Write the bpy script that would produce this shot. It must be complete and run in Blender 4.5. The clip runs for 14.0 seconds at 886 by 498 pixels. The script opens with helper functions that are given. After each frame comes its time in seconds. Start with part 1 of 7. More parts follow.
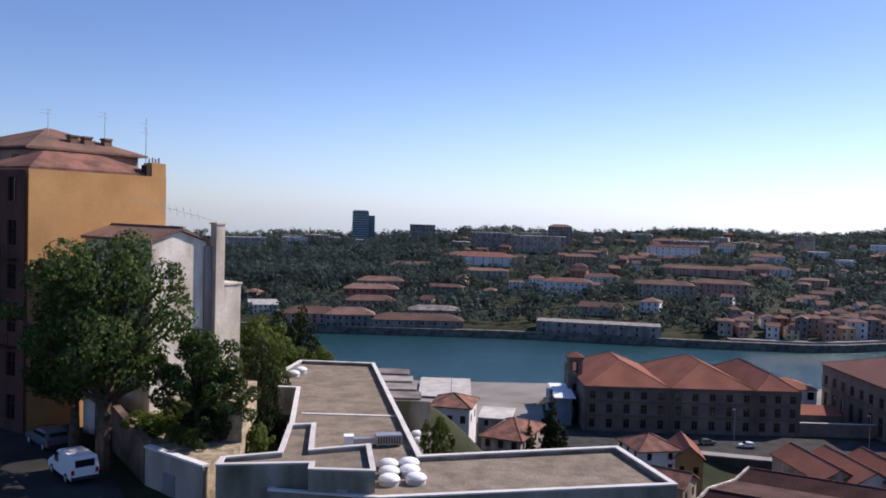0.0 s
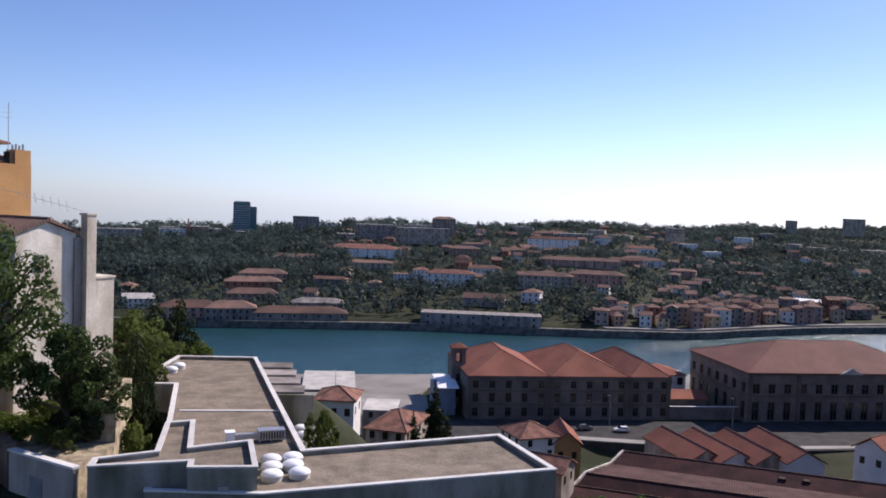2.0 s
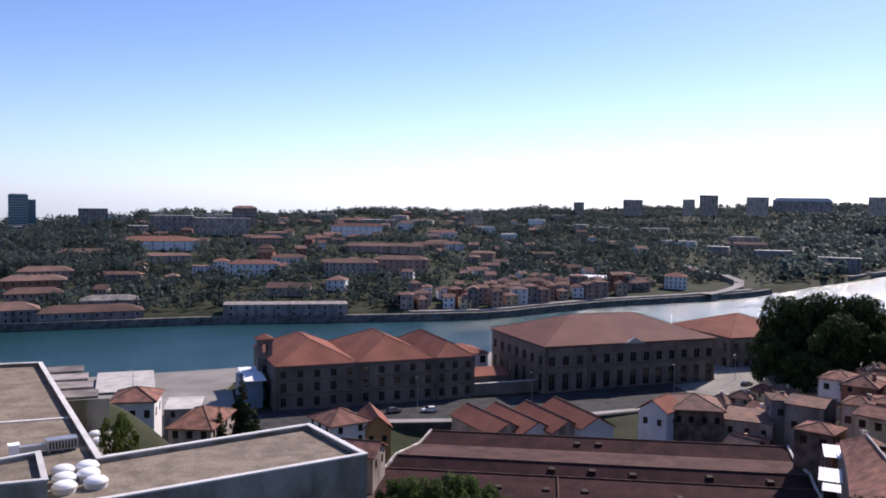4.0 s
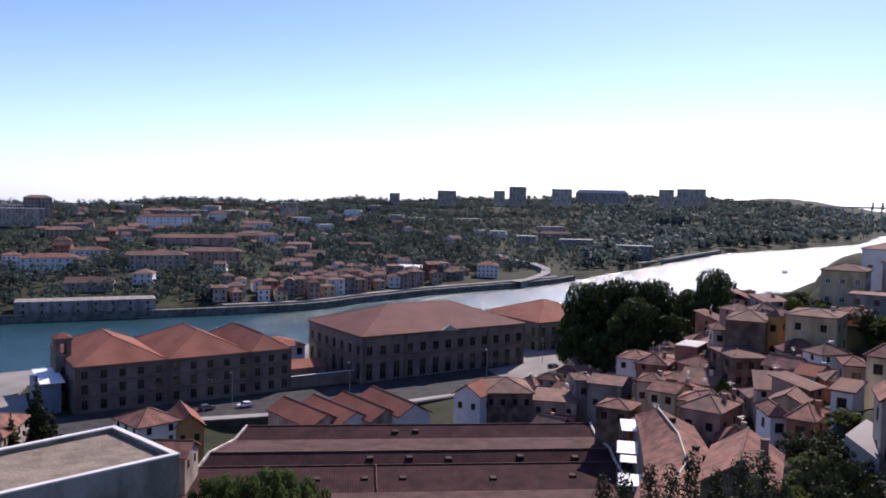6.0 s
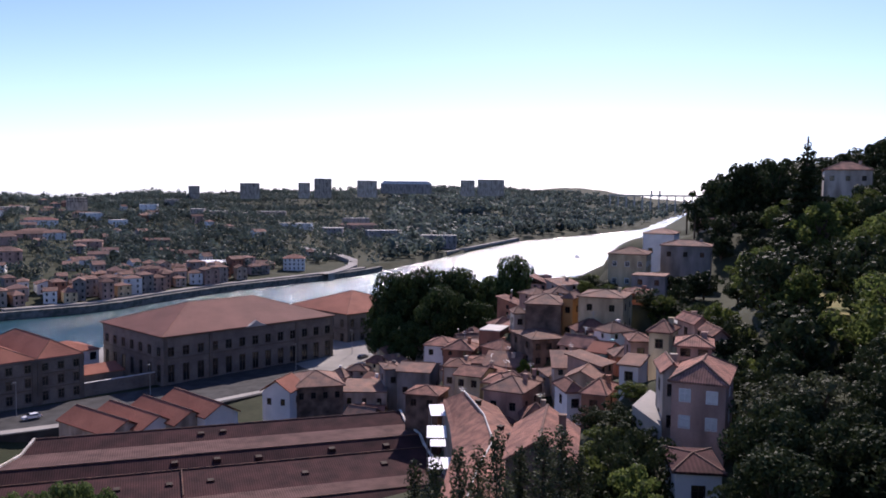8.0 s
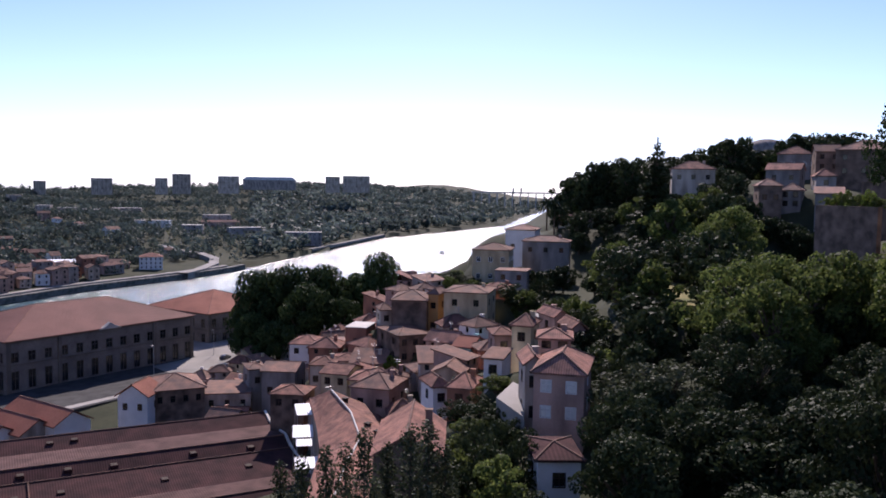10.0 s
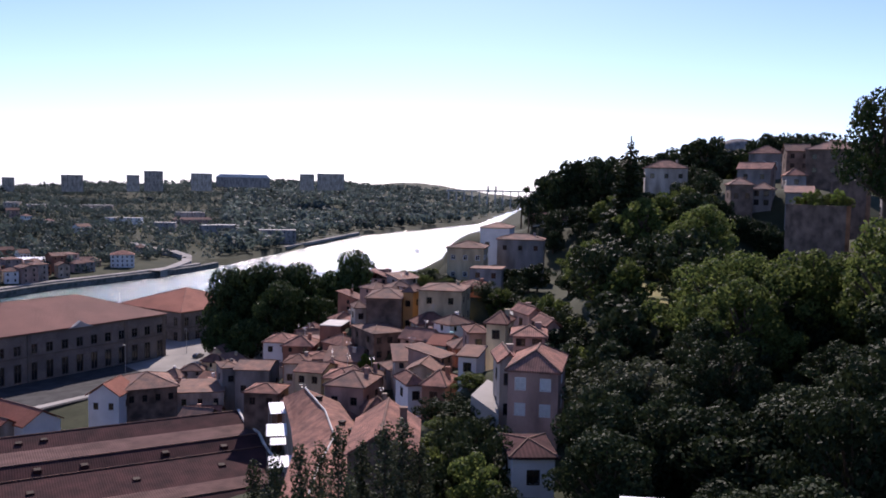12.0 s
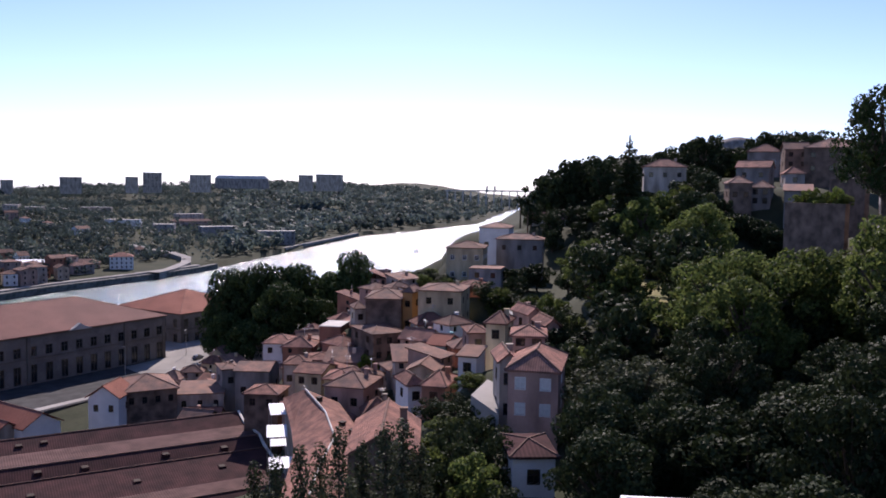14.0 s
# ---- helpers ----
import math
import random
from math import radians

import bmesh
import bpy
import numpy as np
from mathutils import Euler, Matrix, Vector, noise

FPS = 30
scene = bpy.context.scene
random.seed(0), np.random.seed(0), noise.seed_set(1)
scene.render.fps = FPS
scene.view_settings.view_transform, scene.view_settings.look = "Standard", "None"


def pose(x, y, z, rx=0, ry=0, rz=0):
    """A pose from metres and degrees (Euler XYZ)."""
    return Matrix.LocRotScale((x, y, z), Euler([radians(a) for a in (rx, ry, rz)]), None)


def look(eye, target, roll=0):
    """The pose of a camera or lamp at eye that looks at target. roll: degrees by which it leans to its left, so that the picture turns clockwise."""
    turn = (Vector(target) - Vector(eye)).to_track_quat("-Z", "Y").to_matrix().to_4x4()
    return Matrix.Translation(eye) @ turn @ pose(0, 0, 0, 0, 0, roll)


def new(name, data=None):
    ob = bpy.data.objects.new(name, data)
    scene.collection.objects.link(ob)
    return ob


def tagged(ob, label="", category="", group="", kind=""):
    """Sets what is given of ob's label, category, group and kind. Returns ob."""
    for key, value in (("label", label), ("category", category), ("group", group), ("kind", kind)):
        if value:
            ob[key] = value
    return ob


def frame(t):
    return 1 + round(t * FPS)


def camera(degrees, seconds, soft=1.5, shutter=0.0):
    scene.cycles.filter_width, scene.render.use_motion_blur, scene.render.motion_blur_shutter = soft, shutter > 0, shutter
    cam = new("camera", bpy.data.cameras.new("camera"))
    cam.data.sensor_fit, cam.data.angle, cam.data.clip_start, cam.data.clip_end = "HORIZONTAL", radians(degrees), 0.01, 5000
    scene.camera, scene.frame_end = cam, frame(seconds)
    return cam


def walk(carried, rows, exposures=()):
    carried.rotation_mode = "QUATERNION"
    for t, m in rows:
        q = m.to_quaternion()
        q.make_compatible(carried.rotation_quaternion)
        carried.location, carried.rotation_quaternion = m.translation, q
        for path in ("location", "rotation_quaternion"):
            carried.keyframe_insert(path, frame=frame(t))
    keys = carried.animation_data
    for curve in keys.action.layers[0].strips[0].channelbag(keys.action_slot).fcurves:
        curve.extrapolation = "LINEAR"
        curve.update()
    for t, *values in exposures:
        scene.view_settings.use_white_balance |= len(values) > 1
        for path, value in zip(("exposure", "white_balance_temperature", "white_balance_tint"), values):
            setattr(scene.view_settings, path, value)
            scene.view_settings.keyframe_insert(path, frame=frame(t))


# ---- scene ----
cam = camera(55.39, 14.0, 1.8)
walk(cam, [
    (0.0, pose(0, 0, 65, 87.589, -1.707, -0.000)),
    (0.5, pose(0, 0, 65, 87.585, -1.939, -1.383)),
    (1.0, pose(0, 0, 65, 87.502, -1.990, -3.662)),
    (1.5, pose(0, 0, 65, 87.408, -2.070, -5.860)),
    (2.0, pose(0, 0, 65, 87.301, -2.043, -7.827)),
    (2.5, pose(0, 0, 65, 87.156, -2.086, -10.871)),
    (3.0, pose(0, 0, 65, 86.994, -1.602, -14.562)),
    (5.5, pose(0, 0, 65, 86.458, -1.161, -30.066)),
    (6.0, pose(0, 0, 65, 86.336, -1.169, -33.536)),
    (6.5, pose(0, 0, 65, 86.274, -0.262, -37.587)),
    (7.0, pose(0, 0, 65, 86.135, -0.762, -40.561)),
    (7.5, pose(0, 0, 65, 86.057, -0.862, -43.635)),
    (8.0, pose(0, 0, 65, 85.972, -0.612, -46.664)),
    (8.5, pose(0, 0, 65, 85.958, -0.632, -49.377)),
    (9.0, pose(0, 0, 65, 85.945, -0.699, -52.246)),
    (11.5, pose(0, 0, 65, 85.754, -1.048, -57.245)),
    (12.0, pose(0, 0, 65, 85.756, -1.049, -57.460)),
    (12.5, pose(0, 0, 65, 85.759, -1.068, -57.427)),
    (13.0, pose(0, 0, 65, 85.760, -1.071, -57.538)),
    (13.5, pose(0, 0, 65, 85.784, -0.747, -57.646)),
    (14.0, pose(0, 0, 65, 85.765, -0.735, -57.536)),
], exposures=[(0, 0.36, 6250, 19), (3, 0.44, 6250, 20), (5.5, 0.5, 6150, 24), (9, 0.58, 6150, 26), (14, 0.58, 6150, 26)])

# ---- light ----
SUN_AZ, SUN_EL = 56.0, 36.0
world = bpy.data.worlds.new("sky")
scene.world = world
world.use_nodes = True
wn = world.node_tree
sky = wn.nodes.new("ShaderNodeTexSky")
sky.sky_type = "NISHITA"
sky.sun_disc = False
sky.sun_elevation = radians(SUN_EL)
sky.sun_rotation = radians(SUN_AZ)
sky.air_density, sky.dust_density, sky.ozone_density = 1.0, 0.3, 2.6
tone = wn.nodes.new("ShaderNodeMix")
tone.data_type, tone.blend_type = "RGBA", "MULTIPLY"
tone.inputs[0].default_value = 1.0
tone.inputs[7].default_value = (0.85, 0.95, 1.22, 1)
wn.links.new(sky.outputs[0], tone.inputs[6])
# summer haze: the sky pales towards the horizon, most of all under the sun
aim, split, low = wn.nodes.new("ShaderNodeTexCoord"), wn.nodes.new("ShaderNodeSeparateXYZ"), wn.nodes.new("ShaderNodeMapRange")
wn.links.new(aim.outputs["Generated"], split.inputs[0])
wn.links.new(split.outputs[2], low.inputs[0])
low.interpolation_type = "SMOOTHERSTEP"
low.inputs[1].default_value, low.inputs[2].default_value = -0.05, 0.26
low.inputs[3].default_value, low.inputs[4].default_value = 1.0, 0.0
ahead, spread_, dim = wn.nodes.new("ShaderNodeVectorMath"), wn.nodes.new("ShaderNodeMapRange"), wn.nodes.new("ShaderNodeMath")
ahead.operation, dim.operation = "DOT_PRODUCT", "MULTIPLY"
ahead.inputs[1].default_value = (math.sin(radians(SUN_AZ)), math.cos(radians(SUN_AZ)), 0)
wn.links.new(aim.outputs["Generated"], ahead.inputs[0])
wn.links.new(ahead.outputs["Value"], spread_.inputs[0])
spread_.interpolation_type = "SMOOTHERSTEP"
spread_.inputs[1].default_value, spread_.inputs[2].default_value = -0.2, 1.0
spread_.inputs[3].default_value, spread_.inputs[4].default_value = 0.12, 1.0
wn.links.new(low.outputs[0], dim.inputs[0])
wn.links.new(spread_.outputs[0], dim.inputs[1])
pale = wn.nodes.new("ShaderNodeMix")
pale.data_type, pale.blend_type = "RGBA", "ADD"
pale.inputs[7].default_value = (1.9, 2.7, 4.0, 1)
wn.links.new(dim.outputs[0], pale.inputs[0])
wn.links.new(tone.outputs[2], pale.inputs[6])
wn.links.new(pale.outputs[2], wn.nodes["Background"].inputs[0])
wn.nodes["Background"].inputs[1].default_value = 0.08
sun_data = bpy.data.lights.new("sun", "SUN")
sun_data.energy, sun_data.angle, sun_data.color = 4.8, radians(0.6), (1.0, 0.91, 0.8)
sun = new("sun", sun_data)
sun.matrix_basis = look((0, 0, 300), (-math.sin(radians(SUN_AZ)) * math.cos(radians(SUN_EL)) * 100,
                                      -math.cos(radians(SUN_AZ)) * math.cos(radians(SUN_EL)) * 100,
                                      300 - math.sin(radians(SUN_EL)) * 100))


# ---- materials ----
def material(name, base, rough=0.85, vary=0.25, scale=0.6, fine=8.0, bump=0.25, pattern=None, size=1.0, jitter=0.12, metal=0.0, stain=None, spec=0.08, streak=False):
    """Plain surface with patches, grain, relief and a tint that differs from object to object."""
    m = bpy.data.materials.new(name)
    m.use_nodes = True
    t = m.node_tree
    n, l = t.nodes, t.links
    b = n["Principled BSDF"]
    geo = n.new("ShaderNodeTexCoord")
    big, small = n.new("ShaderNodeTexNoise"), n.new("ShaderNodeTexNoise")
    big.inputs["Scale"].default_value, big.inputs["Detail"].default_value = scale, 5
    small.inputs["Scale"].default_value, small.inputs["Detail"].default_value = fine, 3
    if streak:
        squeeze = n.new("ShaderNodeMapping")
        squeeze.inputs["Scale"].default_value = (1.3, 1.3, 0.45)
        l.new(geo.outputs["Object"], squeeze.inputs[0])
        l.new(squeeze.outputs[0], big.inputs["Vector"])
    else:
        l.new(geo.outputs["Object"], big.inputs["Vector"])
    l.new(geo.outputs["Object"], small.inputs["Vector"])
    mix = n.new("ShaderNodeMix")
    mix.data_type = "RGBA"
    c2 = stain or tuple(c * (1 - vary) for c in base)
    mix.inputs[6].default_value, mix.inputs[7].default_value = (*[min(1, c * (1 + vary * 0.4)) for c in base], 1), (*c2, 1)
    ramp = n.new("ShaderNodeMapRange")
    ramp.inputs[1].default_value, ramp.inputs[2].default_value = 0.35, 0.65
    l.new(big.outputs[0], ramp.inputs[0])
    l.new(ramp.outputs[0], mix.inputs[0])
    grain = n.new("ShaderNodeHueSaturation")
    l.new(mix.outputs[2], grain.inputs["Color"])
    info = n.new("ShaderNodeObjectInfo")
    val = n.new("ShaderNodeMapRange")
    val.inputs[3].default_value, val.inputs[4].default_value = 1 - jitter, 1 + jitter
    l.new(info.outputs["Random"], val.inputs[0])
    gr = n.new("ShaderNodeMapRange")
    gr.inputs[3].default_value, gr.inputs[4].default_value = 1 - vary * 0.6, 1 + vary * 0.6
    l.new(small.outputs[0], gr.inputs[0])
    mul = n.new("ShaderNodeMath")
    mul.operation = "MULTIPLY"
    l.new(val.outputs[0], mul.inputs[0])
    l.new(gr.outputs[0], mul.inputs[1])
    l.new(mul.outputs[0], grain.inputs["Value"])
    color, height = grain.outputs[0], small.outputs[0]
    if pattern == "tiles":
        wave = n.new("ShaderNodeTexWave")
        wave.wave_type, wave.bands_direction = "BANDS", "X"
        wave.inputs["Scale"].default_value = size
        wave.inputs["Distortion"].default_value = 0.6
        l.new(geo.outputs["UV"], wave.inputs["Vector"])
        dark = n.new("ShaderNodeMix")
        dark.data_type, dark.blend_type = "RGBA", "MULTIPLY"
        dark.inputs[0].default_value = 0.3
        l.new(color, dark.inputs[6])
        l.new(wave.outputs[0], dark.inputs[7])
        color, height = dark.outputs[2], wave.outputs[0]
    if pattern == "blocks":
        brick = n.new("ShaderNodeTexBrick")
        brick.inputs["Scale"].default_value = size
        brick.inputs["Color1"].default_value, brick.inputs["Color2"].default_value = (1, 1, 1, 1), (0.72, 0.72, 0.74, 1)
        brick.inputs["Mortar"].default_value = (0.45, 0.43, 0.4, 1)
        brick.inputs["Mortar Size"].default_value = 0.03
        l.new(geo.outputs["UV"], brick.inputs["Vector"])
        dark = n.new("ShaderNodeMix")
        dark.data_type, dark.blend_type = "RGBA", "MULTIPLY"
        dark.inputs[0].default_value = 0.7
        l.new(color, dark.inputs[6])
        l.new(brick.outputs[0], dark.inputs[7])
        color = dark.outputs[2]
    l.new(color, b.inputs["Base Color"])
    b.inputs["Roughness"].default_value, b.inputs["Metallic"].default_value = rough, metal
    b.inputs["Specular IOR Level"].default_value = spec
    if bump:
        bm = n.new("ShaderNodeBump")
        bm.inputs["Strength"].default_value, bm.inputs["Distance"].default_value = bump, 0.06
        l.new(height, bm.inputs["Height"])
        l.new(bm.outputs[0], b.inputs["Normal"])
    return m


def foliage(name, dark, light, through_light=0.3, patch=0.0):
    m = bpy.data.materials.new(name)
    m.use_nodes = True
    n, l = m.node_tree.nodes, m.node_tree.links
    b = n["Principled BSDF"]
    geo = n.new("ShaderNodeNewGeometry")
    info = n.new("ShaderNodeObjectInfo")
    mix = n.new("ShaderNodeMix")
    mix.data_type = "RGBA"
    mix.inputs[6].default_value, mix.inputs[7].default_value = (*dark, 1), (*light, 1)
    l.new(geo.outputs["Random Per Island"], mix.inputs[0])
    hue = n.new("ShaderNodeHueSaturation")
    mr = n.new("ShaderNodeMapRange")
    mr.inputs[3].default_value, mr.inputs[4].default_value = 0.75, 1.25
    l.new(info.outputs["Random"], mr.inputs[0])
    l.new(mr.outputs[0], hue.inputs["Value"])
    l.new(mix.outputs[2], hue.inputs["Color"])
    if patch:
        # crowns and stands of other kinds of tree
        co, tone_ = n.new("ShaderNodeTexCoord"), n.new("ShaderNodeTexNoise")
        tone_.inputs["Scale"].default_value, tone_.inputs["Detail"].default_value = patch * 4, 4
        l.new(co.outputs["Object"], tone_.inputs["Vector"])
        span = n.new("ShaderNodeMapRange")
        span.inputs[1].default_value, span.inputs[2].default_value = 0.35, 0.65
        span.inputs[3].default_value, span.inputs[4].default_value = 0.5, 1.5
        l.new(tone_.outputs[0], span.inputs[0])
        l.new(span.outputs[0], hue.inputs["Value"])
    l.new(hue.outputs[0], b.inputs["Base Color"])
    b.inputs["Roughness"].default_value = 0.6
    b.inputs["Specular IOR Level"].default_value = 0.04
    tr = n.new("ShaderNodeBsdfTranslucent")
    l.new(hue.outputs[0], tr.inputs[0])
    sh = n.new("ShaderNodeMixShader")
    sh.inputs[0].default_value = through_light
    l.new(b.outputs[0], sh.inputs[1])
    l.new(tr.outputs[0], sh.inputs[2])
    l.new(sh.outputs[0], n["Material Output"].inputs[0])
    return m


def glossy(name, base, rough=0.1, metal=0.0, spec=0.5):
    m = bpy.data.materials.new(name)
    m.use_nodes = True
    b = m.node_tree.nodes["Principled BSDF"]
    b.inputs["Base Color"].default_value = (*base, 1)
    b.inputs["Roughness"].default_value, b.inputs["Metallic"].default_value = rough, metal
    b.inputs["Specular IOR Level"].default_value = spec
    return m


def water_material():
    m = bpy.data.materials.new("river_water")
    m.use_nodes = True
    n, l = m.node_tree.nodes, m.node_tree.links
    b = n["Principled BSDF"]
    b.inputs["Base Color"].default_value = (0.014, 0.055, 0.06, 1)
    b.inputs["Roughness"].default_value = 0.22
    b.inputs["IOR"].default_value = 1.33
    co = n.new("ShaderNodeTexCoord")
    mp = n.new("ShaderNodeMapping")
    mp.inputs["Scale"].default_value = (1.0, 1.6, 1.0)
    l.new(co.outputs["Object"], mp.inputs[0])
    a, c = n.new("ShaderNodeTexNoise"), n.new("ShaderNodeTexNoise")
    a.inputs["Scale"].default_value, a.inputs["Detail"].default_value = 0.35, 4
    c.inputs["Scale"].default_value, c.inputs["Detail"].default_value = 0.02, 3
    l.new(mp.outputs[0], a.inputs[0])
    l.new(mp.outputs[0], c.inputs[0])
    mul = n.new("ShaderNodeMath")
    mul.operation = "MULTIPLY"
    l.new(a.outputs[0], mul.inputs[0])
    l.new(c.outputs[0], mul.inputs[1])
    bm = n.new("ShaderNodeBump")
    bm.inputs["Strength"].default_value, bm.inputs["Distance"].default_value = 1.0, 3.0
    l.new(mul.outputs[0], bm.inputs["Height"])
    l.new(bm.outputs[0], b.inputs["Normal"])
    return m


TILE = material("clay_tiles", (0.29, 0.145, 0.105), 0.85, 0.45, 0.6, 3.0, 0.5, "tiles", 1.2, 0.28, stain=(0.17, 0.095, 0.075), spec=0.05)
TILE_NEW = material("orange_clay_tiles", (0.31, 0.13, 0.088), 0.85, 0.3, 0.12, 2.0, 0.4, "tiles", 0.9, 0.06, spec=0.04, stain=(0.24, 0.1, 0.07))
TILE_OLD = material("weathered_clay_tiles", (0.25, 0.14, 0.1), 0.85, 0.45, 0.4, 3.0, 0.5, "tiles", 1.2, 0.2, stain=(0.16, 0.11, 0.09), spec=0.06)
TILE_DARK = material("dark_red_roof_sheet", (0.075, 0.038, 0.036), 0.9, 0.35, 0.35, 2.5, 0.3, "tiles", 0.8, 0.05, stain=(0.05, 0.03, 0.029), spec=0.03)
# Lighter copy for the near-flat bands: their sunlight is put into the colour.
TILE_STRIP = material("sunlit_roof_strip", (0.125, 0.076, 0.067), 0.9, 0.35, 0.3, 2.5, 0.3, "tiles", 0.8, 0.05, stain=(0.09, 0.058, 0.051), spec=0.03)
# Clay tile with its red greyed down, so haze sits in the colour.
TILE_FAR = material("haze_dulled_tiles", (0.25, 0.15, 0.115), 0.9, 0.4, 0.08, 1.0, 0.3, "tiles", 0.9, 0.3, stain=(0.15, 0.11, 0.09), spec=0.03)
RENDER_ = material("pale_render", (0.46, 0.39, 0.32), 0.9, 0.2, 0.35, 5.0, 0.2, jitter=0.15, stain=(0.24, 0.2, 0.16), streak=True)
WHITE = material("white_render", (0.72, 0.7, 0.66), 0.9, 0.12, 0.3, 5.0, 0.15, jitter=0.06)
OCHRE = material("ochre_render", (0.44, 0.255, 0.11), 0.9, 0.2, 0.25, 3.0, 0.1, jitter=0.02, stain=(0.37, 0.21, 0.09))
CREAM = material("cream_render", (0.6, 0.48, 0.3), 0.9, 0.18, 0.3, 5.0, 0.15, jitter=0.08, stain=(0.36, 0.28, 0.17), streak=True)
PINK = material("faded_pink_render", (0.43, 0.28, 0.22), 0.9, 0.25, 0.3, 5.0, 0.2, jitter=0.12, stain=(0.24, 0.155, 0.125), streak=True)
RUST = material("rust_red_render", (0.34, 0.165, 0.105), 0.9, 0.25, 0.3, 5.0, 0.2, jitter=0.1, stain=(0.2, 0.1, 0.07), streak=True)
GREY = material("grey_render", (0.29, 0.255, 0.23), 0.9, 0.3, 0.3, 4.0, 0.25, jitter=0.2, stain=(0.15, 0.135, 0.12), streak=True)
AQUA = material("turquoise_render", (0.25, 0.45, 0.45), 0.9, 0.2, 0.3, 4.0, 0.2, jitter=0.1)
STUCCO = material("stained_white_stucco", (0.72, 0.67, 0.58), 0.92, 0.3, 0.35, 4.0, 0.35, stain=(0.42, 0.36, 0.27), streak=True)
RUBBLE = material("rubble_stone", (0.4, 0.32, 0.22), 0.95, 0.45, 1.4, 6.0, 0.8, stain=(0.2, 0.17, 0.11))
GRANITE = material("granite_ashlar", (0.225, 0.195, 0.168), 0.85, 0.4, 0.2, 3.0, 0.25, "blocks", 1.0, 0.03, stain=(0.17, 0.15, 0.132))
STONE = material("pale_stone", (0.5, 0.47, 0.42), 0.85, 0.2, 0.3, 4.0, 0.2)
CONCRETE = material("stained_concrete", (0.32, 0.3, 0.26), 0.85, 0.3, 0.35, 5.0, 0.2, stain=(0.13, 0.125, 0.085), streak=True)
COPING = material("pale_concrete_coping", (0.62, 0.6, 0.56), 0.8, 0.15, 0.6, 8.0, 0.15)
GRAVEL = material("roof_gravel", (0.2, 0.165, 0.125), 0.95, 0.55, 0.8, 5.0, 0.9, stain=(0.155, 0.128, 0.098))
ASPHALT = material("asphalt", (0.055, 0.054, 0.052), 0.9, 0.3, 0.3, 12.0, 0.3)
PAVING = material("quay_paving", (0.29, 0.27, 0.24), 0.9, 0.25, 0.08, 2.0, 0.15)
METAL = material("grey_metal", (0.45, 0.45, 0.45), 0.45, 0.15, 1.0, 8.0, 0.1, metal=0.7, spec=0.5)
DARK = material("dark_wood", (0.06, 0.045, 0.035), 0.8, 0.3, 1.0, 8.0, 0.2)
TRIM = material("white_painted_wood", (0.75, 0.74, 0.7), 0.6, 0.1, 1.0, 8.0, 0.1)
BARK = material("bark", (0.12, 0.09, 0.065), 0.95, 0.4, 2.0, 10.0, 0.8)
SHEET = material("white_metal_sheet", (0.8, 0.8, 0.79), 0.5, 0.1, 0.5, 6.0, 0.1)
PLASTIC = material("white_acrylic", (0.85, 0.85, 0.83), 0.3, 0.06, 1.0, 8.0, 0.0)
TOWER_GLASS = glossy("blue_green_curtain_glass", (0.03, 0.12, 0.16), 0.15, 0.0, 0.8)
GLASS = glossy("dark_window_glass", (0.015, 0.017, 0.02), 0.08, 0.0, 0.6)
BLIND = material("white_roller_blind", (0.72, 0.72, 0.68), 0.7, 0.1, 2.0, 8.0, 0.1)
CARPAINT_W = glossy("white_car_paint", (0.8, 0.8, 0.8), 0.25)
CARPAINT_D = glossy("grey_car_paint", (0.18, 0.19, 0.21), 0.25, 0.3)
RUBBER = glossy("black_rubber", (0.02, 0.02, 0.02), 0.8)
LAMP_RED = glossy("red_lamp_glass", (0.4, 0.02, 0.02), 0.2)
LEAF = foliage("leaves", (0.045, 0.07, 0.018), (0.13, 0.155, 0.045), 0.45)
LEAF_STREET = foliage("street_tree_leaves", (0.032, 0.058, 0.018), (0.11, 0.145, 0.05), 0.4)
# Hillside shade is put into this leaf colour; LEAF serves the sunlit crowns.
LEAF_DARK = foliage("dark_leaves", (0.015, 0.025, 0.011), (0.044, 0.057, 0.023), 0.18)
LEAF_PLANE = foliage("plane_tree_leaves", (0.018, 0.036, 0.012), (0.06, 0.082, 0.028), 0.2)
LEAF_BRIGHT = foliage("sunny_leaves", (0.07, 0.11, 0.02), (0.16, 0.2, 0.04), 0.4)
# Far leaf colours are greyed and paled to put distance haze into them.
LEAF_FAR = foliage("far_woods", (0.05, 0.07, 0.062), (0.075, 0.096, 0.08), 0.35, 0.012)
LEAF_HAZE = foliage("hazy_far_woods", (0.08, 0.105, 0.09), (0.1, 0.125, 0.108), 0.4, 0.008)
LEAF_GREY = foliage("grey_green_leaves", (0.03, 0.038, 0.02), (0.075, 0.085, 0.045), 0.25)
# Dark grey stone with darker patches.
QUAY_STONE = material("dark_quay_stone", (0.17, 0.16, 0.145), 0.9, 0.4, 0.3, 3.0, 0.4, stain=(0.08, 0.085, 0.07))
# Maroon paint, darkened to put the street side's shade into its colour.
MAROON = material("shaded_maroon_render", (0.13, 0.062, 0.05), 0.95, 0.4, 0.4, 4.0, 0.3, stain=(0.07, 0.04, 0.035), streak=True)
# Dark brown plaster; the street wall's deep shade is put into its colour.
SHADE_BROWN = material("shade_brown_plaster", (0.2, 0.135, 0.1), 0.95, 0.45, 0.5, 4.0, 0.4, stain=(0.09, 0.065, 0.05))
WATER = water_material()


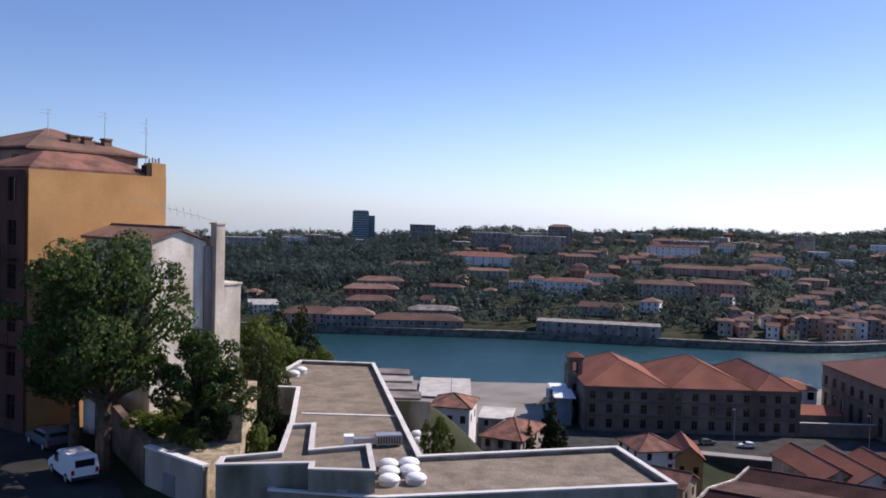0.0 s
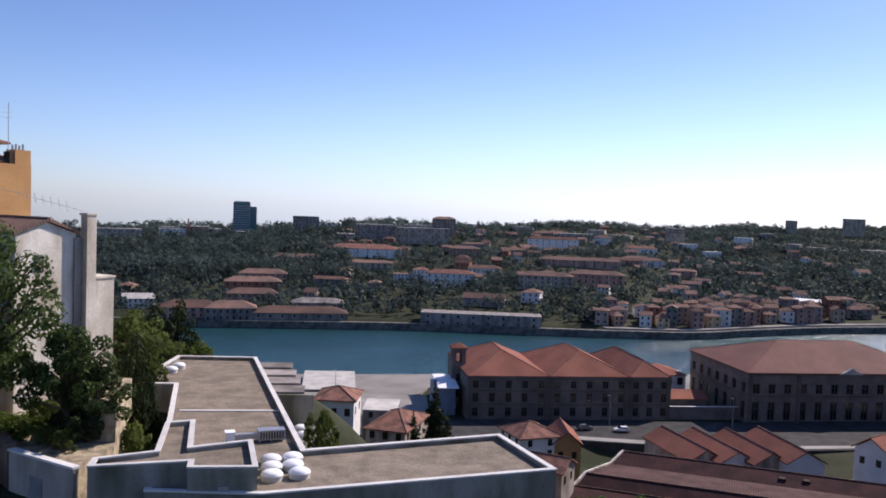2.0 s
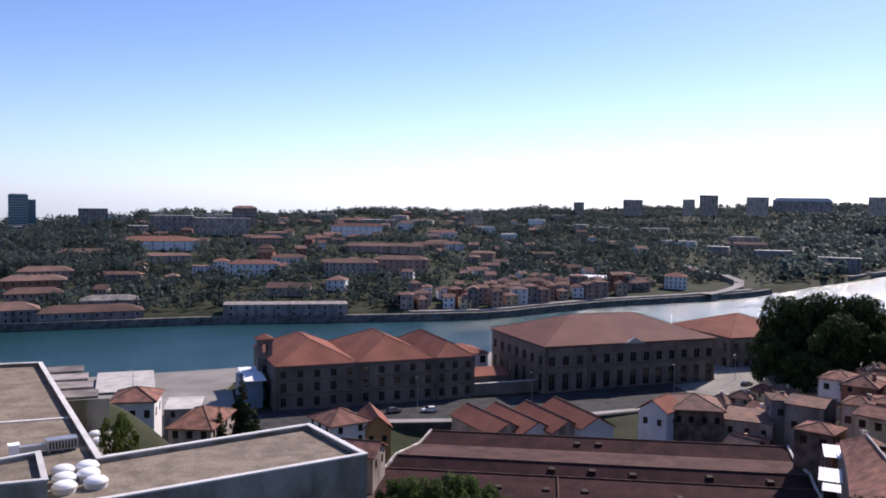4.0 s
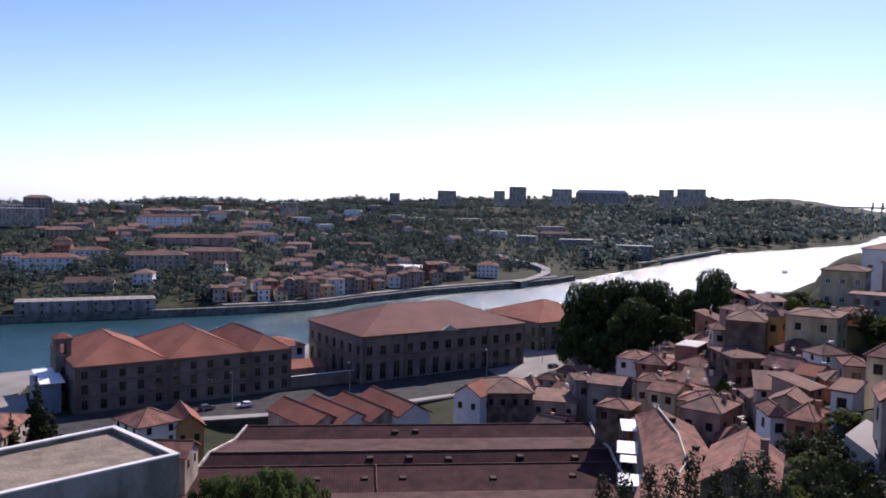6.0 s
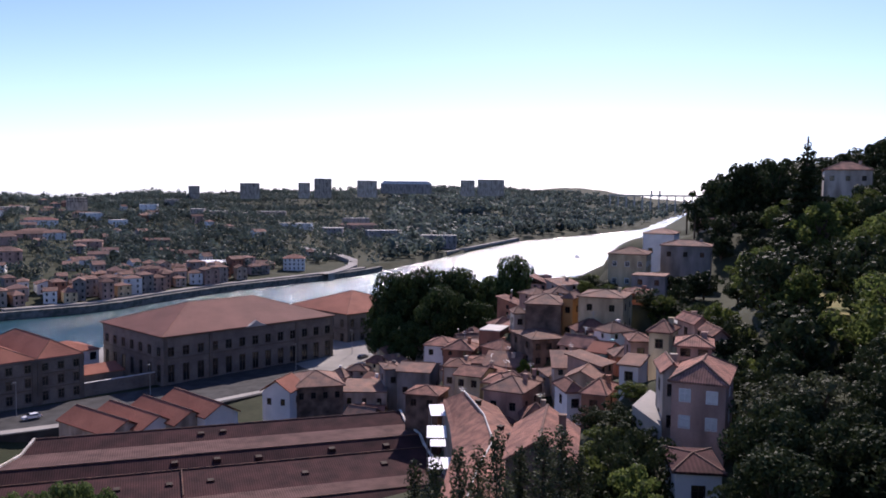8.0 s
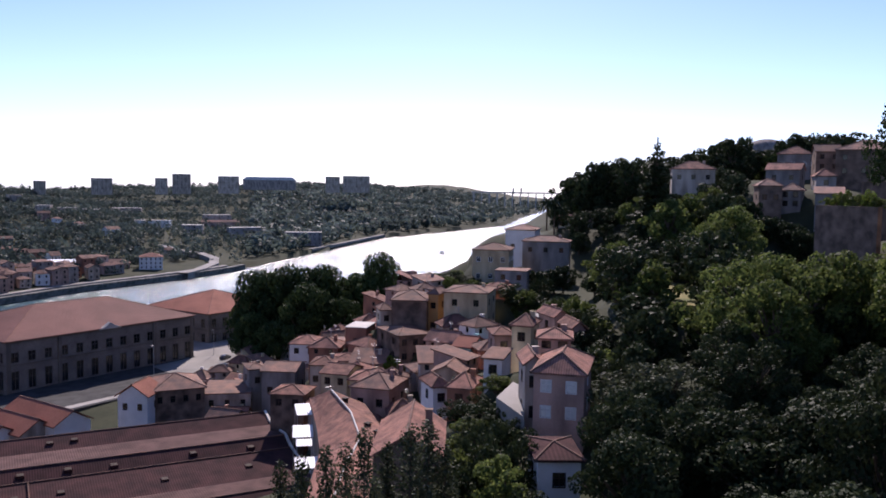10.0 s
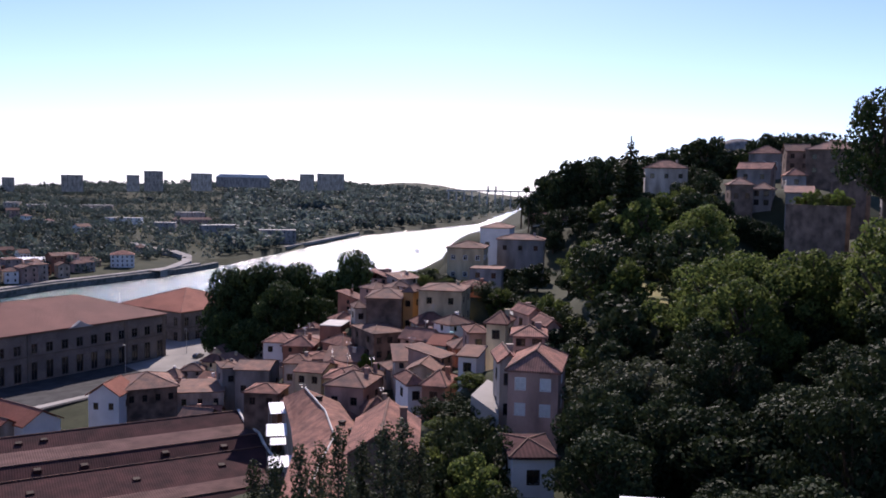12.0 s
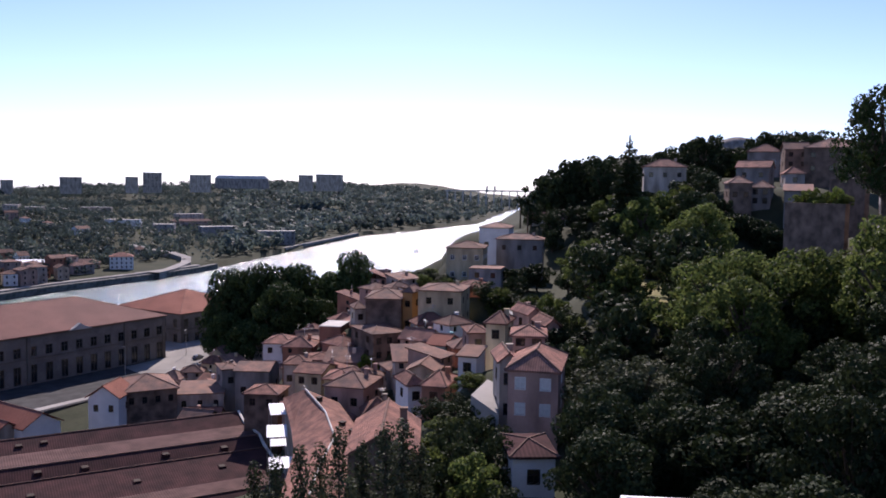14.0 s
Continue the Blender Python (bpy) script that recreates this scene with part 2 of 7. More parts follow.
# ---- ground shape ----
FAR_X = [-4000, -300, -60, 40, 136, 200, 225, 290, 380, 424, 585, 852, 1280, 1800, 4900]
FAR_Y = [700, 462, 448, 449, 434, 428, 440, 460, 472, 483, 552, 667, 742, 980, 2300]
NEAR_X = [-4000, -60, -7, 100, 200, 310, 400, 480, 540, 700, 870, 1250, 1800, 4900]
NEAR_Y = [560, 305, 292, 296, 300, 312, 300, 318, 346, 440, 505, 600, 800, 2050]
SPOTS_A = [(-21, 51, 47), (-40, 72, 47), (-80, 150, 48), (-18, 75, 46), (-12, 112, 40), (-32, 135, 36), (-60, 220, 18),
           (0, 60, 41), (12, 92, 22), (0, 150, 18), (0, 215, 7), (60, 212, 7), (120, 205, 7), (200, 205, 7), (30, 62, 30)]
SPOTS_B = [(40, 112, 9), (60, 150, 11), (100, 150, 11), (100, 100, 10), (62, 54, 27), (83, 36, 38), (64, 27, 37), (0, 0, 50),
           (40, 10, 42), (106, 66, 30), (160, 102, 24), (187, 117, 37), (150, 140, 13), (220, 165, 9), (270, 200, 8)]
SPOTS_C = [(128, 41, 47.2), (142, 47, 47.5), (152, 52, 47.6), (95, 25, 44), (190, 55, 56), (240, 45, 66), (150, 10, 58), (100, -10, 55), (250, 140, 42), (330, 172, 46),
           (500, 250, 46), (900, 400, 50), (400, 100, 72), (700, 190, 78), (60, -20, 52), (0, -80, 60), (-100, -50, 55)]
SPOTS_D = [(300, -100, 70), (1400, 500, 70), (-400, 0, 60), (0, -800, 70), (1500, -300, 80), (-300, 230, 30), (2600, 900, 70), (68, 101, 9), (60, 88, 14), (112, 112, 12), (125, 130, 12), (84, 78, 20), (76, 68, 21), (100, 88, 19), (150, 170, 5),
           (30, 180, 8), (90, 182, 4), (130, 165, 6), (350, 240, 7), (270, 125, 52), (330, 130, 60), (300, 100, 66), (290, 70, 69), (300, 40, 72), (0, 248, 7), (-32, 255, 7), (-70, 262, 8), (30, 250, 6.5), (70, 192, 4), (110, 185, 5), (-21, 60, 47)]
HOUSE_GROUND_A = [(79, 38, 37), (85, 43, 37), (63, 31, 38), (100, 69, 31), (127, 80, 33), (134, 101, 24), (144, 105, 34), (145, 92, 34), (191, 114, 39), (115, 56, 41)]
HOUSE_GROUND_B = [(103, 56, 40), (114, 66, 36), (168, 99, 40), (114, 91, 24), (136, 115, 24), (142, 118, 28), (151, 118, 33), (119, 99, 26), (190, 121, 39), (68, 50, 32)]


def ground_height(x, y):
    """Height of the land over the river at (x, y), arrays or numbers."""
    x, y = np.asarray(x, float), np.asarray(y, float)
    top, low = np.zeros(np.broadcast(x, y).shape), np.zeros(np.broadcast(x, y).shape)
    for sx, sy, sz in SPOTS_A + SPOTS_B + SPOTS_C + SPOTS_D + HOUSE_GROUND_A + HOUSE_GROUND_B:
        w = ((x - sx) ** 2 + (y - sy) ** 2 + 20.0) ** -1.9
        top, low = top + w * sz, low + w
    shore = np.interp(x, NEAR_X, NEAR_Y) - y
    near = np.minimum(top / low, 5.5 + np.maximum(shore - 8, 0) * 0.55)
    near = np.where((y > 198) & (x > -40) & (x < 330), np.minimum(near, 6.8), near)
    near = np.where(shore > 0.5, near, -4.0)
    s = (y - np.interp(x, FAR_X, FAR_Y)) * np.interp(x, [300, 600], [1.0, 0.85])
    az = np.degrees(np.arctan2(x, np.maximum(y, 1.0)))
    amp = np.interp(az, [-15, -7, -2, 5, 15, 25, 35, 45, 53, 54.5, 57.5, 59, 61, 70], [14, 17, 25, 31, 37, 40, 47, 58, 60, 74, 76, 62, 46, 40])
    rise = np.interp(s, [0, 60, 650, 800, 1200, 4000], [0, 0.06, 0.97, 1.0, 0.55, -2.5])
    wave = np.sin(x / 71.0 + y / 93.0) * np.sin(y / 57.0 - x / 130.0)
    far = 4.0 + amp * rise + wave * 5.0 * np.clip(s / 200.0, 0, 1)
    far = far - np.maximum(s - 850.0, 0) * 0.045
    far = np.where(s > 0.5, far, -4.0)
    return np.where(s > -20, far, near)



# ---- building blocks ----
def mesh_object(name, bm, mat, parent=None, label="", smooth=False):
    me = bpy.data.meshes.new(name)
    bm.to_mesh(me)
    bm.free()
    for m in mat if isinstance(mat, (list, tuple)) else [mat]:
        me.materials.append(m)
    if smooth:
        me.polygons.foreach_set("use_smooth", [True] * len(me.polygons))
    ob = new(name, me)
    ob.parent = parent
    return tagged(ob, label)


def part(name, bm, mat, parent, label="", smooth=False):
    return mesh_object(name, bm, mat, parent, label, smooth)


def shared(name, me, parent, m, label=""):
    ob = new(name, me)
    ob.parent = parent
    ob.matrix_basis = m
    return tagged(ob, label)


def empty(name, m, label, category, group="", kind=""):
    e = new(name)
    e.matrix_basis = m
    return tagged(e, label, category, group, kind)


def box(bm, x0, y0, z0, x1, y1, z1, mi=0):
    v = [bm.verts.new(p) for p in ((x0, y0, z0), (x1, y0, z0), (x1, y1, z0), (x0, y1, z0), (x0, y0, z1), (x1, y0, z1), (x1, y1, z1), (x0, y1, z1))]
    for q in ((0, 3, 2, 1), (4, 5, 6, 7), (0, 1, 5, 4), (1, 2, 6, 5), (2, 3, 7, 6), (3, 0, 4, 7)):
        bm.faces.new([v[i] for i in q]).material_index = mi
    return v


def tube(bm, a, b, r0, r1=None, n=8, mi=0):
    a, b = Vector(a), Vector(b)
    r1 = r0 if r1 is None else r1
    q = (b - a).to_track_quat("Z", "Y")
    rings = []
    for c, r in ((a, r0), (b, r1)):
        rings.append([bm.verts.new(c + q @ Vector((r * math.cos(k * 2 * math.pi / n), r * math.sin(k * 2 * math.pi / n), 0))) for k in range(n)])
    for k in range(n):
        bm.faces.new((rings[0][k], rings[0][(k + 1) % n], rings[1][(k + 1) % n], rings[1][k])).material_index = mi
    bm.faces.new(rings[0][::-1]).material_index = mi
    bm.faces.new(rings[1]).material_index = mi


def prism(bm, outline, z0, z1, mi=0):
    """Upright block over a closed outline of (x, y), counter-clockwise."""
    lo = [bm.verts.new((x, y, z0)) for x, y in outline]
    hi = [bm.verts.new((x, y, z1)) for x, y in outline]
    bm.faces.new(lo[::-1]).material_index = mi
    bm.faces.new(hi).material_index = mi
    for i in range(len(lo)):
        j = (i + 1) % len(lo)
        bm.faces.new((lo[i], lo[j], hi[j], hi[i])).material_index = mi


def uv_planar(bm):
    """UVs in metres: along the run and up the slope of every face."""
    uv = bm.loops.layers.uv.verify()
    bm.normal_update()
    for f in bm.faces:
        n = f.normal
        run = Vector((-n.y, n.x, 0))
        run = run.normalized() if run.length > 1e-3 else Vector((1, 0, 0))
        up = n.cross(run)
        for lp in f.loops:
            lp[uv].uv = (lp.vert.co.dot(run), lp.vert.co.dot(up))


def pierced_wall(bm, p, along, width, z0, z1, holes, out, depth=0.3):
    """One wall face from p along a direction, with real openings (u0, v0, u1, v1) and their reveals; out is the outward normal."""
    p, along, out = Vector(p), Vector(along), Vector(out)
    us = sorted({0.0, width, *[h[0] for h in holes], *[h[2] for h in holes]})
    vs = sorted({z0, z1, *[h[1] for h in holes], *[h[3] for h in holes]})
    pts = {}

    def v(u, w, d=0.0):
        k = (round(u, 4), round(w, 4), d)
        if k not in pts:
            c = p + along * u - out * d
            pts[k] = bm.verts.new((c.x, c.y, w))
        return pts[k]

    for a, b in zip(us, us[1:]):
        for c, d in zip(vs, vs[1:]):
            mu, mv = (a + b) / 2, (c + d) / 2
            if not any(h[0] < mu < h[2] and h[1] < mv < h[3] for h in holes):
                bm.faces.new((v(a, c), v(b, c), v(b, d), v(a, d)))
    for u0, w0, u1, w1 in holes:
        ring = ((u0, w0), (u1, w0), (u1, w1), (u0, w1))
        for (a, c), (b, d) in zip(ring, ring[1:] + ring[:1]):
            bm.faces.new((v(b, d), v(a, c), v(a, c, depth), v(b, d, depth)))


WINDOW_MESHES = {}


HOUSE_SPOTS = []


def window_meshes(w, h, style):
    """Frame and pane of a window w x h, facing -y, its sill at z = 0, shared by all windows of that size."""
    key = (round(w, 2), round(h, 2), style)
    if key not in WINDOW_MESHES:
        bm = bmesh.new()
        t, o = (0.2, 0.06) if style == "stone" else (0.09, 0.03)
        a = w / 2
        if style == "plain":
            lights = [(t, 0, t + w, h)]
        else:
            lights = [(t + i * (a + 0.03), k * (h * 0.62 + 0.05), t + i * (a + 0.03) + a - 0.03, h * 0.62 if k == 0 else h) for i in (0, 1) for k in (0, 1)]
        pierced_wall(bm, (-a - t, -o, 0), (1, 0, 0), w + 2 * t, -t, h + t, lights, (0, -1, 0), 0.16)
        edge = [e for e in bm.edges if e.is_boundary and all(abs(v.co.y + o) < 1e-4 for v in e.verts)]
        r = bmesh.ops.extrude_edge_only(bm, edges=edge)
        bmesh.ops.translate(bm, vec=(0, 0.14, 0), verts=[g for g in r["geom"] if isinstance(g, bmesh.types.BMVert)])
        me = bpy.data.meshes.new("window_frame")
        bm.to_mesh(me)
        bm.free()
        me.materials.append({"stone": GRANITE, "dark": DARK}.get(style, TRIM))
        bm = bmesh.new()
        box(bm, -a - 0.02, 0.17, -0.02, a + 0.02, 0.2, h + 0.02)
        pane = bpy.data.meshes.new("pane")
        bm.to_mesh(pane)
        bm.free()
        pane.materials.append(BLIND if style == "blind" else GLASS)
        WINDOW_MESHES[key] = me, pane
    return WINDOW_MESHES[key]


def add_window(parent, p, facing, w, h, style="white", detail=True):
    """A window whose sill's middle stands at p; facing: degrees turned from -y. Far ones are a pane alone in its reveal."""
    w, h = round(w * 5) / 5, round(h * 5) / 5
    me, pane = window_meshes(w, h, style)
    if not detail:
        return shared("window", pane, parent, pose(*p, 0, 0, facing))
    win = shared("window", me, parent, pose(*p, 0, 0, facing))
    shared("pane", pane, win, pose(0, 0, 0))
    return win


def roof_shape(bm, w, d, z, kind, rise, over=0.5, thick=0.22, ridge_along="x"):
    """Tiled roof over a w x d plan centred on the origin, with overhanging, thick eaves."""
    if kind == "flat":
        box(bm, -w / 2 - 0.1, -d / 2 - 0.1, z, w / 2 + 0.1, d / 2 + 0.1, z + thick)
        return
    a, b = w / 2 + over, d / 2 + over
    swap = ridge_along == "y"
    if swap:
        a, b = b, a
    r = a if kind == "gable" else max(a - b, 0.02)
    if kind == "shed":
        lo, hi = [(-a, -b, z), (a, -b, z)], [(a, b, z + rise), (-a, b, z + rise)]
        faces = [[lo[0], lo[1], hi[0], hi[1]]]
    else:
        e = [(-a, -b, z), (a, -b, z), (a, b, z), (-a, b, z)]
        p, q = (-r, 0, z + rise), (r, 0, z + rise)
        faces = [[e[0], e[1], q, p], [e[2], e[3], p, q]]
        if kind == "hip":
            faces += [[e[1], e[2], q], [e[3], e[0], p]]
    for f in faces:
        if swap:
            f = [(-y, x, k) for x, y, k in f]
        top = [bm.verts.new((x, y, k + thick)) for x, y, k in f]
        low = [bm.verts.new((x, y, k)) for x, y, k in f]
        bm.faces.new(top)
        bm.faces.new(low[::-1])
        for i in range(len(f)):
            j = (i + 1) % len(f)
            bm.faces.new((low[i], low[j], top[j], top[i]))


def ridge_caps(bm, w, d, z, kind, rise, over, ridge_along):
    a, b = w / 2 + over, d / 2 + over
    swap = ridge_along == "y"
    if swap:
        a, b = b, a
    r = a if kind == "gable" else max(a - b, 0.02)
    lines = [((-r, 0, rise), (r, 0, rise))]
    if kind == "hip":
        for s in (-1, 1):
            for k in (-1, 1):
                lines.append(((s * a, k * b, 0), (s * r, 0, rise)))
    for p, q in lines:
        if swap:
            p, q = (-p[1], p[0], p[2]), (-q[1], q[0], q[2])
        tube(bm, (p[0], p[1], p[2] + z + 0.2), (q[0], q[1], q[2] + z + 0.2), 0.14, n=6)


def house(x, y, z, w, d, h, turn, wall, roof, label, kind="hip", rise=1.8, cols=3, rows=2, side=2, style="white", ww=1.0, wh=1.5,
          ridge="x", over=0.45, chimney=0, group="", name="house", below=4.0, caps=False, far=False):
    """A house whose front faces -y before turning; z is the ground at its front, h the height of its eaves."""
    e = empty(name, pose(x, y, z, 0, 0, turn), label, "house" if name == "house" else name.replace("_", " "), group)
    HOUSE_SPOTS.append((x, y, max(w, d) / 2))
    bm = bmesh.new()
    wins = []
    faces = (((-w / 2, -d / 2), (1, 0), w, (0, -1), 0, cols), ((w / 2, -d / 2), (0, 1), d, (1, 0), 90, side),
             ((w / 2, d / 2), (-1, 0), w, (0, 1), 180, 0), ((-w / 2, d / 2), (0, -1), d, (-1, 0), 270, side))
    sh = h / max(rows, 1)
    for p, al, length, out, ang, n in faces:
        holes = []
        for r in range(rows if n else 0):
            for c in range(n):
                u = length * (c + 0.5) / n
                s = r * sh + sh * 0.32
                k = min(wh, sh * 0.58)
                q = min(ww, length / n * 0.7)
                holes.append((u - q / 2, s, u + q / 2, s + k))
                wins.append(((p[0] + al[0] * u, p[1] + al[1] * u, s), ang, q, k))
        pierced_wall(bm, (*p, 0), (*al, 0), length, -below, h, holes, (*out, 0))
    if kind == "gable":
        for s in (-1, 1):
            if ridge == "x":
                t = [(s * w / 2, -d / 2, h), (s * w / 2, d / 2, h), (s * w / 2, 0, h + rise * 0.95)]
            else:
                t = [(-w / 2, s * d / 2, h), (w / 2, s * d / 2, h), (0, s * d / 2, h + rise * 0.95)]
            bm.faces.new([bm.verts.new(k) for k in t])
    if kind == "shed":
        v = [bm.verts.new(k) for k in ((-w / 2, d / 2, h), (w / 2, d / 2, h), (w / 2, d / 2, h + rise), (-w / 2, d / 2, h + rise))]
        bm.faces.new(v)
        for s in (-1, 1):
            bm.faces.new([bm.verts.new(k) for k in ((s * w / 2, -d / 2, h), (s * w / 2, d / 2, h), (s * w / 2, d / 2, h + rise))])
    bmesh.ops.remove_doubles(bm, verts=bm.verts, dist=0.001)
    uv_planar(bm)
    part("wall", bm, wall, e)
    bm = bmesh.new()
    roof_shape(bm, w, d, h, kind, rise, over, ridge_along=ridge)
    uv_planar(bm)
    rf = part("roof", bm, roof, e)
    if caps and kind in ("hip", "gable"):
        bm = bmesh.new()
        ridge_caps(bm, w, d, h, kind, rise, over, ridge)
        part("ridge_cap", bm, TILE_OLD, rf)
    for p, ang, ww_, wh_ in wins:
        add_window(e, p, ang, ww_, wh_, style, not far)
    for k in range(chimney):
        bm = bmesh.new()
        cx, cy = w * (0.28 - 0.5 * k), d * 0.15
        box(bm, cx - 0.35, cy - 0.28, h + rise * 0.1, cx + 0.35, cy + 0.28, h + rise + 0.35)
        box(bm, cx - 0.42, cy - 0.35, h + rise + 0.35, cx + 0.42, cy + 0.35, h + rise + 0.47)
        part("chimney", bm, wall, e)
    return e


# ---- plants ----
def leaf_cloud(rng, blobs, count, size, flat=0.5):
    """Corner points of many small leaf clumps on the shells of the given blobs (x, y, z, rx, ry, rz)."""
    blobs = np.array(blobs, float)
    vol = blobs[:, 3] * blobs[:, 4]
    pick = rng.choice(len(blobs), count, p=vol / vol.sum())
    v = rng.normal(size=(count, 3))
    v /= np.linalg.norm(v, axis=1)[:, None]
    rad = rng.uniform(0.55, 1.08, count) ** 0.6
    c = blobs[pick, :3] + v * blobs[pick, 3:] * rad[:, None]
    nrm = v + rng.normal(size=(count, 3)) * flat
    nrm /= np.linalg.norm(nrm, axis=1)[:, None]
    side = np.cross(nrm, rng.normal(size=(count, 3)))
    side /= np.linalg.norm(side, axis=1)[:, None] + 1e-9
    up = np.cross(nrm, side)
    s = rng.uniform(0.5, 1.15, count)[:, None] * size
    lean = rng.uniform(0.4, 0.8, count)[:, None]
    return np.stack([c - up * s, c + side * s * lean, c + up * s, c - side * s * lean], 1)


def quads_mesh(name, quads, mat):
    n = len(quads)
    me = bpy.data.meshes.new(name)
    me.vertices.add(n * 4)
    me.vertices.foreach_set("co", quads.reshape(-1).astype(np.float32))
    me.loops.add(n * 4)
    me.loops.foreach_set("vertex_index", np.arange(n * 4, dtype=np.int32))
    me.polygons.add(n)
    me.polygons.foreach_set("loop_start", np.arange(0, n * 4, 4, dtype=np.int32))
    me.update(calc_edges=True)
    me.materials.append(mat)
    return me


def tree_model(seed, height, spread, mat, leaves=2500, size=0.35, trunk=0.25, kind="round", lobes=16, lobe=(0.09, 0.2)):
    """Meshes of one tree: trunk with limbs, and a crown of leaf clumps."""
    rng = np.random.default_rng(seed)
    bm = bmesh.new()
    blobs = []
    if kind == "round":
        base = height * trunk
        tube(bm, (0, 0, -1.5), (0, 0, base), spread * 0.055, spread * 0.04, 8)
        tube(bm, (0, 0, base), (0.1 * spread, 0, height * 0.75), spread * 0.04, spread * 0.012, 7)
        for k in range(lobes):
            a, f = k * 2.4 + rng.uniform(-0.4, 0.4), (k + 0.5) / lobes
            zc = base + (height - base) * (0.18 + 0.72 * f)
            rr = spread * 0.5 * (math.sin(math.pi * (0.22 + 0.7 * f)) ** 0.8) * rng.uniform(0.35, 1.1)
            b = spread * rng.uniform(*lobe)
            p = (rr * math.cos(a), rr * math.sin(a), zc)
            blobs.append((*p, b, b, b * 0.8))
            tube(bm, (0, 0, base * rng.uniform(0.75, 1.0) + (zc - base) * 0.35), p, spread * 0.018, spread * 0.005, 5)
        blobs.append((0, 0, base + (height - base) * 0.5, spread * 0.2, spread * 0.2, (height - base) * 0.32))
    elif kind == "cone":
        tube(bm, (0, 0, -1.5), (0, 0, height), spread * 0.06, spread * 0.01, 8)
        for k in range(lobes * 3):
            f = (k + 0.5) / (lobes * 3)
            a = k * 2.4
            rr = spread * 0.5 * (1 - f) ** 0.8 * rng.uniform(0.5, 1.0)
            zc = height * (0.12 + 0.86 * f)
            p = (rr * 0.6 * math.cos(a), rr * 0.6 * math.sin(a), zc)
            blobs.append((*p, max(rr * 0.5, 0.15), max(rr * 0.5, 0.15), spread * 0.05 + 0.12))
            tube(bm, (0, 0, zc + 0.1), (rr * math.cos(a), rr * math.sin(a), zc - 0.2), spread * 0.008, spread * 0.003, 4)
    elif kind == "wispy":
        tube(bm, (0, 0, -1.5), (0, 0, height * 0.97), spread * 0.035, spread * 0.006, 7)
        for k in range(lobes * 2):
            f = (k + 0.5) / (lobes * 2)
            a = k * 2.4
            rr = spread * 0.5 * (1 - f) ** 0.8 * rng.uniform(0.2, 1.15)
            zc = height * (0.12 + 0.88 * f)
            p = (rr * math.cos(a), rr * math.sin(a), zc)
            blobs.append((*p, spread * 0.1, spread * 0.1, spread * 0.13))
            tube(bm, (0, 0, zc - rr * 0.8), p, spread * 0.012, spread * 0.003, 4)
    elif kind == "palm":
        tube(bm, (0, 0, -1.5), (0, 0, height), 0.35, 0.25, 8)
    me = bpy.data.meshes.new("trunk")
    bm.to_mesh(me)
    bm.free()
    me.materials.append(BARK)
    if kind == "palm":
        quads = []
        for k in range(34):
            a, tilt = k * 2.4, rng.uniform(-0.5, 1.2)
            prev = np.array((0, 0, height))
            step = np.array((math.cos(a) * math.cos(tilt), math.sin(a) * math.cos(tilt), math.sin(tilt))) * spread * 0.1
            for i in range(5):
                nxt = prev + step
                step = step + np.array((0, 0, -0.22 - 0.06 * i)) * spread * 0.1
                sd = np.array((-math.sin(a), math.cos(a), 0)) * (0.42 - 0.06 * i)
                dn = np.array((0, 0, -0.3))
                quads.append([prev, nxt, nxt + sd * 0.9 + dn, prev + sd + dn])
                quads.append([prev, nxt, nxt - sd * 0.9 + dn, prev - sd + dn])
                prev = nxt
        return me, quads_mesh("crown", np.array(quads), mat)
    return me, quads_mesh("crown", leaf_cloud(rng, blobs, leaves, size), mat)


def tree(model, x, y, z, sx=1.0, sz=1.0, turn=0.0, label="leafy green tree on the slope", category="tree", group="", name="tree"):
    e = empty(name, pose(x, y, z, 0, 0, turn) @ Matrix.Diagonal((sx, sx, sz, 1)), label, category, group)
    shared("trunk", model[0], e, pose(0, 0, 0))
    shared("crown", model[1], e, pose(0, 0, 0))
    return e


# ---- ground and river ----
def ground_mesh():
    az = np.radians(np.concatenate([np.arange(-46, 112, 0.42), np.arange(112, 314, 5.0)]))
    rad = np.exp(np.arange(math.log(4.0), math.log(4900), 0.019))
    A, D = np.meshgrid(az, rad)
    X, Y = np.sin(A) * D, np.cos(A) * D
    Z = ground_height(X, Y)
    n, m = A.shape
    verts = np.stack([X, Y, Z], -1).reshape(-1, 3)
    i, j = np.meshgrid(np.arange(n - 1), np.arange(m), indexing="ij")
    k = (j + 1) % m
    faces = np.stack([i * m + j, (i + 1) * m + j, (i + 1) * m + k, i * m + k], -1).reshape(-1, 4)
    verts = np.concatenate([verts, [[0, 0, 50.0]]])
    me = bpy.data.meshes.new("ground")
    me.vertices.add(len(verts))
    me.vertices.foreach_set("co", verts.reshape(-1).astype(np.float32))
    me.loops.add(faces.size)
    me.loops.foreach_set("vertex_index", faces.reshape(-1).astype(np.int32))
    me.polygons.add(len(faces))
    me.polygons.foreach_set("loop_start", np.arange(0, faces.size, 4, dtype=np.int32))
    me.update(calc_edges=True)
    bm = bmesh.new()
    bm.from_mesh(me)
    bm.verts.ensure_lookup_table()
    for k in range(m):
        bm.faces.new((bm.verts[len(verts) - 1], bm.verts[k], bm.verts[(k + 1) % m]))
    bm.to_mesh(me)
    bm.free()
    return me


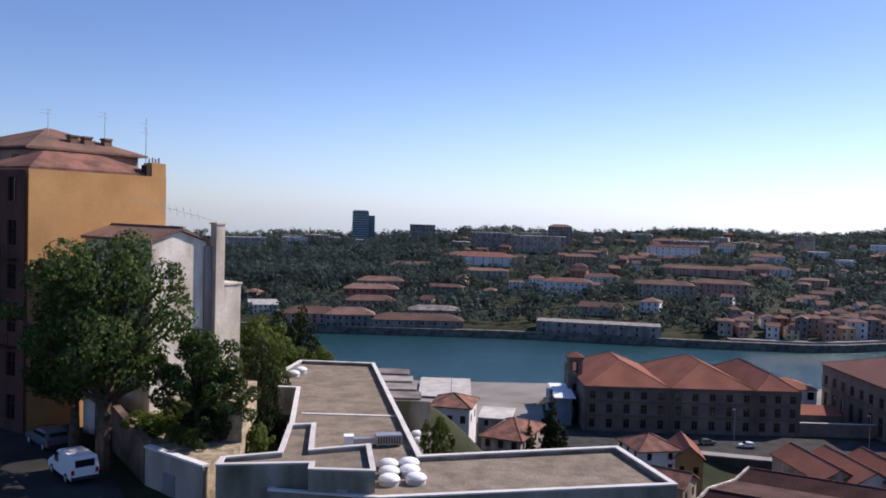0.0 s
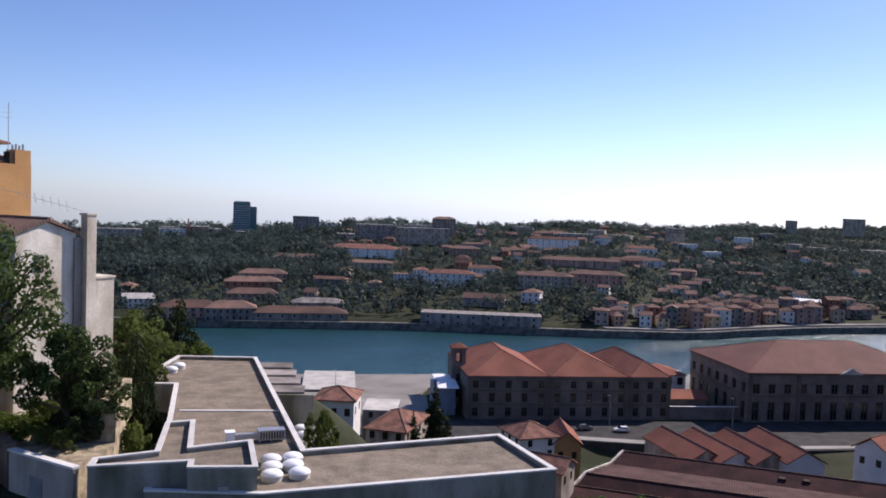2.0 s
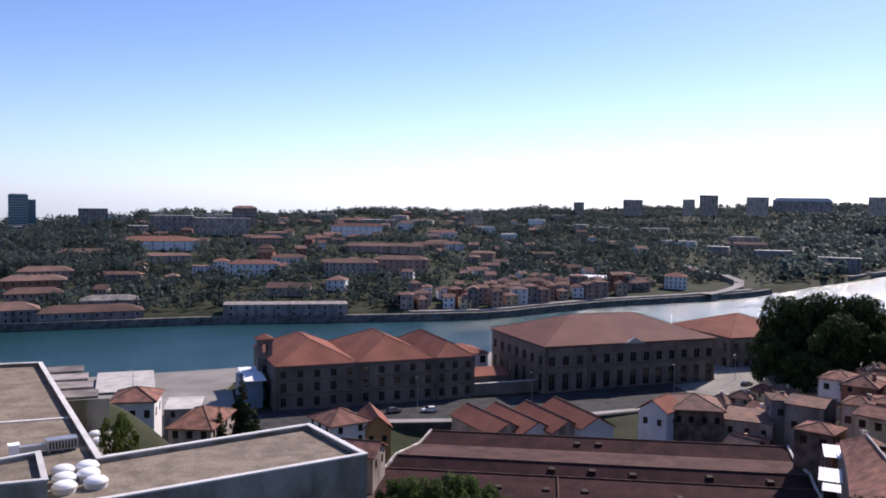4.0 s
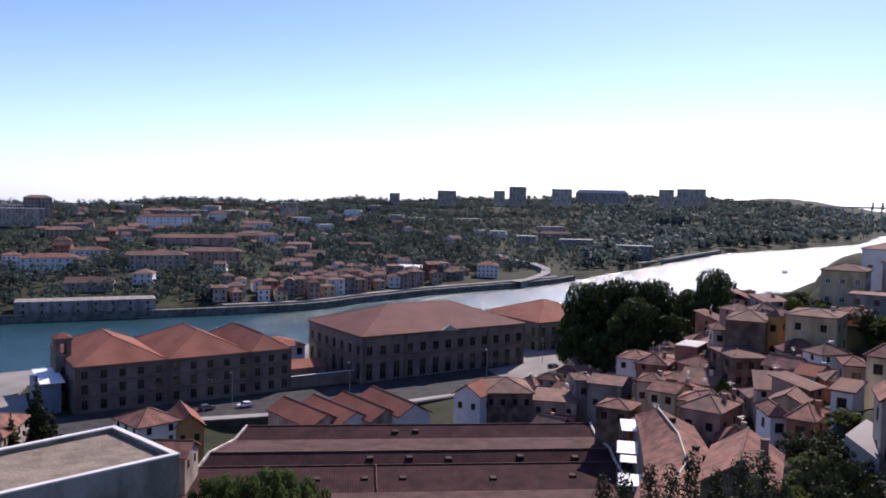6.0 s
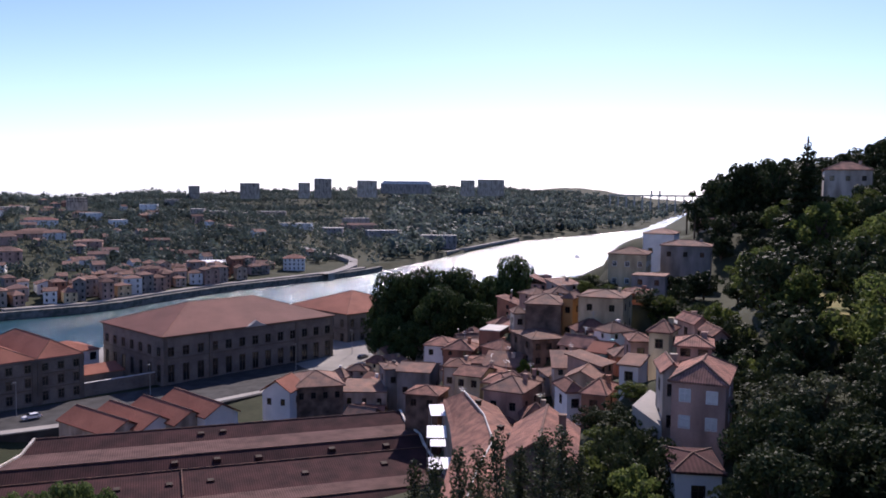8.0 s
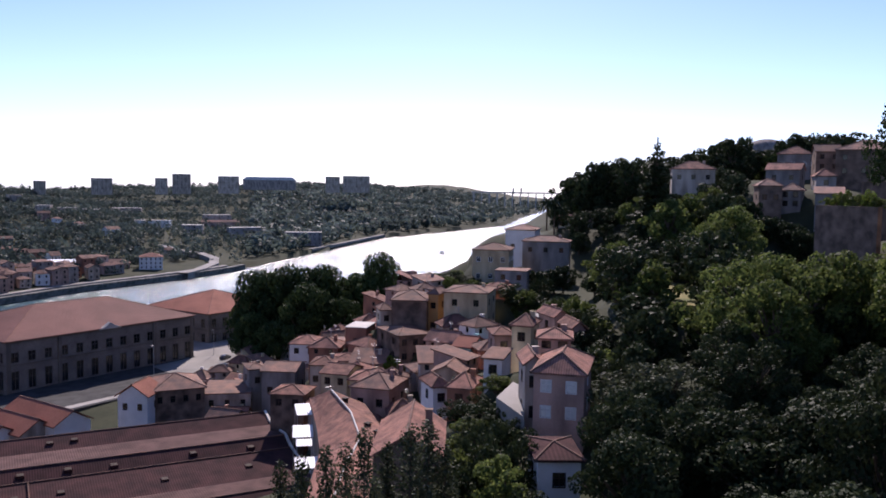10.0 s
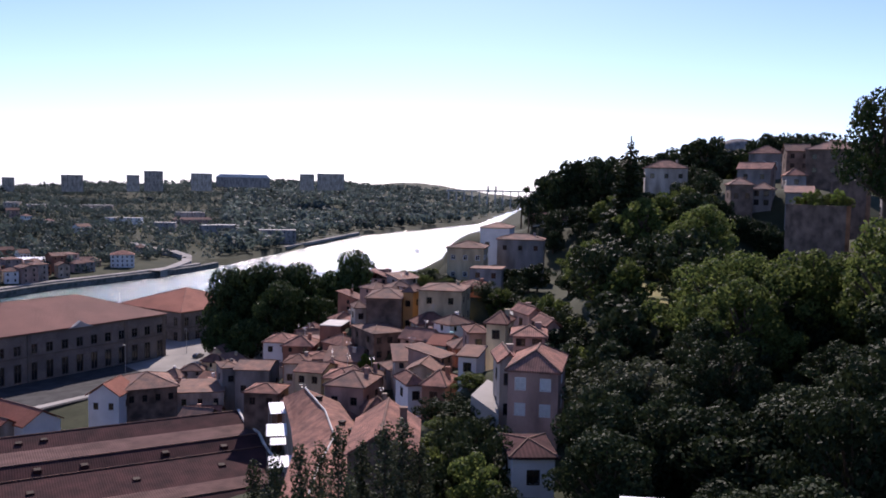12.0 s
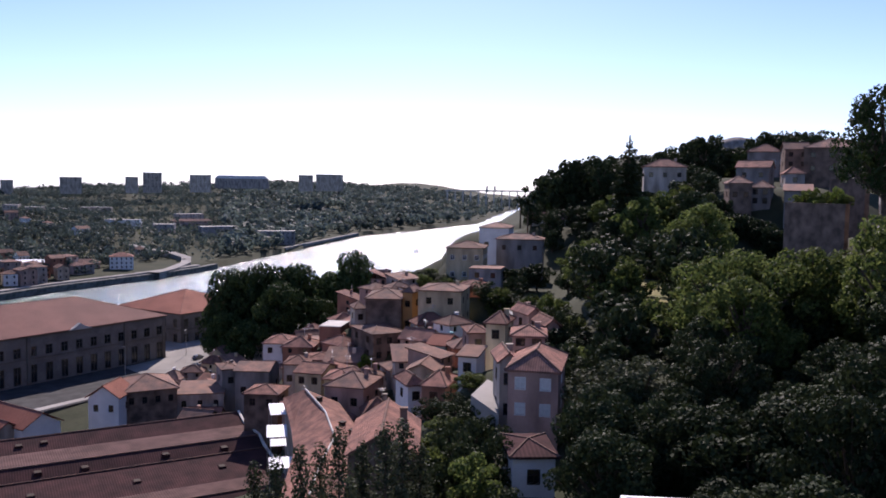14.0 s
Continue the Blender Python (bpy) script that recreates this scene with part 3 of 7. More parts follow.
EARTH = material("earth_and_scrub", (0.038, 0.04, 0.022), 0.95, 0.5, 0.08, 0.6, 0.4, stain=(0.028, 0.034, 0.017))
me = ground_mesh()
me.materials.append(EARTH)
tagged(new("ground", me), "hillsides of scrub, earth and paving above the river", "ground", kind="structure")
bm = bmesh.new()
shores = [(x, float(np.interp(x, NEAR_X, NEAR_Y)) - 18, float(np.interp(x, FAR_X, FAR_Y)) + 10) for x in range(-3600, 4801, 60)]
strip = [(bm.verts.new((x, a, 0)), bm.verts.new((x, b, 0))) for x, a, b in shores]
for (a, b), (c, d) in zip(strip, strip[1:]):
    bm.faces.new((a, c, d, b))
tagged(mesh_object("water", bm, WATER), "wide blue-green river with wind ripples", "river", kind="structure")


# ---- modern building with flat gravel roofs ----
ROOF_OUT = [(-3.2, 48.2), (15.2, 52.3), (13.2, 60.8), (-1.0, 57.0), (-7.0, 91.6), (-15.2, 92.0), (-17.0, 78.0), (-13.1, 77.8), (-11.3, 64.3), (-9.8, 49.0)]
BLOCK_OUT = [(-12.9, 49.0), (-7.5, 49.9), (-7.4, 48.7), (-3.5, 48.7), (-4.3, 54.4), (-7.8, 52.9), (-8.6, 59.4), (-10.4, 58.8), (-9.8, 52.0), (-13.0, 50.6)]


def inset(outline, d):
    """The outline moved inwards by d."""
    res, n = [], len(outline)
    for i in range(n):
        p, q, r = Vector(outline[i - 1]), Vector(outline[i]), Vector(outline[(i + 1) % n])
        a, b = (q - p).normalized(), (r - q).normalized()
        na, nb = Vector((-a.y, a.x)), Vector((-b.y, b.x))
        k = (na + nb) / max(1 + na.dot(nb), 0.25)
        res.append(tuple(q + k * d))
    return res


def parapet(bm, outline, z0, z1, width):
    """Upstand with a flat top that follows a closed outline, as one connected ring."""
    inn = inset(outline, width)
    n = len(outline)
    R_ = [[bm.verts.new((*p, z)) for p in o] for o, z in ((outline, z0), (outline, z1), (inn, z1), (inn, z0))]
    for i in range(n):
        j = (i + 1) % n
        for a, b in zip(R_, R_[1:] + R_[:1]):
            bm.faces.new((a[i], a[j], b[j], b[i]))


def flat_roofed(parent, outline, z_roof, z_low, z_top, width):
    bm = bmesh.new()
    prism(bm, outline, z_low, z_roof - 0.02)
    uv_planar(bm)
    part("wall", bm, CONCRETE, parent)
    bm = bmesh.new()
    prism(bm, inset(outline, width - 0.02), z_roof - 0.02, z_roof + 0.03)
    part("roof", bm, GRAVEL, parent, "brown gravel roof surface")
    bm = bmesh.new()
    parapet(bm, outline, z_roof - 0.02, z_top - 0.1, width)
    part("parapet", bm, CONCRETE, parent)
    bm = bmesh.new()
    wide = inset(outline, -0.05)
    parapet(bm, wide, z_top - 0.1, z_top, width + 0.1)
    part("coping", bm, COPING, parent, "pale concrete coping")


modern = empty("modern_building", pose(0, 0, 0), "grey concrete building with flat gravel roofs and pale copings", "building")
flat_roofed(modern, ROOF_OUT, 48.1, 26.0, 48.5, 0.3)
flat_roofed(modern, BLOCK_OUT, 49.55, 40.0, 49.9, 0.24)
bm = bmesh.new()
box(bm, -11.2, 68.9, 48.13, -3.4, 69.25, 48.2)
part("joint_strip", bm, COPING, modern)
bm = bmesh.new()
box(bm, -0.3, -0.05, 0, 0.3, 0.03, 0.45)
for k in range(4):
    box(bm, -0.24, -0.09, 0.06 + k * 0.1, 0.24, -0.05, 0.1 + k * 0.1)
vent = part("wall_vent", bm, METAL, modern)
vent.matrix_basis = pose(-5.4, 48.66, 48.3)


def dome_light(x, y, z, r):
    e = empty("roof_dome", pose(x, y, z), "round white acrylic skylight dome on the gravel roof", "skylight", "domes on the flat roof")
    bm = bmesh.new()
    tube(bm, (0, 0, 0), (0, 0, 0.28), r * 0.95, r * 0.95, 20)
    tube(bm, (0, 0, 0.28), (0, 0, 0.36), r * 1.06, r * 1.06, 20)
    part("curb", bm, COPING, e)
    bm = bmesh.new()
    bmesh.ops.create_uvsphere(bm, u_segments=20, v_segments=12, radius=r)
    bmesh.ops.delete(bm, geom=[v_ for v_ in bm.verts if v_.co.z < -0.01], context="VERTS")
    bmesh.ops.scale(bm, vec=(1, 1, 0.45), verts=bm.verts)
    bmesh.ops.translate(bm, vec=(0, 0, 0.36), verts=bm.verts)
    part("dome", bm, PLASTIC, e, smooth=True)


for x, y in ((-3.1, 54.9), (-1.75, 55.3), (-2.95, 53.3), (-1.65, 53.7), (-2.85, 51.7), (-1.2, 52.1)):
    dome_light(x, y, 48.13, 0.66)
for x, y in ((-14.6, 84.6), (-14.2, 86.6)):
    dome_light(x, y, 48.13, 0.62)
for x, y in ((-1.9, 82.0), (-1.6, 79.6), (-2.4, 77.4)):
    dome_light(x, y, 43.03, 0.62)


def air_unit():
    e = empty("air_conditioning_unit", pose(-4.4, 60.2, 48.13, 0, 0, 12), "grey metal air handling unit with duct on the flat roof", "air conditioner")
    bm = bmesh.new()
    box(bm, 0, -0.45, 0.15, 1.9, 0.45, 0.85)
    for k in range(3):
        box(bm, 0.1 + k * 0.8, -0.4, 0, 0.2 + k * 0.8, 0.4, 0.15)
    part("body", bm, METAL, e)
    bm = bmesh.new()
    for k in range(9):
        box(bm, 0.15 + k * 0.19, -0.48, 0.25, 0.25 + k * 0.19, -0.45, 0.75)
    part("grille", bm, DARK, e)
    bm = bmesh.new()
    box(bm, -1.6, -0.2, 0.2, 0, 0.2, 0.6)
    part("duct", bm, METAL, e)
    bm = bmesh.new()
    box(bm, -2.2, -0.35, 0, -1.6, 0.35, 0.75)
    box(bm, -2.25, -0.4, 0.75, -1.55, 0.4, 0.83)
    part("cowl", bm, SHEET, e)


air_unit()
# stepped roof lights and lower wing on the river side of the building
wing = empty("lower_wing", pose(0, 0, 0), "lower grey wing with stepped slab roofs beside the flat roof", "building")
for k in range(4):
    y0 = 84.5 + 3.6 * k
    bm = bmesh.new()
    x0 = -5.6 - 0.55 * k
    box(bm, x0, y0 + 0.3, 28, x0 + 3.6, y0 + 3.0, 46.0 + 0.12 * k)
    part("slab_bay", bm, CONCRETE, wing)
    bm = bmesh.new()
    box(bm, x0 - 0.1, y0, 46.0 + 0.12 * k, x0 + 3.9, y0 + 3.1, 46.3 + 0.12 * k)
    part("roof_slab", bm, GREY, wing)
bm = bmesh.new()
box(bm, -4.9, 84.0, 28, -0.7, 84.4, 46.1)
part("end_wall", bm, CONCRETE, wing)
bm = bmesh.new()
box(bm, -3.4, 62.0, 28, 1.6, 83.9, 43.0)
part("low_roof", bm, CONCRETE, wing)

# ---- street, terrace and houses at its side ----
terrace = empty("terrace", pose(0, 0, 0), "raised terrace held by rubble stone walls", "terrace", kind="structure")
bm = bmesh.new()
prism(bm, [(-18.4, 54.0), (-14.2, 50.6), (-12.9, 55.0), (-14.6, 66.0), (-19.0, 72.0), (-27.0, 66.2)], 40, 49.3)
part("terrace_fill", bm, RUBBLE, terrace)
bm = bmesh.new()
prism(bm, [(-14.9, 56.5), (-13.0, 55.8), (-13.6, 63.0), (-16.4, 63.4)], 49.3, 52.0)
part("stone_mass", bm, RUBBLE, terrace, "ruined rubble wall with dry grass on top")


def boundary_wall(x0, y0, x1, y1, z0, z1, z2, thick, mat, label, name="boundary_wall"):
    d = Vector((x1 - x0, y1 - y0, 0))
    e = empty(name, pose(x0, y0, 0, 0, 0, math.degrees(math.atan2(d.y, d.x))), label, "wall", kind="structure")
    n = d.length
    bm = bmesh.new()
    V = [bm.verts.new(p) for p in ((0, 0, z0), (n, 0, z0), (n, thick, z0), (0, thick, z0), (0, 0, z1), (n, 0, z2), (n, thick, z2), (0, thick, z1))]
    for q in ((0, 3, 2, 1), (4, 5, 6, 7), (0, 1, 5, 4), (1, 2, 6, 5), (2, 3, 7, 6), (3, 0, 4, 7)):
        bm.faces.new([V[i] for i in q])
    uv_planar(bm)
    part("wall", bm, mat, e)
    bm = bmesh.new()
    V = [bm.verts.new(p) for p in ((-0.05, -0.08, z1), (n + 0.05, -0.08, z2), (n + 0.05, thick + 0.08, z2), (-0.05, thick + 0.08, z1),
                                   (-0.05, -0.08, z1 + 0.14), (n + 0.05, -0.08, z2 + 0.14), (n + 0.05, thick + 0.08, z2 + 0.14), (-0.05, thick + 0.08, z1 + 0.14))]
    for q in ((0, 3, 2, 1), (4, 5, 6, 7), (0, 1, 5, 4), (1, 2, 6, 5), (2, 3, 7, 6), (3, 0, 4, 7)):
        bm.faces.new([V[i] for i in q])
    part("coping", bm, mat if mat in (RUBBLE, SHADE_BROWN, QUAY_STONE) else COPING, e)
    return e


bw = boundary_wall(-18.7, 53.7, -13.9, 49.9, 40, 49.4, 49.4, 0.35, RENDER_, "stained pale plaster wall with a coping beside the street")
bm = bmesh.new()
box(bm, 2.1, -0.06, 45.5, 3.3, 0.0, 48.3)
part("gate", bm, METAL, bw, "grey metal door in the wall")
# Brown wall, with the deep shade over it painted in by the material.
boundary_wall(-27.0, 66.0, -18.9, 54.0, 40, 50.6, 49.6, 0.4, SHADE_BROWN, "old reddish retaining wall along the street", "retaining_wall")

bm = bmesh.new()
V = [bm.verts.new(p) for p in ((-19.5, 52.0, 47.06), (-28.0, 66.0, 47.06), (-48.0, 96.0, 47.06), (-58.0, 90.0, 47.06), (-36.0, 58.0, 47.06), (-26.0, 42.0, 47.06), (-14.0, 40.0, 47.06))]
W = [bm.verts.new((v_.co.x, v_.co.y, 44.0)) for v_ in V]
bm.faces.new(V)
for i in range(len(V)):
    j = (i + 1) % len(V)
    bm.faces.new((V[j], V[i], W[i], W[j]))
tagged(mesh_object("road", bm, ASPHALT), "dark asphalt street in the shade", "road", kind="structure")

yel = house(-31.83, 72.45, 47, 13.4, 8, 20.5, 60, OCHRE, TILE, "tall ochre building with a blank side wall and tiled roof", "hip", 1.5,
            cols=0, rows=6, side=0, style="dark", ww=1.1, wh=1.9, name="apartment_building", over=-0.35)
bm = bmesh.new()
box(bm, 5.1, -3.95, 20.4, 6.68, -2.9, 21.7)
part("chimney", bm, OCHRE, yel)
bm = bmesh.new()
for k in range(4):
    tube(bm, (5.3 + k * 0.35, -3.4, 21.6), (5.3 + k * 0.35, -3.4, 22.1 + 0.12 * (k % 2)), 0.1, 0.08)
part("chimney_pot", bm, METAL, yel)
bm = bmesh.new()
box(bm, 4.6, -3.9, 20.4, 5.0, -3.2, 21.5)
part("flue", bm, DARK, yel)
bm = bmesh.new()
tube(bm, (4.8, -3.5, 21.0), (4.8, -3.5, 25.6), 0.04, 0.03, 6)
for k in range(3):
    box(bm, 4.3 - 0.05 * k, -3.52, 25.1 - 0.4 * k, 5.1, -3.48, 25.14 - 0.4 * k)
part("antenna", bm, METAL, yel, "thin television antenna mast")
for k in range(3):
    bm = bmesh.new()
    z = 3.4 * (k + 2) - 0.2
    box(bm, -7.7, -3, z, -6.8, 3, z + 0.15)
    for i in range(13):
        box(bm, -7.68, -3 + i * 0.5, z + 0.15, -7.64, -2.96 + i * 0.5, z + 1.1)
    box(bm, -7.7, -3, z + 1.1, -7.62, 3.02, z + 1.16)
    part("balcony", bm, DARK, yel)

bm = bmesh.new()
holes = [(1.0 + 2.4 * c, 3.4 * r + 1.0, 2.1 + 2.4 * c, 3.4 * r + 2.9) for r in range(6) for c in range(3)]
pierced_wall(bm, (-6.98, 4, 0), (0, -1, 0), 8, -3, 20.4, holes, (-1, 0, 0), 0.27)
part("street_front", bm, MAROON, yel, "dark reddish street front")
for u0, w0, u1, w1 in holes:
    add_window(yel, (-6.94, 4 - (u0 + u1) / 2, w0), 270, u1 - u0, w1 - w0, "dark")

tall = house(-40.7, 87.1, 47, 12.5, 12, 22.9, 60, PINK, TILE_OLD, "tall faded pink building under a weathered hipped tile roof", "hip", 2.4,
             cols=0, rows=7, side=3, style="dark", name="apartment_building", over=0.7)
for x in (-0.4, 1.2, 3.6):
    bm = bmesh.new()
    box(bm, x - 0.45, -4.6, 22.5, x + 0.45, -4.0, 24.5)
    box(bm, x - 0.52, -4.7, 24.5, x + 0.52, -3.9, 24.7)
    part("chimney", bm, SHADE_BROWN, tall)
for x, zt in ((-2.2, 27.2), (4.4, 27.6)):
    bm = bmesh.new()
    tube(bm, (x, -3, 22.5), (x, -3, zt), 0.04, 0.03, 6)
    for k in range(2):
        box(bm, x - 0.9, -3.03, zt - 0.2 - 0.35 * k, x + 0.4, -2.97, zt - 0.16 - 0.35 * k)
    part("antenna", bm, METAL, tall)

white = house(-23.5, 66.8, 47.5, 5.0, 8.5, 14.7, 55, STUCCO, TILE_OLD, "old white stuccoed house with a gable and a tall chimney", "gable", 0.9,
              cols=0, rows=4, side=0, ridge="y", over=0.25, caps=True)
add_window(white, (-0.6, -4.27, 12.0), 0, 0.6, 1.0, "dark")
bm = bmesh.new()
box(bm, 3.0, -4.9, 0, 3.85, -4.2, 16.1)
box(bm, 2.92, -4.98, 16.1, 3.93, -4.12, 16.25)
part("chimney", bm, STUCCO, white, "tall stained chimney shaft up the gable")
# This grey strip stands in for the chimney's shadow on the gable.
bm = bmesh.new()
box(bm, 2.3, -4.45, 2.0, 2.98, -4.27, 14.4)
part("pilaster", bm, GREY, white)
bm = bmesh.new()
box(bm, 2.52, -4.2, -3, 6.2, 2.5, 11.2)
box(bm, 2.52, -4.3, 11.2, 6.3, 2.6, 11.35)
part("side_wing", bm, STUCCO, white)
bm = bmesh.new()
tube(bm, (3.4, -4.5, 16.3), (-2.2, -2.0, 17.9), 0.02, 0.02, 5)
for k in range(7):
    p = Vector((3.4, -4.5, 16.3)).lerp(Vector((-2.2, -2.0, 17.9)), 0.25 + 0.09 * k)
    tube(bm, p + Vector((0, -0.1, -0.4)), p + Vector((0, 0.1, 0.4)), 0.015, 0.015, 4)
part("antenna", bm, METAL, white)

# ---- customs house ----
alf = empty("customs_house", pose(0, 0, 6.0), "long granite warehouse with three hipped orange tile roofs", "building")


def granite_block(parent, x0, x1, y0, y1, h, cols, heights, ww, side=0):
    """Walls with regular windows and string courses, front at y0."""
    bm = bmesh.new()
    holes, wins = [], []
    w = x1 - x0
    for z, k in heights:
        for c in range(cols):
            u = w * (c + 0.5) / cols
            holes.append((u - ww / 2, z, u + ww / 2, z + k))
            wins.append(((x0 + u, y0, z), 0, k))
    pierced_wall(bm, (x0, y0, 0), (1, 0, 0), w, -3, h, holes, (0, -1, 0), 0.4)
    lh = []
    for z, k in heights if side else ():
        for c in range(side):
            u = (y1 - y0) * (c + 0.5) / side
            lh.append((u - ww / 2, z, u + ww / 2, z + k))
            wins.append(((x0, y1 - u, z), 270, k))
    pierced_wall(bm, (x0, y1, 0), (0, -1, 0), y1 - y0, -3, h, lh, (-1, 0, 0), 0.4)
    pierced_wall(bm, (x1, y0, 0), (0, 1, 0), y1 - y0, -3, h, [], (1, 0, 0), 0.4)
    pierced_wall(bm, (x1, y1, 0), (-1, 0, 0), w, -3, h, [], (0, 1, 0), 0.4)
    uv_planar(bm)
    wall = part("wall", bm, GRANITE, parent)
    for z in [q[0] - 0.9 for q in heights[1:]] + [h - 0.5]:
        bm = bmesh.new()
        box(bm, x0 + 0.01, y0 - 0.25, z, x1 - 0.01, y0 + 0.3, z + 0.35)
        box(bm, x0 - 0.2, y0 + 0.35, z, x0 + 0.3, y1, z + 0.35)
        part("string_course", bm, GRANITE, wall)
    for x in (x0 + 0.65, x1 - 0.65):
        bm = bmesh.new()
        box(bm, x - 0.6, y0 - 0.18, 0, x + 0.6, y0 + 0.2, h - 0.5)
        part("pilaster", bm, GRANITE, wall)
    for p, a, k in wins:
        add_window(parent, p, a, ww, k, "stone")


def tile_roof(parent, x0, x1, y0, y1, z, rise, ridge, mat=None, over=0.6):
    bm = bmesh.new()
    roof_shape(bm, x1 - x0, y1 - y0, 0, "hip", rise, over, 0.25, ridge)
    uv_planar(bm)
    r = part("roof", bm, mat or TILE_NEW, parent)
    r.matrix_basis = pose((x0 + x1) / 2, (y0 + y1) / 2, z)
    bm = bmesh.new()
    ridge_caps(bm, x1 - x0, y1 - y0, 0, "hip", rise, over, ridge)
    part("ridge_cap", bm, TILE, r)


ROWS3 = [(2.0, 2.3), (6.0, 2.3), (9.9, 1.9)]
for x0, x1, n in ((40.0, 63.4, 5), (63.4, 86.8, 5), (86.8, 99.2, 3)):
    granite_block(alf, x0, x1, 228.5, 266, 13.0, n, ROWS3, 1.5)
    tile_roof(alf, x0, x1, 228.5, 266, 13.0, 5.5 if n == 5 else 3.8, "y", over=0.0 if n == 3 else 0.05)
turret = empty("turret", pose(39.6, 244, 6), "slim granite turret with a small tiled cap", "tower")
bm = bmesh.new()
pierced_wall(bm, (-2, -2, 0), (1, 0, 0), 4, -2, 18.4, [(1.2, 14.2, 2.8, 17.2), (1.3, 9, 2.7, 11), (1.3, 4.5, 2.7, 6.5)], (0, -1, 0), 0.4)
for p, al, o in (((2, -2, 0), (0, 1, 0), (1, 0, 0)), ((2, 2, 0), (-1, 0, 0), (0, 1, 0)), ((-2, 2, 0), (0, -1, 0), (-1, 0, 0))):
    pierced_wall(bm, p, al, 4, -2, 18.4, [(1.2, 14.2, 2.8, 17.2)], o, 0.4)
box(bm, -2.3, -2.3, 13.0, 2.3, 2.3, 13.4)
box(bm, -2.3, -2.3, 18.0, 2.3, 2.3, 18.5)
uv_planar(bm)
part("wall", bm, GRANITE, turret)
bm = bmesh.new()
roof_shape(bm, 4, 4, 18.5, "hip", 1.4, 0.5)
uv_planar(bm)
part("roof", bm, TILE_NEW, turret)
for z, k in ((9, 2.0), (4.5, 2.0)):
    add_window(turret, (0, -2, z), 0, 1.4, k, "stone")
sheet = empty("metal_shed", pose(35.5, 240, 6), "blue-grey corrugated metal shed beside the granite warehouse", "shed")
bm = bmesh.new()
box(bm, -3.4, -6, 0, 2.2, 8, 8.6)
part("wall", bm, material("blue_sheet", (0.2, 0.27, 0.36), 0.5, 0.15, 0.4, 5.0, 0.1), sheet)
bm = bmesh.new()
roof_shape(bm, 5.6, 14, 8.6, "shed", 1.2, 0.2)
part("roof", bm, SHEET, sheet)

alf2 = empty("customs_house", pose(0, 0, 6.0), "monumental granite hall with a pediment under a red hipped roof", "building")
granite_block(alf2, 120.6, 183.5, 224.5, 263, 15.4, 13, [(2.0, 5.0), (9.6, 2.6)], 2.0, 7)
tile_roof(alf2, 120.6, 183.5, 224.5, 263, 15.4, 6.6, "x", material("red_clay_tiles", (0.2, 0.087, 0.066), 0.85, 0.2, 0.12, 2.0, 0.4, "tiles", 0.9, 0.06, spec=0.15), 0.7)
bm = bmesh.new()
V = [bm.verts.new(p) for p in ((148, 223.6, 15.3), (156, 223.6, 15.3), (153.6, 223.6, 16.2), (152, 223.6, 17.2), (150.4, 223.6, 16.2))]
bmesh.ops.extrude_face_region(bm, geom=[bm.faces.new(V)])
bmesh.ops.translate(bm, vec=(0, 1.2, 0), verts=[v_ for v_ in bm.verts if v_ not in V])
part("pediment", bm, STONE, alf2, "curved stone crest over the cornice")
for x in (136, 168):
    bm = bmesh.new()
    box(bm, x - 0.5, 223.9, 0, x + 0.5, 224.6, 15)
    part("pilaster", bm, GRANITE, alf2)
alf3 = empty("customs_house", pose(0, 0, 6.0), "granite and white annex hall under a red hipped roof", "building")
granite_block(alf3, 203, 238, 240, 275, 12.0, 7, [(1.6, 3.0), (7.0, 3.0)], 1.8, 6)
tile_roof(alf3, 203, 238, 240, 275, 12.0, 6.0, "y", over=0.6)
annex = house(108.0, 262, 6, 15, 14, 8.5, 0, WHITE, TILE_NEW, "white two-storey annex between the granite halls", "hip", 2.4, cols=4, rows=2, side=2, style="dark", ww=1.8, wh=2.2)
lowlink = house(106.5, 240, 6, 13, 12, 5.6, 0, GRANITE, TILE_NEW, "low tiled shed between the granite halls", "gable", 1.6, cols=0, rows=1, side=0)
boundary_wall(99.3, 229.2, 120.4, 229.2, 4, 10.5, 10.5, 0.5, GRANITE, "granite yard wall between the halls")

# ---- quay, road and lot ----
def slab(name, outline, z, mat, label, category, low=2.0):
    bm = bmesh.new()
    prism(bm, outline, z - low, z)
    uv_planar(bm)
    return tagged(mesh_object(name, bm, mat), label, category, kind="structure")


slab("quay", [(-60, 262), (30, 258), (34, 268), (400, 270), (400, 296), (310, 309), (200, 297), (100, 293), (-7, 289), (-60, 302)], 7.2, PAVING, "pale stone quay along the river", "quay", 8)
slab("road", [(-30, 214), (70, 205), (102, 195), (150, 196), (230, 205), (330, 222), (330, 238), (205, 232), (120, 223), (38, 227), (-30, 236)], 7.5, ASPHALT, "riverside road in front of the granite halls", "road", 9)
slab("pavement", [(62, 206.5), (102, 196.3), (152, 197), (152, 199.5), (104, 199), (64, 209.5)], 7.62, PAVING, "pale pavement along the road wall", "pavement", 0.3)
slab("car_park", [(-30, 236), (30, 229), (32, 256), (-30, 262)], 7.5, PAVING, "pale paved car park near the quay", "car park", 4)

slab("viewpoint_terrace", [(-9, -14), (3.0, -14), (3.0, 0.9), (-9, 0.9)], 63.35, STONE, "stone viewing terrace", "terrace", 24)

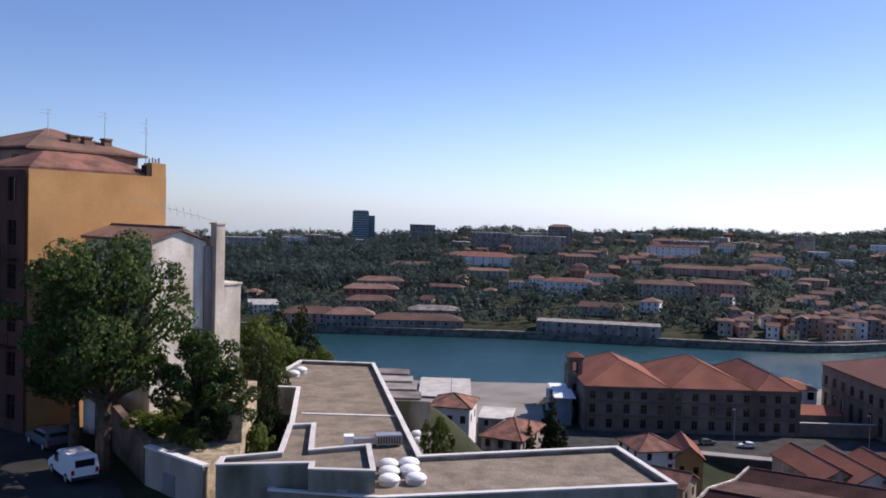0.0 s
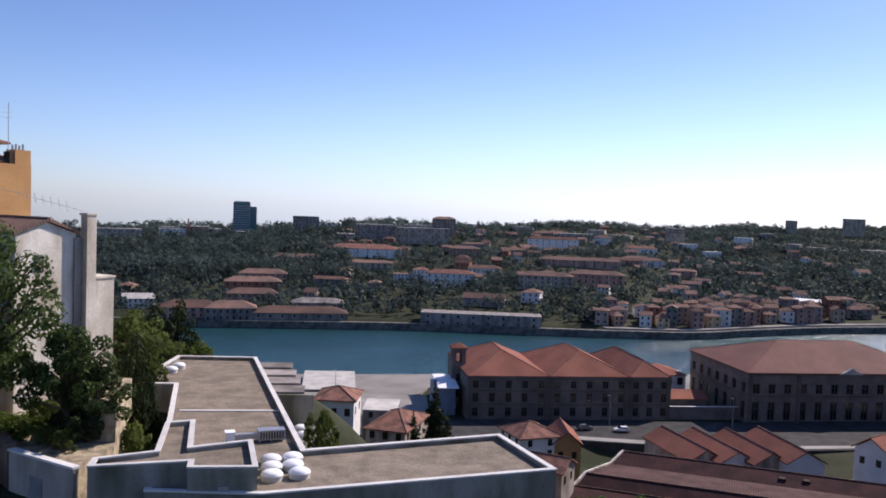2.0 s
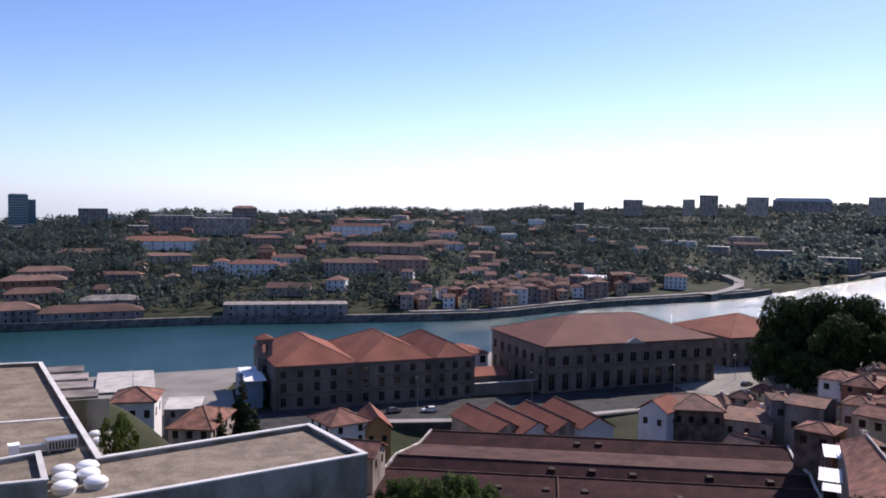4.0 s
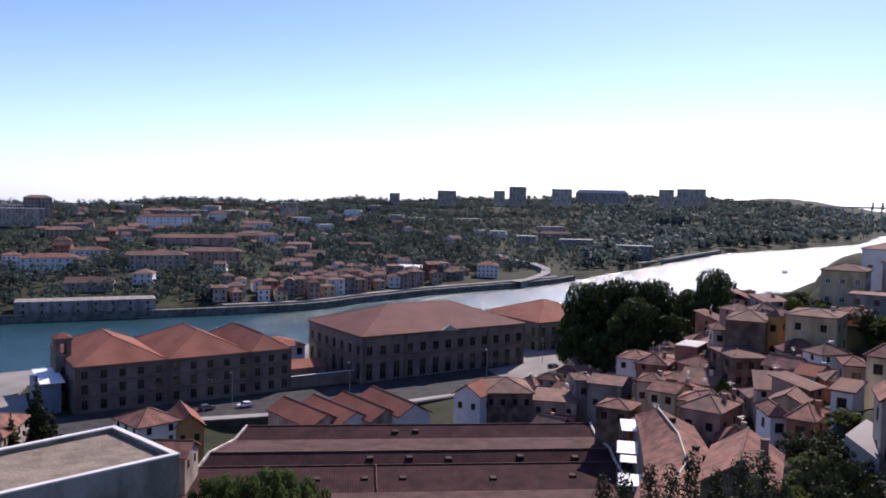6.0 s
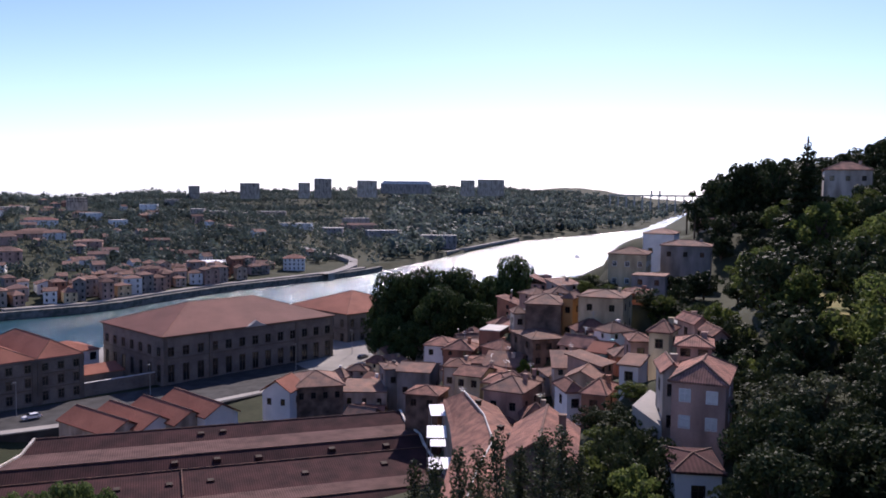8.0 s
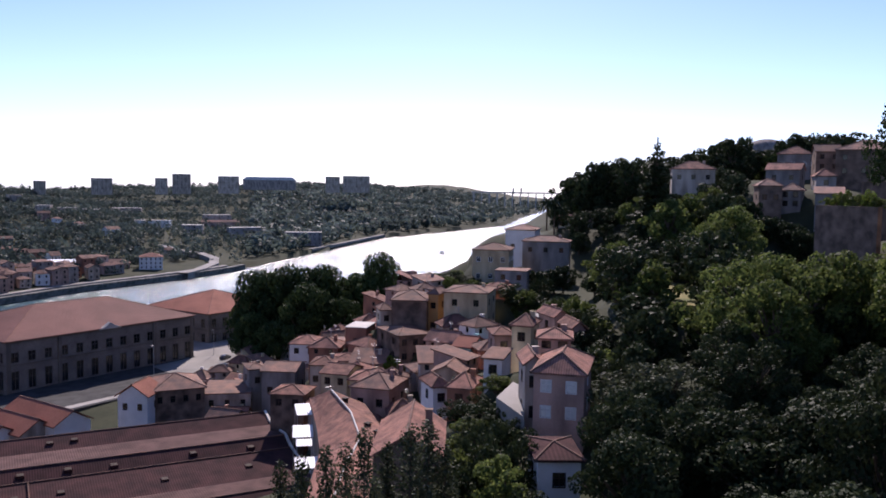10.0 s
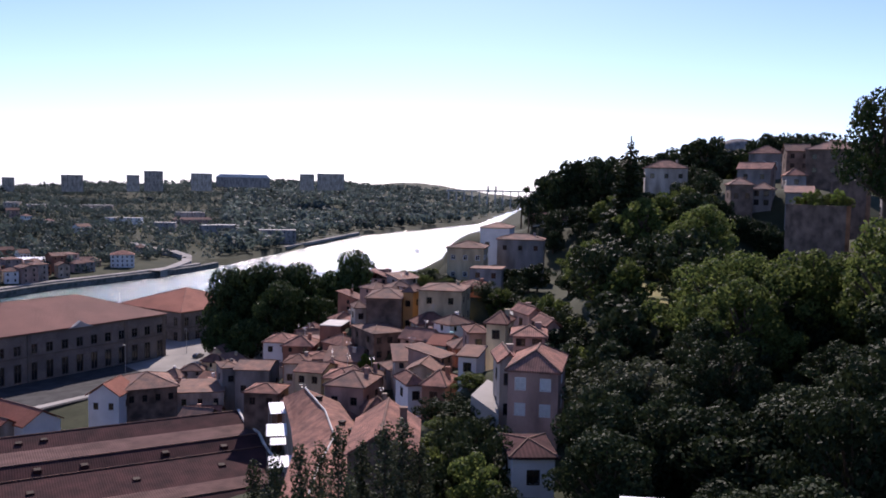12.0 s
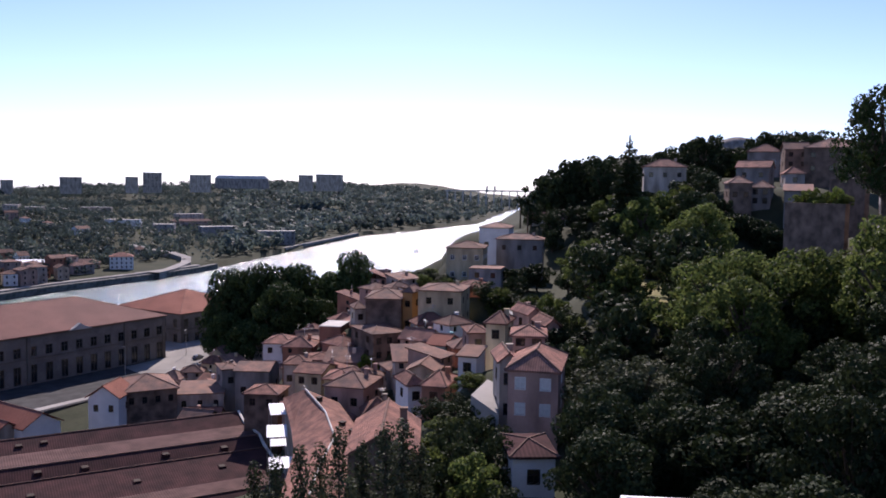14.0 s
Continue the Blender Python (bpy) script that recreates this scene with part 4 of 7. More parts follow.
# Pale paving covers bare ground and stands in for sunlight on the road.
slab("forecourt", [(160, 199), (235, 207), (300, 221), (300, 237), (240, 238.5), (238, 262), (203, 262), (184, 262), (184.2, 224), (166, 222.5)], 7.62, PAVING, "pale sunlit forecourt and road bend beside the halls", "pavement", 9)

# ---- old town below the viewpoint ----
house(83.7, 40.5, 40.1, 5.3, 9.5, 5.5, -70, PINK, TILE, 'faded pink house with pale tiled hip roof and white blinds', 'hip', 1.7, cols=2, rows=2, side=1, chimney=0, ridge='y', group='old town houses', caps=True, style='blind', ww=1.0, wh=1.3, over=0.35, below=12.0)
house(86.6, 46.1, 38.0, 2.1, 6.0, 7.0, -54, RENDER_, TILE, 'plastered house under a pale tiled gable roof', 'gable', 1.1, cols=1, rows=2, side=1, chimney=1, ridge='y', group='old town houses', caps=True, style='dark', ww=1.0, wh=1.3, over=0.35, below=12.0)
house(95.8, 47.7, 43.5, 4.0, 6.0, 3.0, -64, PINK, TILE, 'plastered house with a dark dormer behind the lane', 'hip', 0.9, cols=2, rows=2, side=1, chimney=1, ridge='x', group='old town houses', caps=True, style='dark', ww=1.0, wh=1.3, over=0.35, below=12.0)
house(68.6, 34.0, 37.8, 3.8, 6.5, 3.4, -54, WHITE, TILE_DARK, 'small white cottage with a low tiled roof', 'hip', 0.6, cols=1, rows=1, side=1, chimney=0, ridge='x', group='old town houses', caps=True, style='dark', ww=1.0, wh=1.3, over=0.35, below=12.0)
house(103.1, 71.1, 32.6, 2.5, 6.0, 3.1, -37, WHITE, TILE, 'pale washed house with a tiled roof in the lane', 'hip', 1.2, cols=1, rows=1, side=1, chimney=0, ridge='y', group='old town houses', caps=True, style='dark', ww=1.0, wh=1.3, over=0.35, below=12.0)
house(104.6, 66.7, 33.1, 3.5, 7.5, 2.9, -71, RUST, TILE, 'rust-orange house with a tiled hip roof', 'hip', 1.6, cols=1, rows=1, side=1, chimney=1, ridge='x', group='old town houses', caps=True, style='dark', ww=1.0, wh=1.3, over=0.35, below=12.0)
house(131.9, 83.2, 32.7, 3.5, 7.0, 3.2, -82, AQUA, TILE_NEW, 'turquoise house under a bright tiled roof', 'gable', 1.5, cols=1, rows=1, side=1, chimney=1, ridge='x', group='old town houses', caps=True, style='dark', ww=1.0, wh=1.3, over=0.35, below=12.0)
house(143.3, 107.2, 25.7, 7.3, 12.0, 8.7, -29, SHADE_BROWN, TILE_OLD, 'ruined grey stone house with blind window openings', 'hip', 1.0, cols=3, rows=3, side=2, chimney=0, ridge='x', group='old town houses', caps=True, style='dark', ww=1.0, wh=1.3, over=0.35, below=12.0)
house(155.4, 98.1, 35.0, 9.3, 12.0, 7.8, -68, CREAM, TILE_OLD, 'cream three-storey house with a balcony', 'hip', 1.0, cols=2, rows=2, side=2, chimney=1, ridge='x', group='old town houses', caps=True, style='dark', ww=1.0, wh=1.3, over=0.35, below=12.0)
house(154.0, 112.8, 32.8, 7.8, 13.0, 7.3, -60, SHADE_BROWN, TILE_OLD, 'dark shuttered house with a low hipped roof', 'hip', 1.6, cols=0, rows=2, side=0, chimney=0, ridge='x', group='old town houses', caps=True, style='dark', ww=1.0, wh=1.3, over=0.35, below=12.0)
house(156.0, 107.1, 32.4, 2.3, 6.0, 8.9, -76, OCHRE, TILE_OLD, 'ochre house wall beside the shuttered house', 'hip', 1.2, cols=1, rows=2, side=1, chimney=0, ridge='y', group='old town houses', caps=True, style='dark', ww=1.0, wh=1.3, over=0.35, below=12.0)
house(153.5, 120.5, 33.3, 2.7, 6.0, 3.5, -42, RENDER_, TILE_OLD, 'pale low house behind the old town roofs', 'hip', 1.3, cols=1, rows=1, side=1, chimney=0, ridge='x', group='old town houses', caps=True, style='dark', ww=1.0, wh=1.3, over=0.35, below=12.0)
house(201.2, 119.7, 39.2, 10.0, 11.0, 9.1, -67, CREAM, TILE_OLD, 'pale yellow three-storey house near the river', 'hip', 1.6, cols=3, rows=2, side=3, chimney=0, ridge='x', group='old town houses', caps=True, style='white', ww=1.0, wh=1.3, over=0.35, below=12.0)
house(241.1, 132.4, 43.5, 9.4, 13.0, 8.5, -69, WHITE, TILE_OLD, 'white house with stone-framed windows', 'hip', 1.5, cols=2, rows=1, side=2, chimney=0, ridge='x', group='old town houses', caps=True, style='stone', ww=1.0, wh=1.3, over=0.35, below=12.0)
house(220.1, 112.9, 45.8, 13.3, 9.0, 4.2, -67, GREY, TILE_OLD, 'grey house with a pale low roof', 'hip', 1.4, cols=3, rows=1, side=2, chimney=1, ridge='x', group='old town houses', caps=True, style='dark', ww=1.0, wh=1.3, over=0.35, below=12.0)
house(275.5, 129.8, 47.9, 11.7, 12.0, 5.8, -71, WHITE, TILE, 'white house under a terracotta roof among trees', 'gable', 2.4, cols=1, rows=1, side=1, chimney=0, ridge='x', group='old town houses', caps=True, style='dark', ww=1.0, wh=1.3, over=0.35, below=12.0)
house(122.6, 61.5, 41.7, 2.2, 6.0, 2.9, -37, PINK, TILE, 'long tiled house beside the sunlit lane', 'gable', 1.2, cols=1, rows=1, side=1, chimney=1, ridge='y', group='old town houses', caps=True, style='dark', ww=1.0, wh=1.3, over=0.35, below=12.0)
house(116.8, 55.2, 41.5, 2.1, 6.0, 2.7, -45, PINK, TILE, 'lower end of the long tiled house', 'gable', 1.1, cols=1, rows=1, side=1, chimney=0, ridge='y', group='old town houses', caps=True, style='dark', ww=1.0, wh=1.3, over=0.35, below=12.0)
house(111.9, 60.6, 41.6, 2.9, 6.1, 3.1, -74, CREAM, TILE, 'narrow house stepping down the lane', 'hip', 1.4, cols=1, rows=1, side=1, chimney=1, ridge='x', group='old town houses', caps=True, style='dark', ww=1.0, wh=1.3, over=0.35, below=12.0)
house(122.3, 71.0, 37.6, 3.2, 6.4, 3.2, -50, PINK, TILE, 'small pink house in the lane', 'hip', 0.9, cols=1, rows=1, side=1, chimney=0, ridge='x', group='old town houses', caps=True, style='dark', ww=1.0, wh=1.3, over=0.35, below=12.0)
house(102.5, 60.0, 38.3, 2.6, 5.0, 3.0, -74, WHITE, TILE_OLD, 'low plastered house with a broken roof', 'shed', 0.6, cols=1, rows=1, side=0, chimney=0, ridge='x', group='old town houses', caps=True, style='dark', ww=1.0, wh=1.3, over=0.35, below=12.0)
house(173.1, 101.3, 38.9, 6.2, 8.0, 2.7, -72, RUST, TILE, 'low house with a rust-red roof', 'hip', 1.1, cols=2, rows=1, side=1, chimney=1, ridge='x', group='old town houses', caps=True, style='dark', ww=1.0, wh=1.3, over=0.35, below=12.0)
house(190.4, 107.2, 40.9, 8.2, 8.0, 3.2, -69, GREY, TILE_OLD, 'low dark shed above the river', 'flat', 0.8, cols=2, rows=1, side=0, chimney=0, ridge='x', group='old town houses', caps=True, style='dark', ww=1.0, wh=1.3, over=0.35, below=12.0)
house(149.6, 124.3, 27.6, 4.9, 8.0, 5.4, -66, RUST, STONE, 'brick-red house with a flat terrace roof', 'flat', 0.6, cols=1, rows=1, side=1, chimney=0, ridge='x', group='old town houses', caps=True, style='dark', ww=1.0, wh=1.3, over=0.35, below=12.0)
house(149.4, 140.6, 24.3, 6.7, 9.0, 3.1, -61, WHITE, TILE, 'white cottage with a tiled hip roof', 'hip', 1.5, cols=2, rows=1, side=1, chimney=0, ridge='x', group='old town houses', caps=True, style='dark', ww=1.0, wh=1.3, over=0.35, below=12.0)
house(149.9, 132.0, 24.9, 4.5, 7.0, 3.7, -41, RENDER_, TILE_OLD, 'pale low house with a flat roof', 'flat', 0.6, cols=1, rows=1, side=0, chimney=0, ridge='x', group='old town houses', caps=True, style='dark', ww=1.0, wh=1.3, over=0.35, below=12.0)
house(130.8, 118.3, 23.4, 4.8, 8.0, 4.9, -58, RENDER_, TILE, 'weathered house with sagging tiled roof', 'hip', 1.1, cols=2, rows=1, side=1, chimney=1, ridge='x', group='old town houses', caps=True, style='dark', ww=1.0, wh=1.3, over=0.35, below=12.0)
house(124.3, 108.0, 26.2, 5.3, 8.0, 2.8, -71, CREAM, TILE, 'plastered house with an uneven old roof', 'gable', 1.2, cols=2, rows=1, side=1, chimney=0, ridge='x', group='old town houses', caps=True, style='dark', ww=1.0, wh=1.3, over=0.35, below=12.0)
house(136.7, 116.9, 25.4, 5.9, 7.0, 2.9, -57, PINK, TILE, 'plastered cottage in the old town', 'hip', 1.0, cols=2, rows=1, side=1, chimney=1, ridge='x', group='old town houses', caps=True, style='dark', ww=1.0, wh=1.3, over=0.35, below=12.0)
house(113.9, 90.4, 26.6, 6.9, 9.0, 4.3, -72, PINK, TILE_OLD, 'old stone house with a worn tiled roof and a dormer', 'hip', 1.8, cols=2, rows=1, side=2, chimney=1, ridge='x', group='old town houses', caps=True, style='dark', ww=1.0, wh=1.3, over=0.35, below=12.0)
house(116.5, 92.4, 29.1, 2.3, 5.0, 2.6, -38, SHADE_BROWN, TILE_OLD, 'small dark attic house between the alleys', 'hip', 1.1, cols=1, rows=1, side=1, chimney=0, ridge='x', group='old town houses', caps=True, style='dark', ww=1.0, wh=1.3, over=0.35, below=12.0)
house(128.8, 128.2, 19.7, 7.0, 10.0, 6.5, -59, GREY, TILE_OLD, 'narrow grey house with a worn roof', 'gable', 1.1, cols=2, rows=1, side=2, chimney=0, ridge='x', group='old town houses', caps=True, style='dark', ww=1.0, wh=1.3, over=0.35, below=12.0)
house(130.0, 138.5, 20.5, 3.7, 7.4, 4.3, -33, GREY, TILE_OLD, 'half-ruined house with a broken roof', 'hip', 0.6, cols=1, rows=1, side=1, chimney=1, ridge='x', group='old town houses', caps=True, style='dark', ww=1.0, wh=1.3, over=0.35, below=12.0)
house(116.2, 113.3, 22.7, 6.5, 7.0, 3.0, -64, SHADE_BROWN, TILE, 'old house with a patched roof behind the warehouse', 'hip', 1.1, cols=2, rows=1, side=1, chimney=0, ridge='x', group='old town houses', caps=True, style='dark', ww=1.0, wh=1.3, over=0.35, below=12.0)
house(64.4, 47.2, 38.2, 6.1, 11.5, 2.5, -57, SHADE_BROWN, TILE, 'house with a steep red tiled roof below the viewpoint', 'gable', 2.2, cols=2, rows=1, side=0, chimney=1, ridge='y', group='old town houses', caps=True, style='dark', ww=1.0, wh=1.3, over=0.35, below=12.0)
house(105.6, 145.6, 18.6, 6.2, 7.0, 3.9, -62, WHITE, TILE_NEW, 'white gabled house with an orange tiled roof', 'gable', 2.4, cols=2, rows=1, side=1, ridge='y', group='old town houses', caps=True, style='dark', ww=0.85, wh=1.25, below=14.0)
house(43.0, 169.0, 14.9, 9.0, 9.8, 4.5, 13, WHITE, TILE, 'small white house with two window rows', 'hip', 2.3, cols=2, rows=2, side=3, group='old town houses', caps=True, style='dark', ww=0.85, wh=1.25, below=14.0)
house(50.7, 170.2, 14.0, 5.5, 11.2, 3.9, -7, OCHRE, TILE_NEW, 'yellow house with an orange tiled gable roof', 'gable', 2.6, cols=2, rows=1, side=3, ridge='y', group='old town houses', caps=True, style='dark', ww=0.85, wh=1.25, below=14.0)
house(30.5, 131.7, 20.3, 6.0, 7.0, 4.2, 3, RENDER_, TILE_OLD, 'low house with weathered roofs', 'hip', 1.6, cols=2, rows=1, side=2, group='old town houses', caps=True, style='dark', ww=0.85, wh=1.25, below=14.0)
house(39.0, 137.6, 19.1, 6.2, 7.0, 2.9, -34, RENDER_, TILE, 'low house under a red lean-to roof', 'gable', 1.8, cols=2, rows=1, side=2, group='old town houses', caps=True, style='dark', ww=0.85, wh=1.25, below=14.0)
house(75.6, 166.3, 12.9, 8.3, 18.2, 3.6, 6, RENDER_, TILE_NEW, 'white-walled shed with a sloping red roof in a row', 'gable', 2.4, cols=0, rows=1, side=0, ridge='y', group='old town houses', caps=True, style='dark', ww=0.85, wh=1.25, below=14.0)
house(81.3, 163.7, 12.9, 8.3, 18.2, 4.0, 4, WHITE, TILE_NEW, 'white-walled shed with a sloping red roof in a row', 'gable', 2.4, cols=0, rows=1, side=0, ridge='y', group='old town houses', caps=True, style='dark', ww=0.85, wh=1.25, below=14.0)
house(87.1, 160.7, 13.0, 7.6, 18.2, 4.5, 2, RENDER_, TILE_NEW, 'white-walled shed with a sloping red roof in a row', 'gable', 2.4, cols=0, rows=1, side=0, ridge='y', group='old town houses', caps=True, style='dark', ww=0.85, wh=1.25, below=14.0)
house(92.5, 157.7, 13.0, 7.6, 18.2, 5.6, 0, WHITE, TILE_NEW, 'white-walled shed with a sloping red roof in a row', 'gable', 2.4, cols=0, rows=1, side=0, ridge='y', group='old town houses', caps=True, style='dark', ww=0.85, wh=1.25, below=14.0)
house(114.3, 145.9, 19.2, 10.2, 12.6, 3.6, -30, SHADE_BROWN, TILE_OLD, 'old house with a patched roof', 'hip', 2.1, cols=4, rows=1, side=3, group='old town houses', caps=True, style='dark', ww=0.85, wh=1.25, below=14.0)
house(124.9, 140.9, 17.0, 9.8, 12.6, 3.7, -46, RENDER_, TILE_OLD, 'derelict house with clutter on its roof', 'flat', 0.8, cols=3, rows=1, side=3, group='old town houses', caps=True, style='dark', ww=0.85, wh=1.25, below=14.0)
house(3.1, 154.1, 26.4, 7.1, 8.4, 3.8, -11, WHITE, TILE, 'white house with a small tiled roof near the car park', 'hip', 1.7, cols=3, rows=1, side=2, group='old town houses', caps=True, style='dark', ww=0.85, wh=1.25, below=14.0)
house(14.4, 156.0, 22.7, 7.5, 14.0, 2.2, -24, RENDER_, TILE, 'low building under a rust-red roof', 'hip', 2.3, cols=3, rows=1, side=4, group='old town houses', caps=True, style='dark', ww=0.85, wh=1.25, below=14.0)
house(2.4, 273.2, 5.5, 15.8, 22.4, 2.2, -1, GREY, STONE, 'low shed with a white metal roof by the quay', 'shed', 1.3, cols=2, rows=1, side=6, group='old town houses', caps=True, style='dark', ww=0.85, wh=1.25, below=14.0)
house(14.0, 195.0, 16.5, 7.7, 11.2, 2.3, -9, GREY, STONE, 'low building with a pale roof by the car park', 'flat', 0.5, cols=2, rows=1, side=3, group='old town houses', caps=True, style='dark', ww=0.85, wh=1.25, below=14.0)

# ---- far bank ----
house(-42.5, 594.9, 9.6, 32.8, 12.0, 6.8, 4, PINK, TILE_FAR, 'long wine warehouse with a red roof', 'hip', 3.0, cols=8, rows=2, side=0, group='far bank houses', below=8.0, far=True)
house(-45.9, 555.5, 7.6, 35.8, 12.0, 6.7, 5, RUST, TILE_FAR, 'long wine warehouse with a red roof', 'hip', 3.0, cols=8, rows=2, side=0, group='far bank houses', below=8.0, far=True)
house(-42.6, 515.4, 4.9, 30.1, 12.0, 5.9, 5, PINK, TILE_FAR, 'warehouse with a pale-edged roof', 'hip', 3.0, cols=8, rows=2, side=0, group='far bank houses', below=8.0, far=True)
house(-70.0, 456.4, 1.3, 30.4, 14.0, 7.9, 9, PINK, TILE_FAR, 'waterfront warehouse with faded walls', 'hip', 3.5, cols=8, rows=3, side=0, group='far bank houses', below=8.0, far=True)
house(-48.8, 456.0, 2.6, 26.3, 14.0, 6.7, 6, GREY, TILE_FAR, 'waterfront warehouse with a red roof', 'hip', 3.5, cols=8, rows=2, side=0, group='far bank houses', below=8.0, far=True)
house(-12.4, 457.4, 1.2, 49.7, 16.0, 6.1, 2, GREY, TILE_FAR, 'long low warehouse on the quay', 'hip', 3.0, cols=8, rows=2, side=0, group='far bank houses', below=8.0, far=True)
house(-3.3, 495.8, 4.4, 30.5, 12.0, 3.9, 0, GREY, GREY, 'grey-roofed warehouse on the far shore', 'hip', 2.5, cols=8, rows=1, side=0, group='far bank houses', below=8.0, far=True)
house(-102.8, 487.9, 4.4, 16.5, 12.0, 5.2, 12, WHITE, STONE, 'white house with a pale gabled roof', 'gable', 2.6, cols=6, rows=2, side=0, group='far bank houses', below=8.0, far=True)
house(59.7, 634.5, 7.8, 16.9, 12.0, 7.6, -5, WHITE, TILE_FAR, 'white lodge building with lettered front', 'flat', 2.6, cols=6, rows=3, side=0, group='far bank houses', below=8.0, far=True)
house(71.8, 634.6, 8.0, 11.5, 9.2, 10.6, -6, WHITE, TILE, 'white tall lodge house', 'hip', 2.0, cols=4, rows=3, side=0, group='far bank houses', below=8.0, far=True)
house(88.5, 589.8, 9.6, 34.0, 12.0, 10.3, -9, WHITE, TILE, 'white house with a row of windows and orange roof', 'hip', 2.6, cols=8, rows=3, side=0, group='far bank houses', below=8.0, far=True)
house(126.6, 662.4, 12.0, 26.8, 12.0, 7.0, -11, WHITE, TILE_FAR, 'white house on the far slope', 'hip', 2.6, cols=8, rows=2, side=0, group='far bank houses', below=8.0, far=True)
house(236.2, 862.0, 26.2, 52.9, 12.0, 11.4, -15, WHITE, TILE, 'large white house with an orange roof on the hill', 'hip', 2.6, cols=8, rows=3, side=0, group='far bank houses', below=8.0, far=True)
house(212.5, 689.7, 20.4, 69.0, 12.0, 5.5, -17, PINK, TILE_FAR, 'long pink building with a terracotta roof', 'hip', 2.5, cols=8, rows=2, side=0, group='far bank houses', below=8.0, far=True)
house(151.8, 568.1, 12.1, 37.0, 12.0, 9.5, -15, RENDER_, TILE_FAR, 'tan lodge with long wall', 'hip', 2.6, cols=8, rows=3, side=0, group='far bank houses', below=8.0, far=True)
house(190.4, 575.0, 12.6, 38.1, 12.0, 10.3, -18, PINK, TILE_FAR, 'tan lodge with long wall', 'hip', 2.6, cols=8, rows=3, side=0, group='far bank houses', below=8.0, far=True)
house(84.8, 450.0, 2.2, 64.9, 14.0, 6.9, -11, GREY, GREY, 'long grey stone riverside wall building with arched doors', 'flat', 0.5, cols=8, rows=2, side=0, group='far bank houses', below=8.0, far=True)
house(34.1, 779.6, 18.9, 70.2, 30.0, 7.7, -3, WHITE, TILE, 'long shed with a terracotta roof and white walls', 'hip', 4.0, cols=8, rows=3, side=0, group='far bank houses', below=8.0, far=True)
house(-22.5, 728.6, 15.0, 43.6, 12.0, 4.8, 2, PINK, TILE_FAR, 'low red-roofed shed on the slope', 'hip', 3.0, cols=8, rows=2, side=0, group='far bank houses', below=8.0, far=True)
house(37.8, 710.6, 12.3, 37.8, 12.0, 5.7, -3, RENDER_, TILE_FAR, 'low sheds on the slope', 'hip', 2.0, cols=8, rows=2, side=0, group='far bank houses', below=8.0, far=True)
house(106.3, 930.5, 25.5, 59.2, 12.0, 17.9, -7, RENDER_, STONE, 'pale apartment block on the ridge', 'flat', 2.6, cols=8, rows=3, side=0, group='far bank houses', below=8.0, far=True)
house(55.9, 949.6, 27.5, 44.3, 12.0, 17.7, -3, GREY, STONE, 'grey apartment block on the ridge', 'flat', 2.6, cols=8, rows=3, side=0, group='far bank houses', below=8.0, far=True)
house(20.9, 919.2, 23.5, 19.6, 12.0, 11.6, -1, RENDER_, STONE, 'pale apartment block on the ridge', 'flat', 2.6, cols=7, rows=3, side=0, group='far bank houses', below=8.0, far=True)
house(-23.8, 1005.7, 38.9, 30.1, 12.0, 12.1, 1, GREY, STONE, 'flat-topped apartment block on the skyline', 'flat', 2.6, cols=8, rows=3, side=0, group='far bank houses', below=8.0, far=True)
house(132.0, 946.8, 42.5, 26.7, 12.0, 11.4, -8, GREY, TILE_FAR, 'gabled apartment house on the skyline', 'hip', 2.6, cols=8, rows=3, side=0, group='far bank houses', below=8.0, far=True)
house(131.7, 797.5, 20.1, 29.5, 12.0, 8.0, -9, PINK, TILE_FAR, 'house with a tiled roof on the slope', 'hip', 2.6, cols=8, rows=3, side=0, group='far bank houses', below=8.0, far=True)
house(328.0, 849.2, 23.9, 33.3, 12.0, 7.3, -21, WHITE, TILE, 'white house on the far slope', 'hip', 2.6, cols=8, rows=2, side=0, group='far bank houses', below=8.0, far=True)
house(302.1, 896.3, 31.1, 18.9, 12.0, 8.9, -19, WHITE, TILE_FAR, 'white house on the far slope', 'hip', 2.6, cols=7, rows=3, side=0, group='far bank houses', below=8.0, far=True)
house(-154.9, 1044.5, 24.3, 29.5, 12.0, 9.8, 8, PINK, STONE, 'small pink apartment blocks on the skyline', 'flat', 2.6, cols=8, rows=3, side=0, group='far bank houses', below=8.0, far=True)
house(-181.0, 1040.3, 23.7, 31.6, 12.0, 6.9, 10, WHITE, STONE, 'low white building on the skyline', 'flat', 2.6, cols=8, rows=2, side=0, group='far bank houses', below=8.0, far=True)
house(-229.5, 979.4, 21.1, 50.2, 12.0, 9.8, 13, RENDER_, STONE, 'low pale buildings on the skyline', 'flat', 2.6, cols=8, rows=2, side=0, group='far bank houses', below=8.0, far=True)
house(397.0, 924.3, 46.1, 21.4, 12.0, 6.1, -23, RENDER_, STONE, 'flat block on the skyline', 'flat', 2.6, cols=8, rows=2, side=0, group='far bank houses', below=8.0, far=True)
# Paler render than the towers' grey, putting distance haze into their walls.
house(733.9, 1257.5, 52.1, 17.5, 12.0, 14.5, -30, RENDER_, STONE, 'tall grey apartment tower on the ridge', 'flat', 2.6, cols=5, rows=5, side=0, group='far bank houses', below=8.0, far=True)
house(810.0, 1209.9, 53.9, 32.0, 12.0, 18.4, -34, RENDER_, STONE, 'tall grey apartment tower on the ridge', 'flat', 2.6, cols=5, rows=5, side=0, group='far bank houses', below=8.0, far=True)
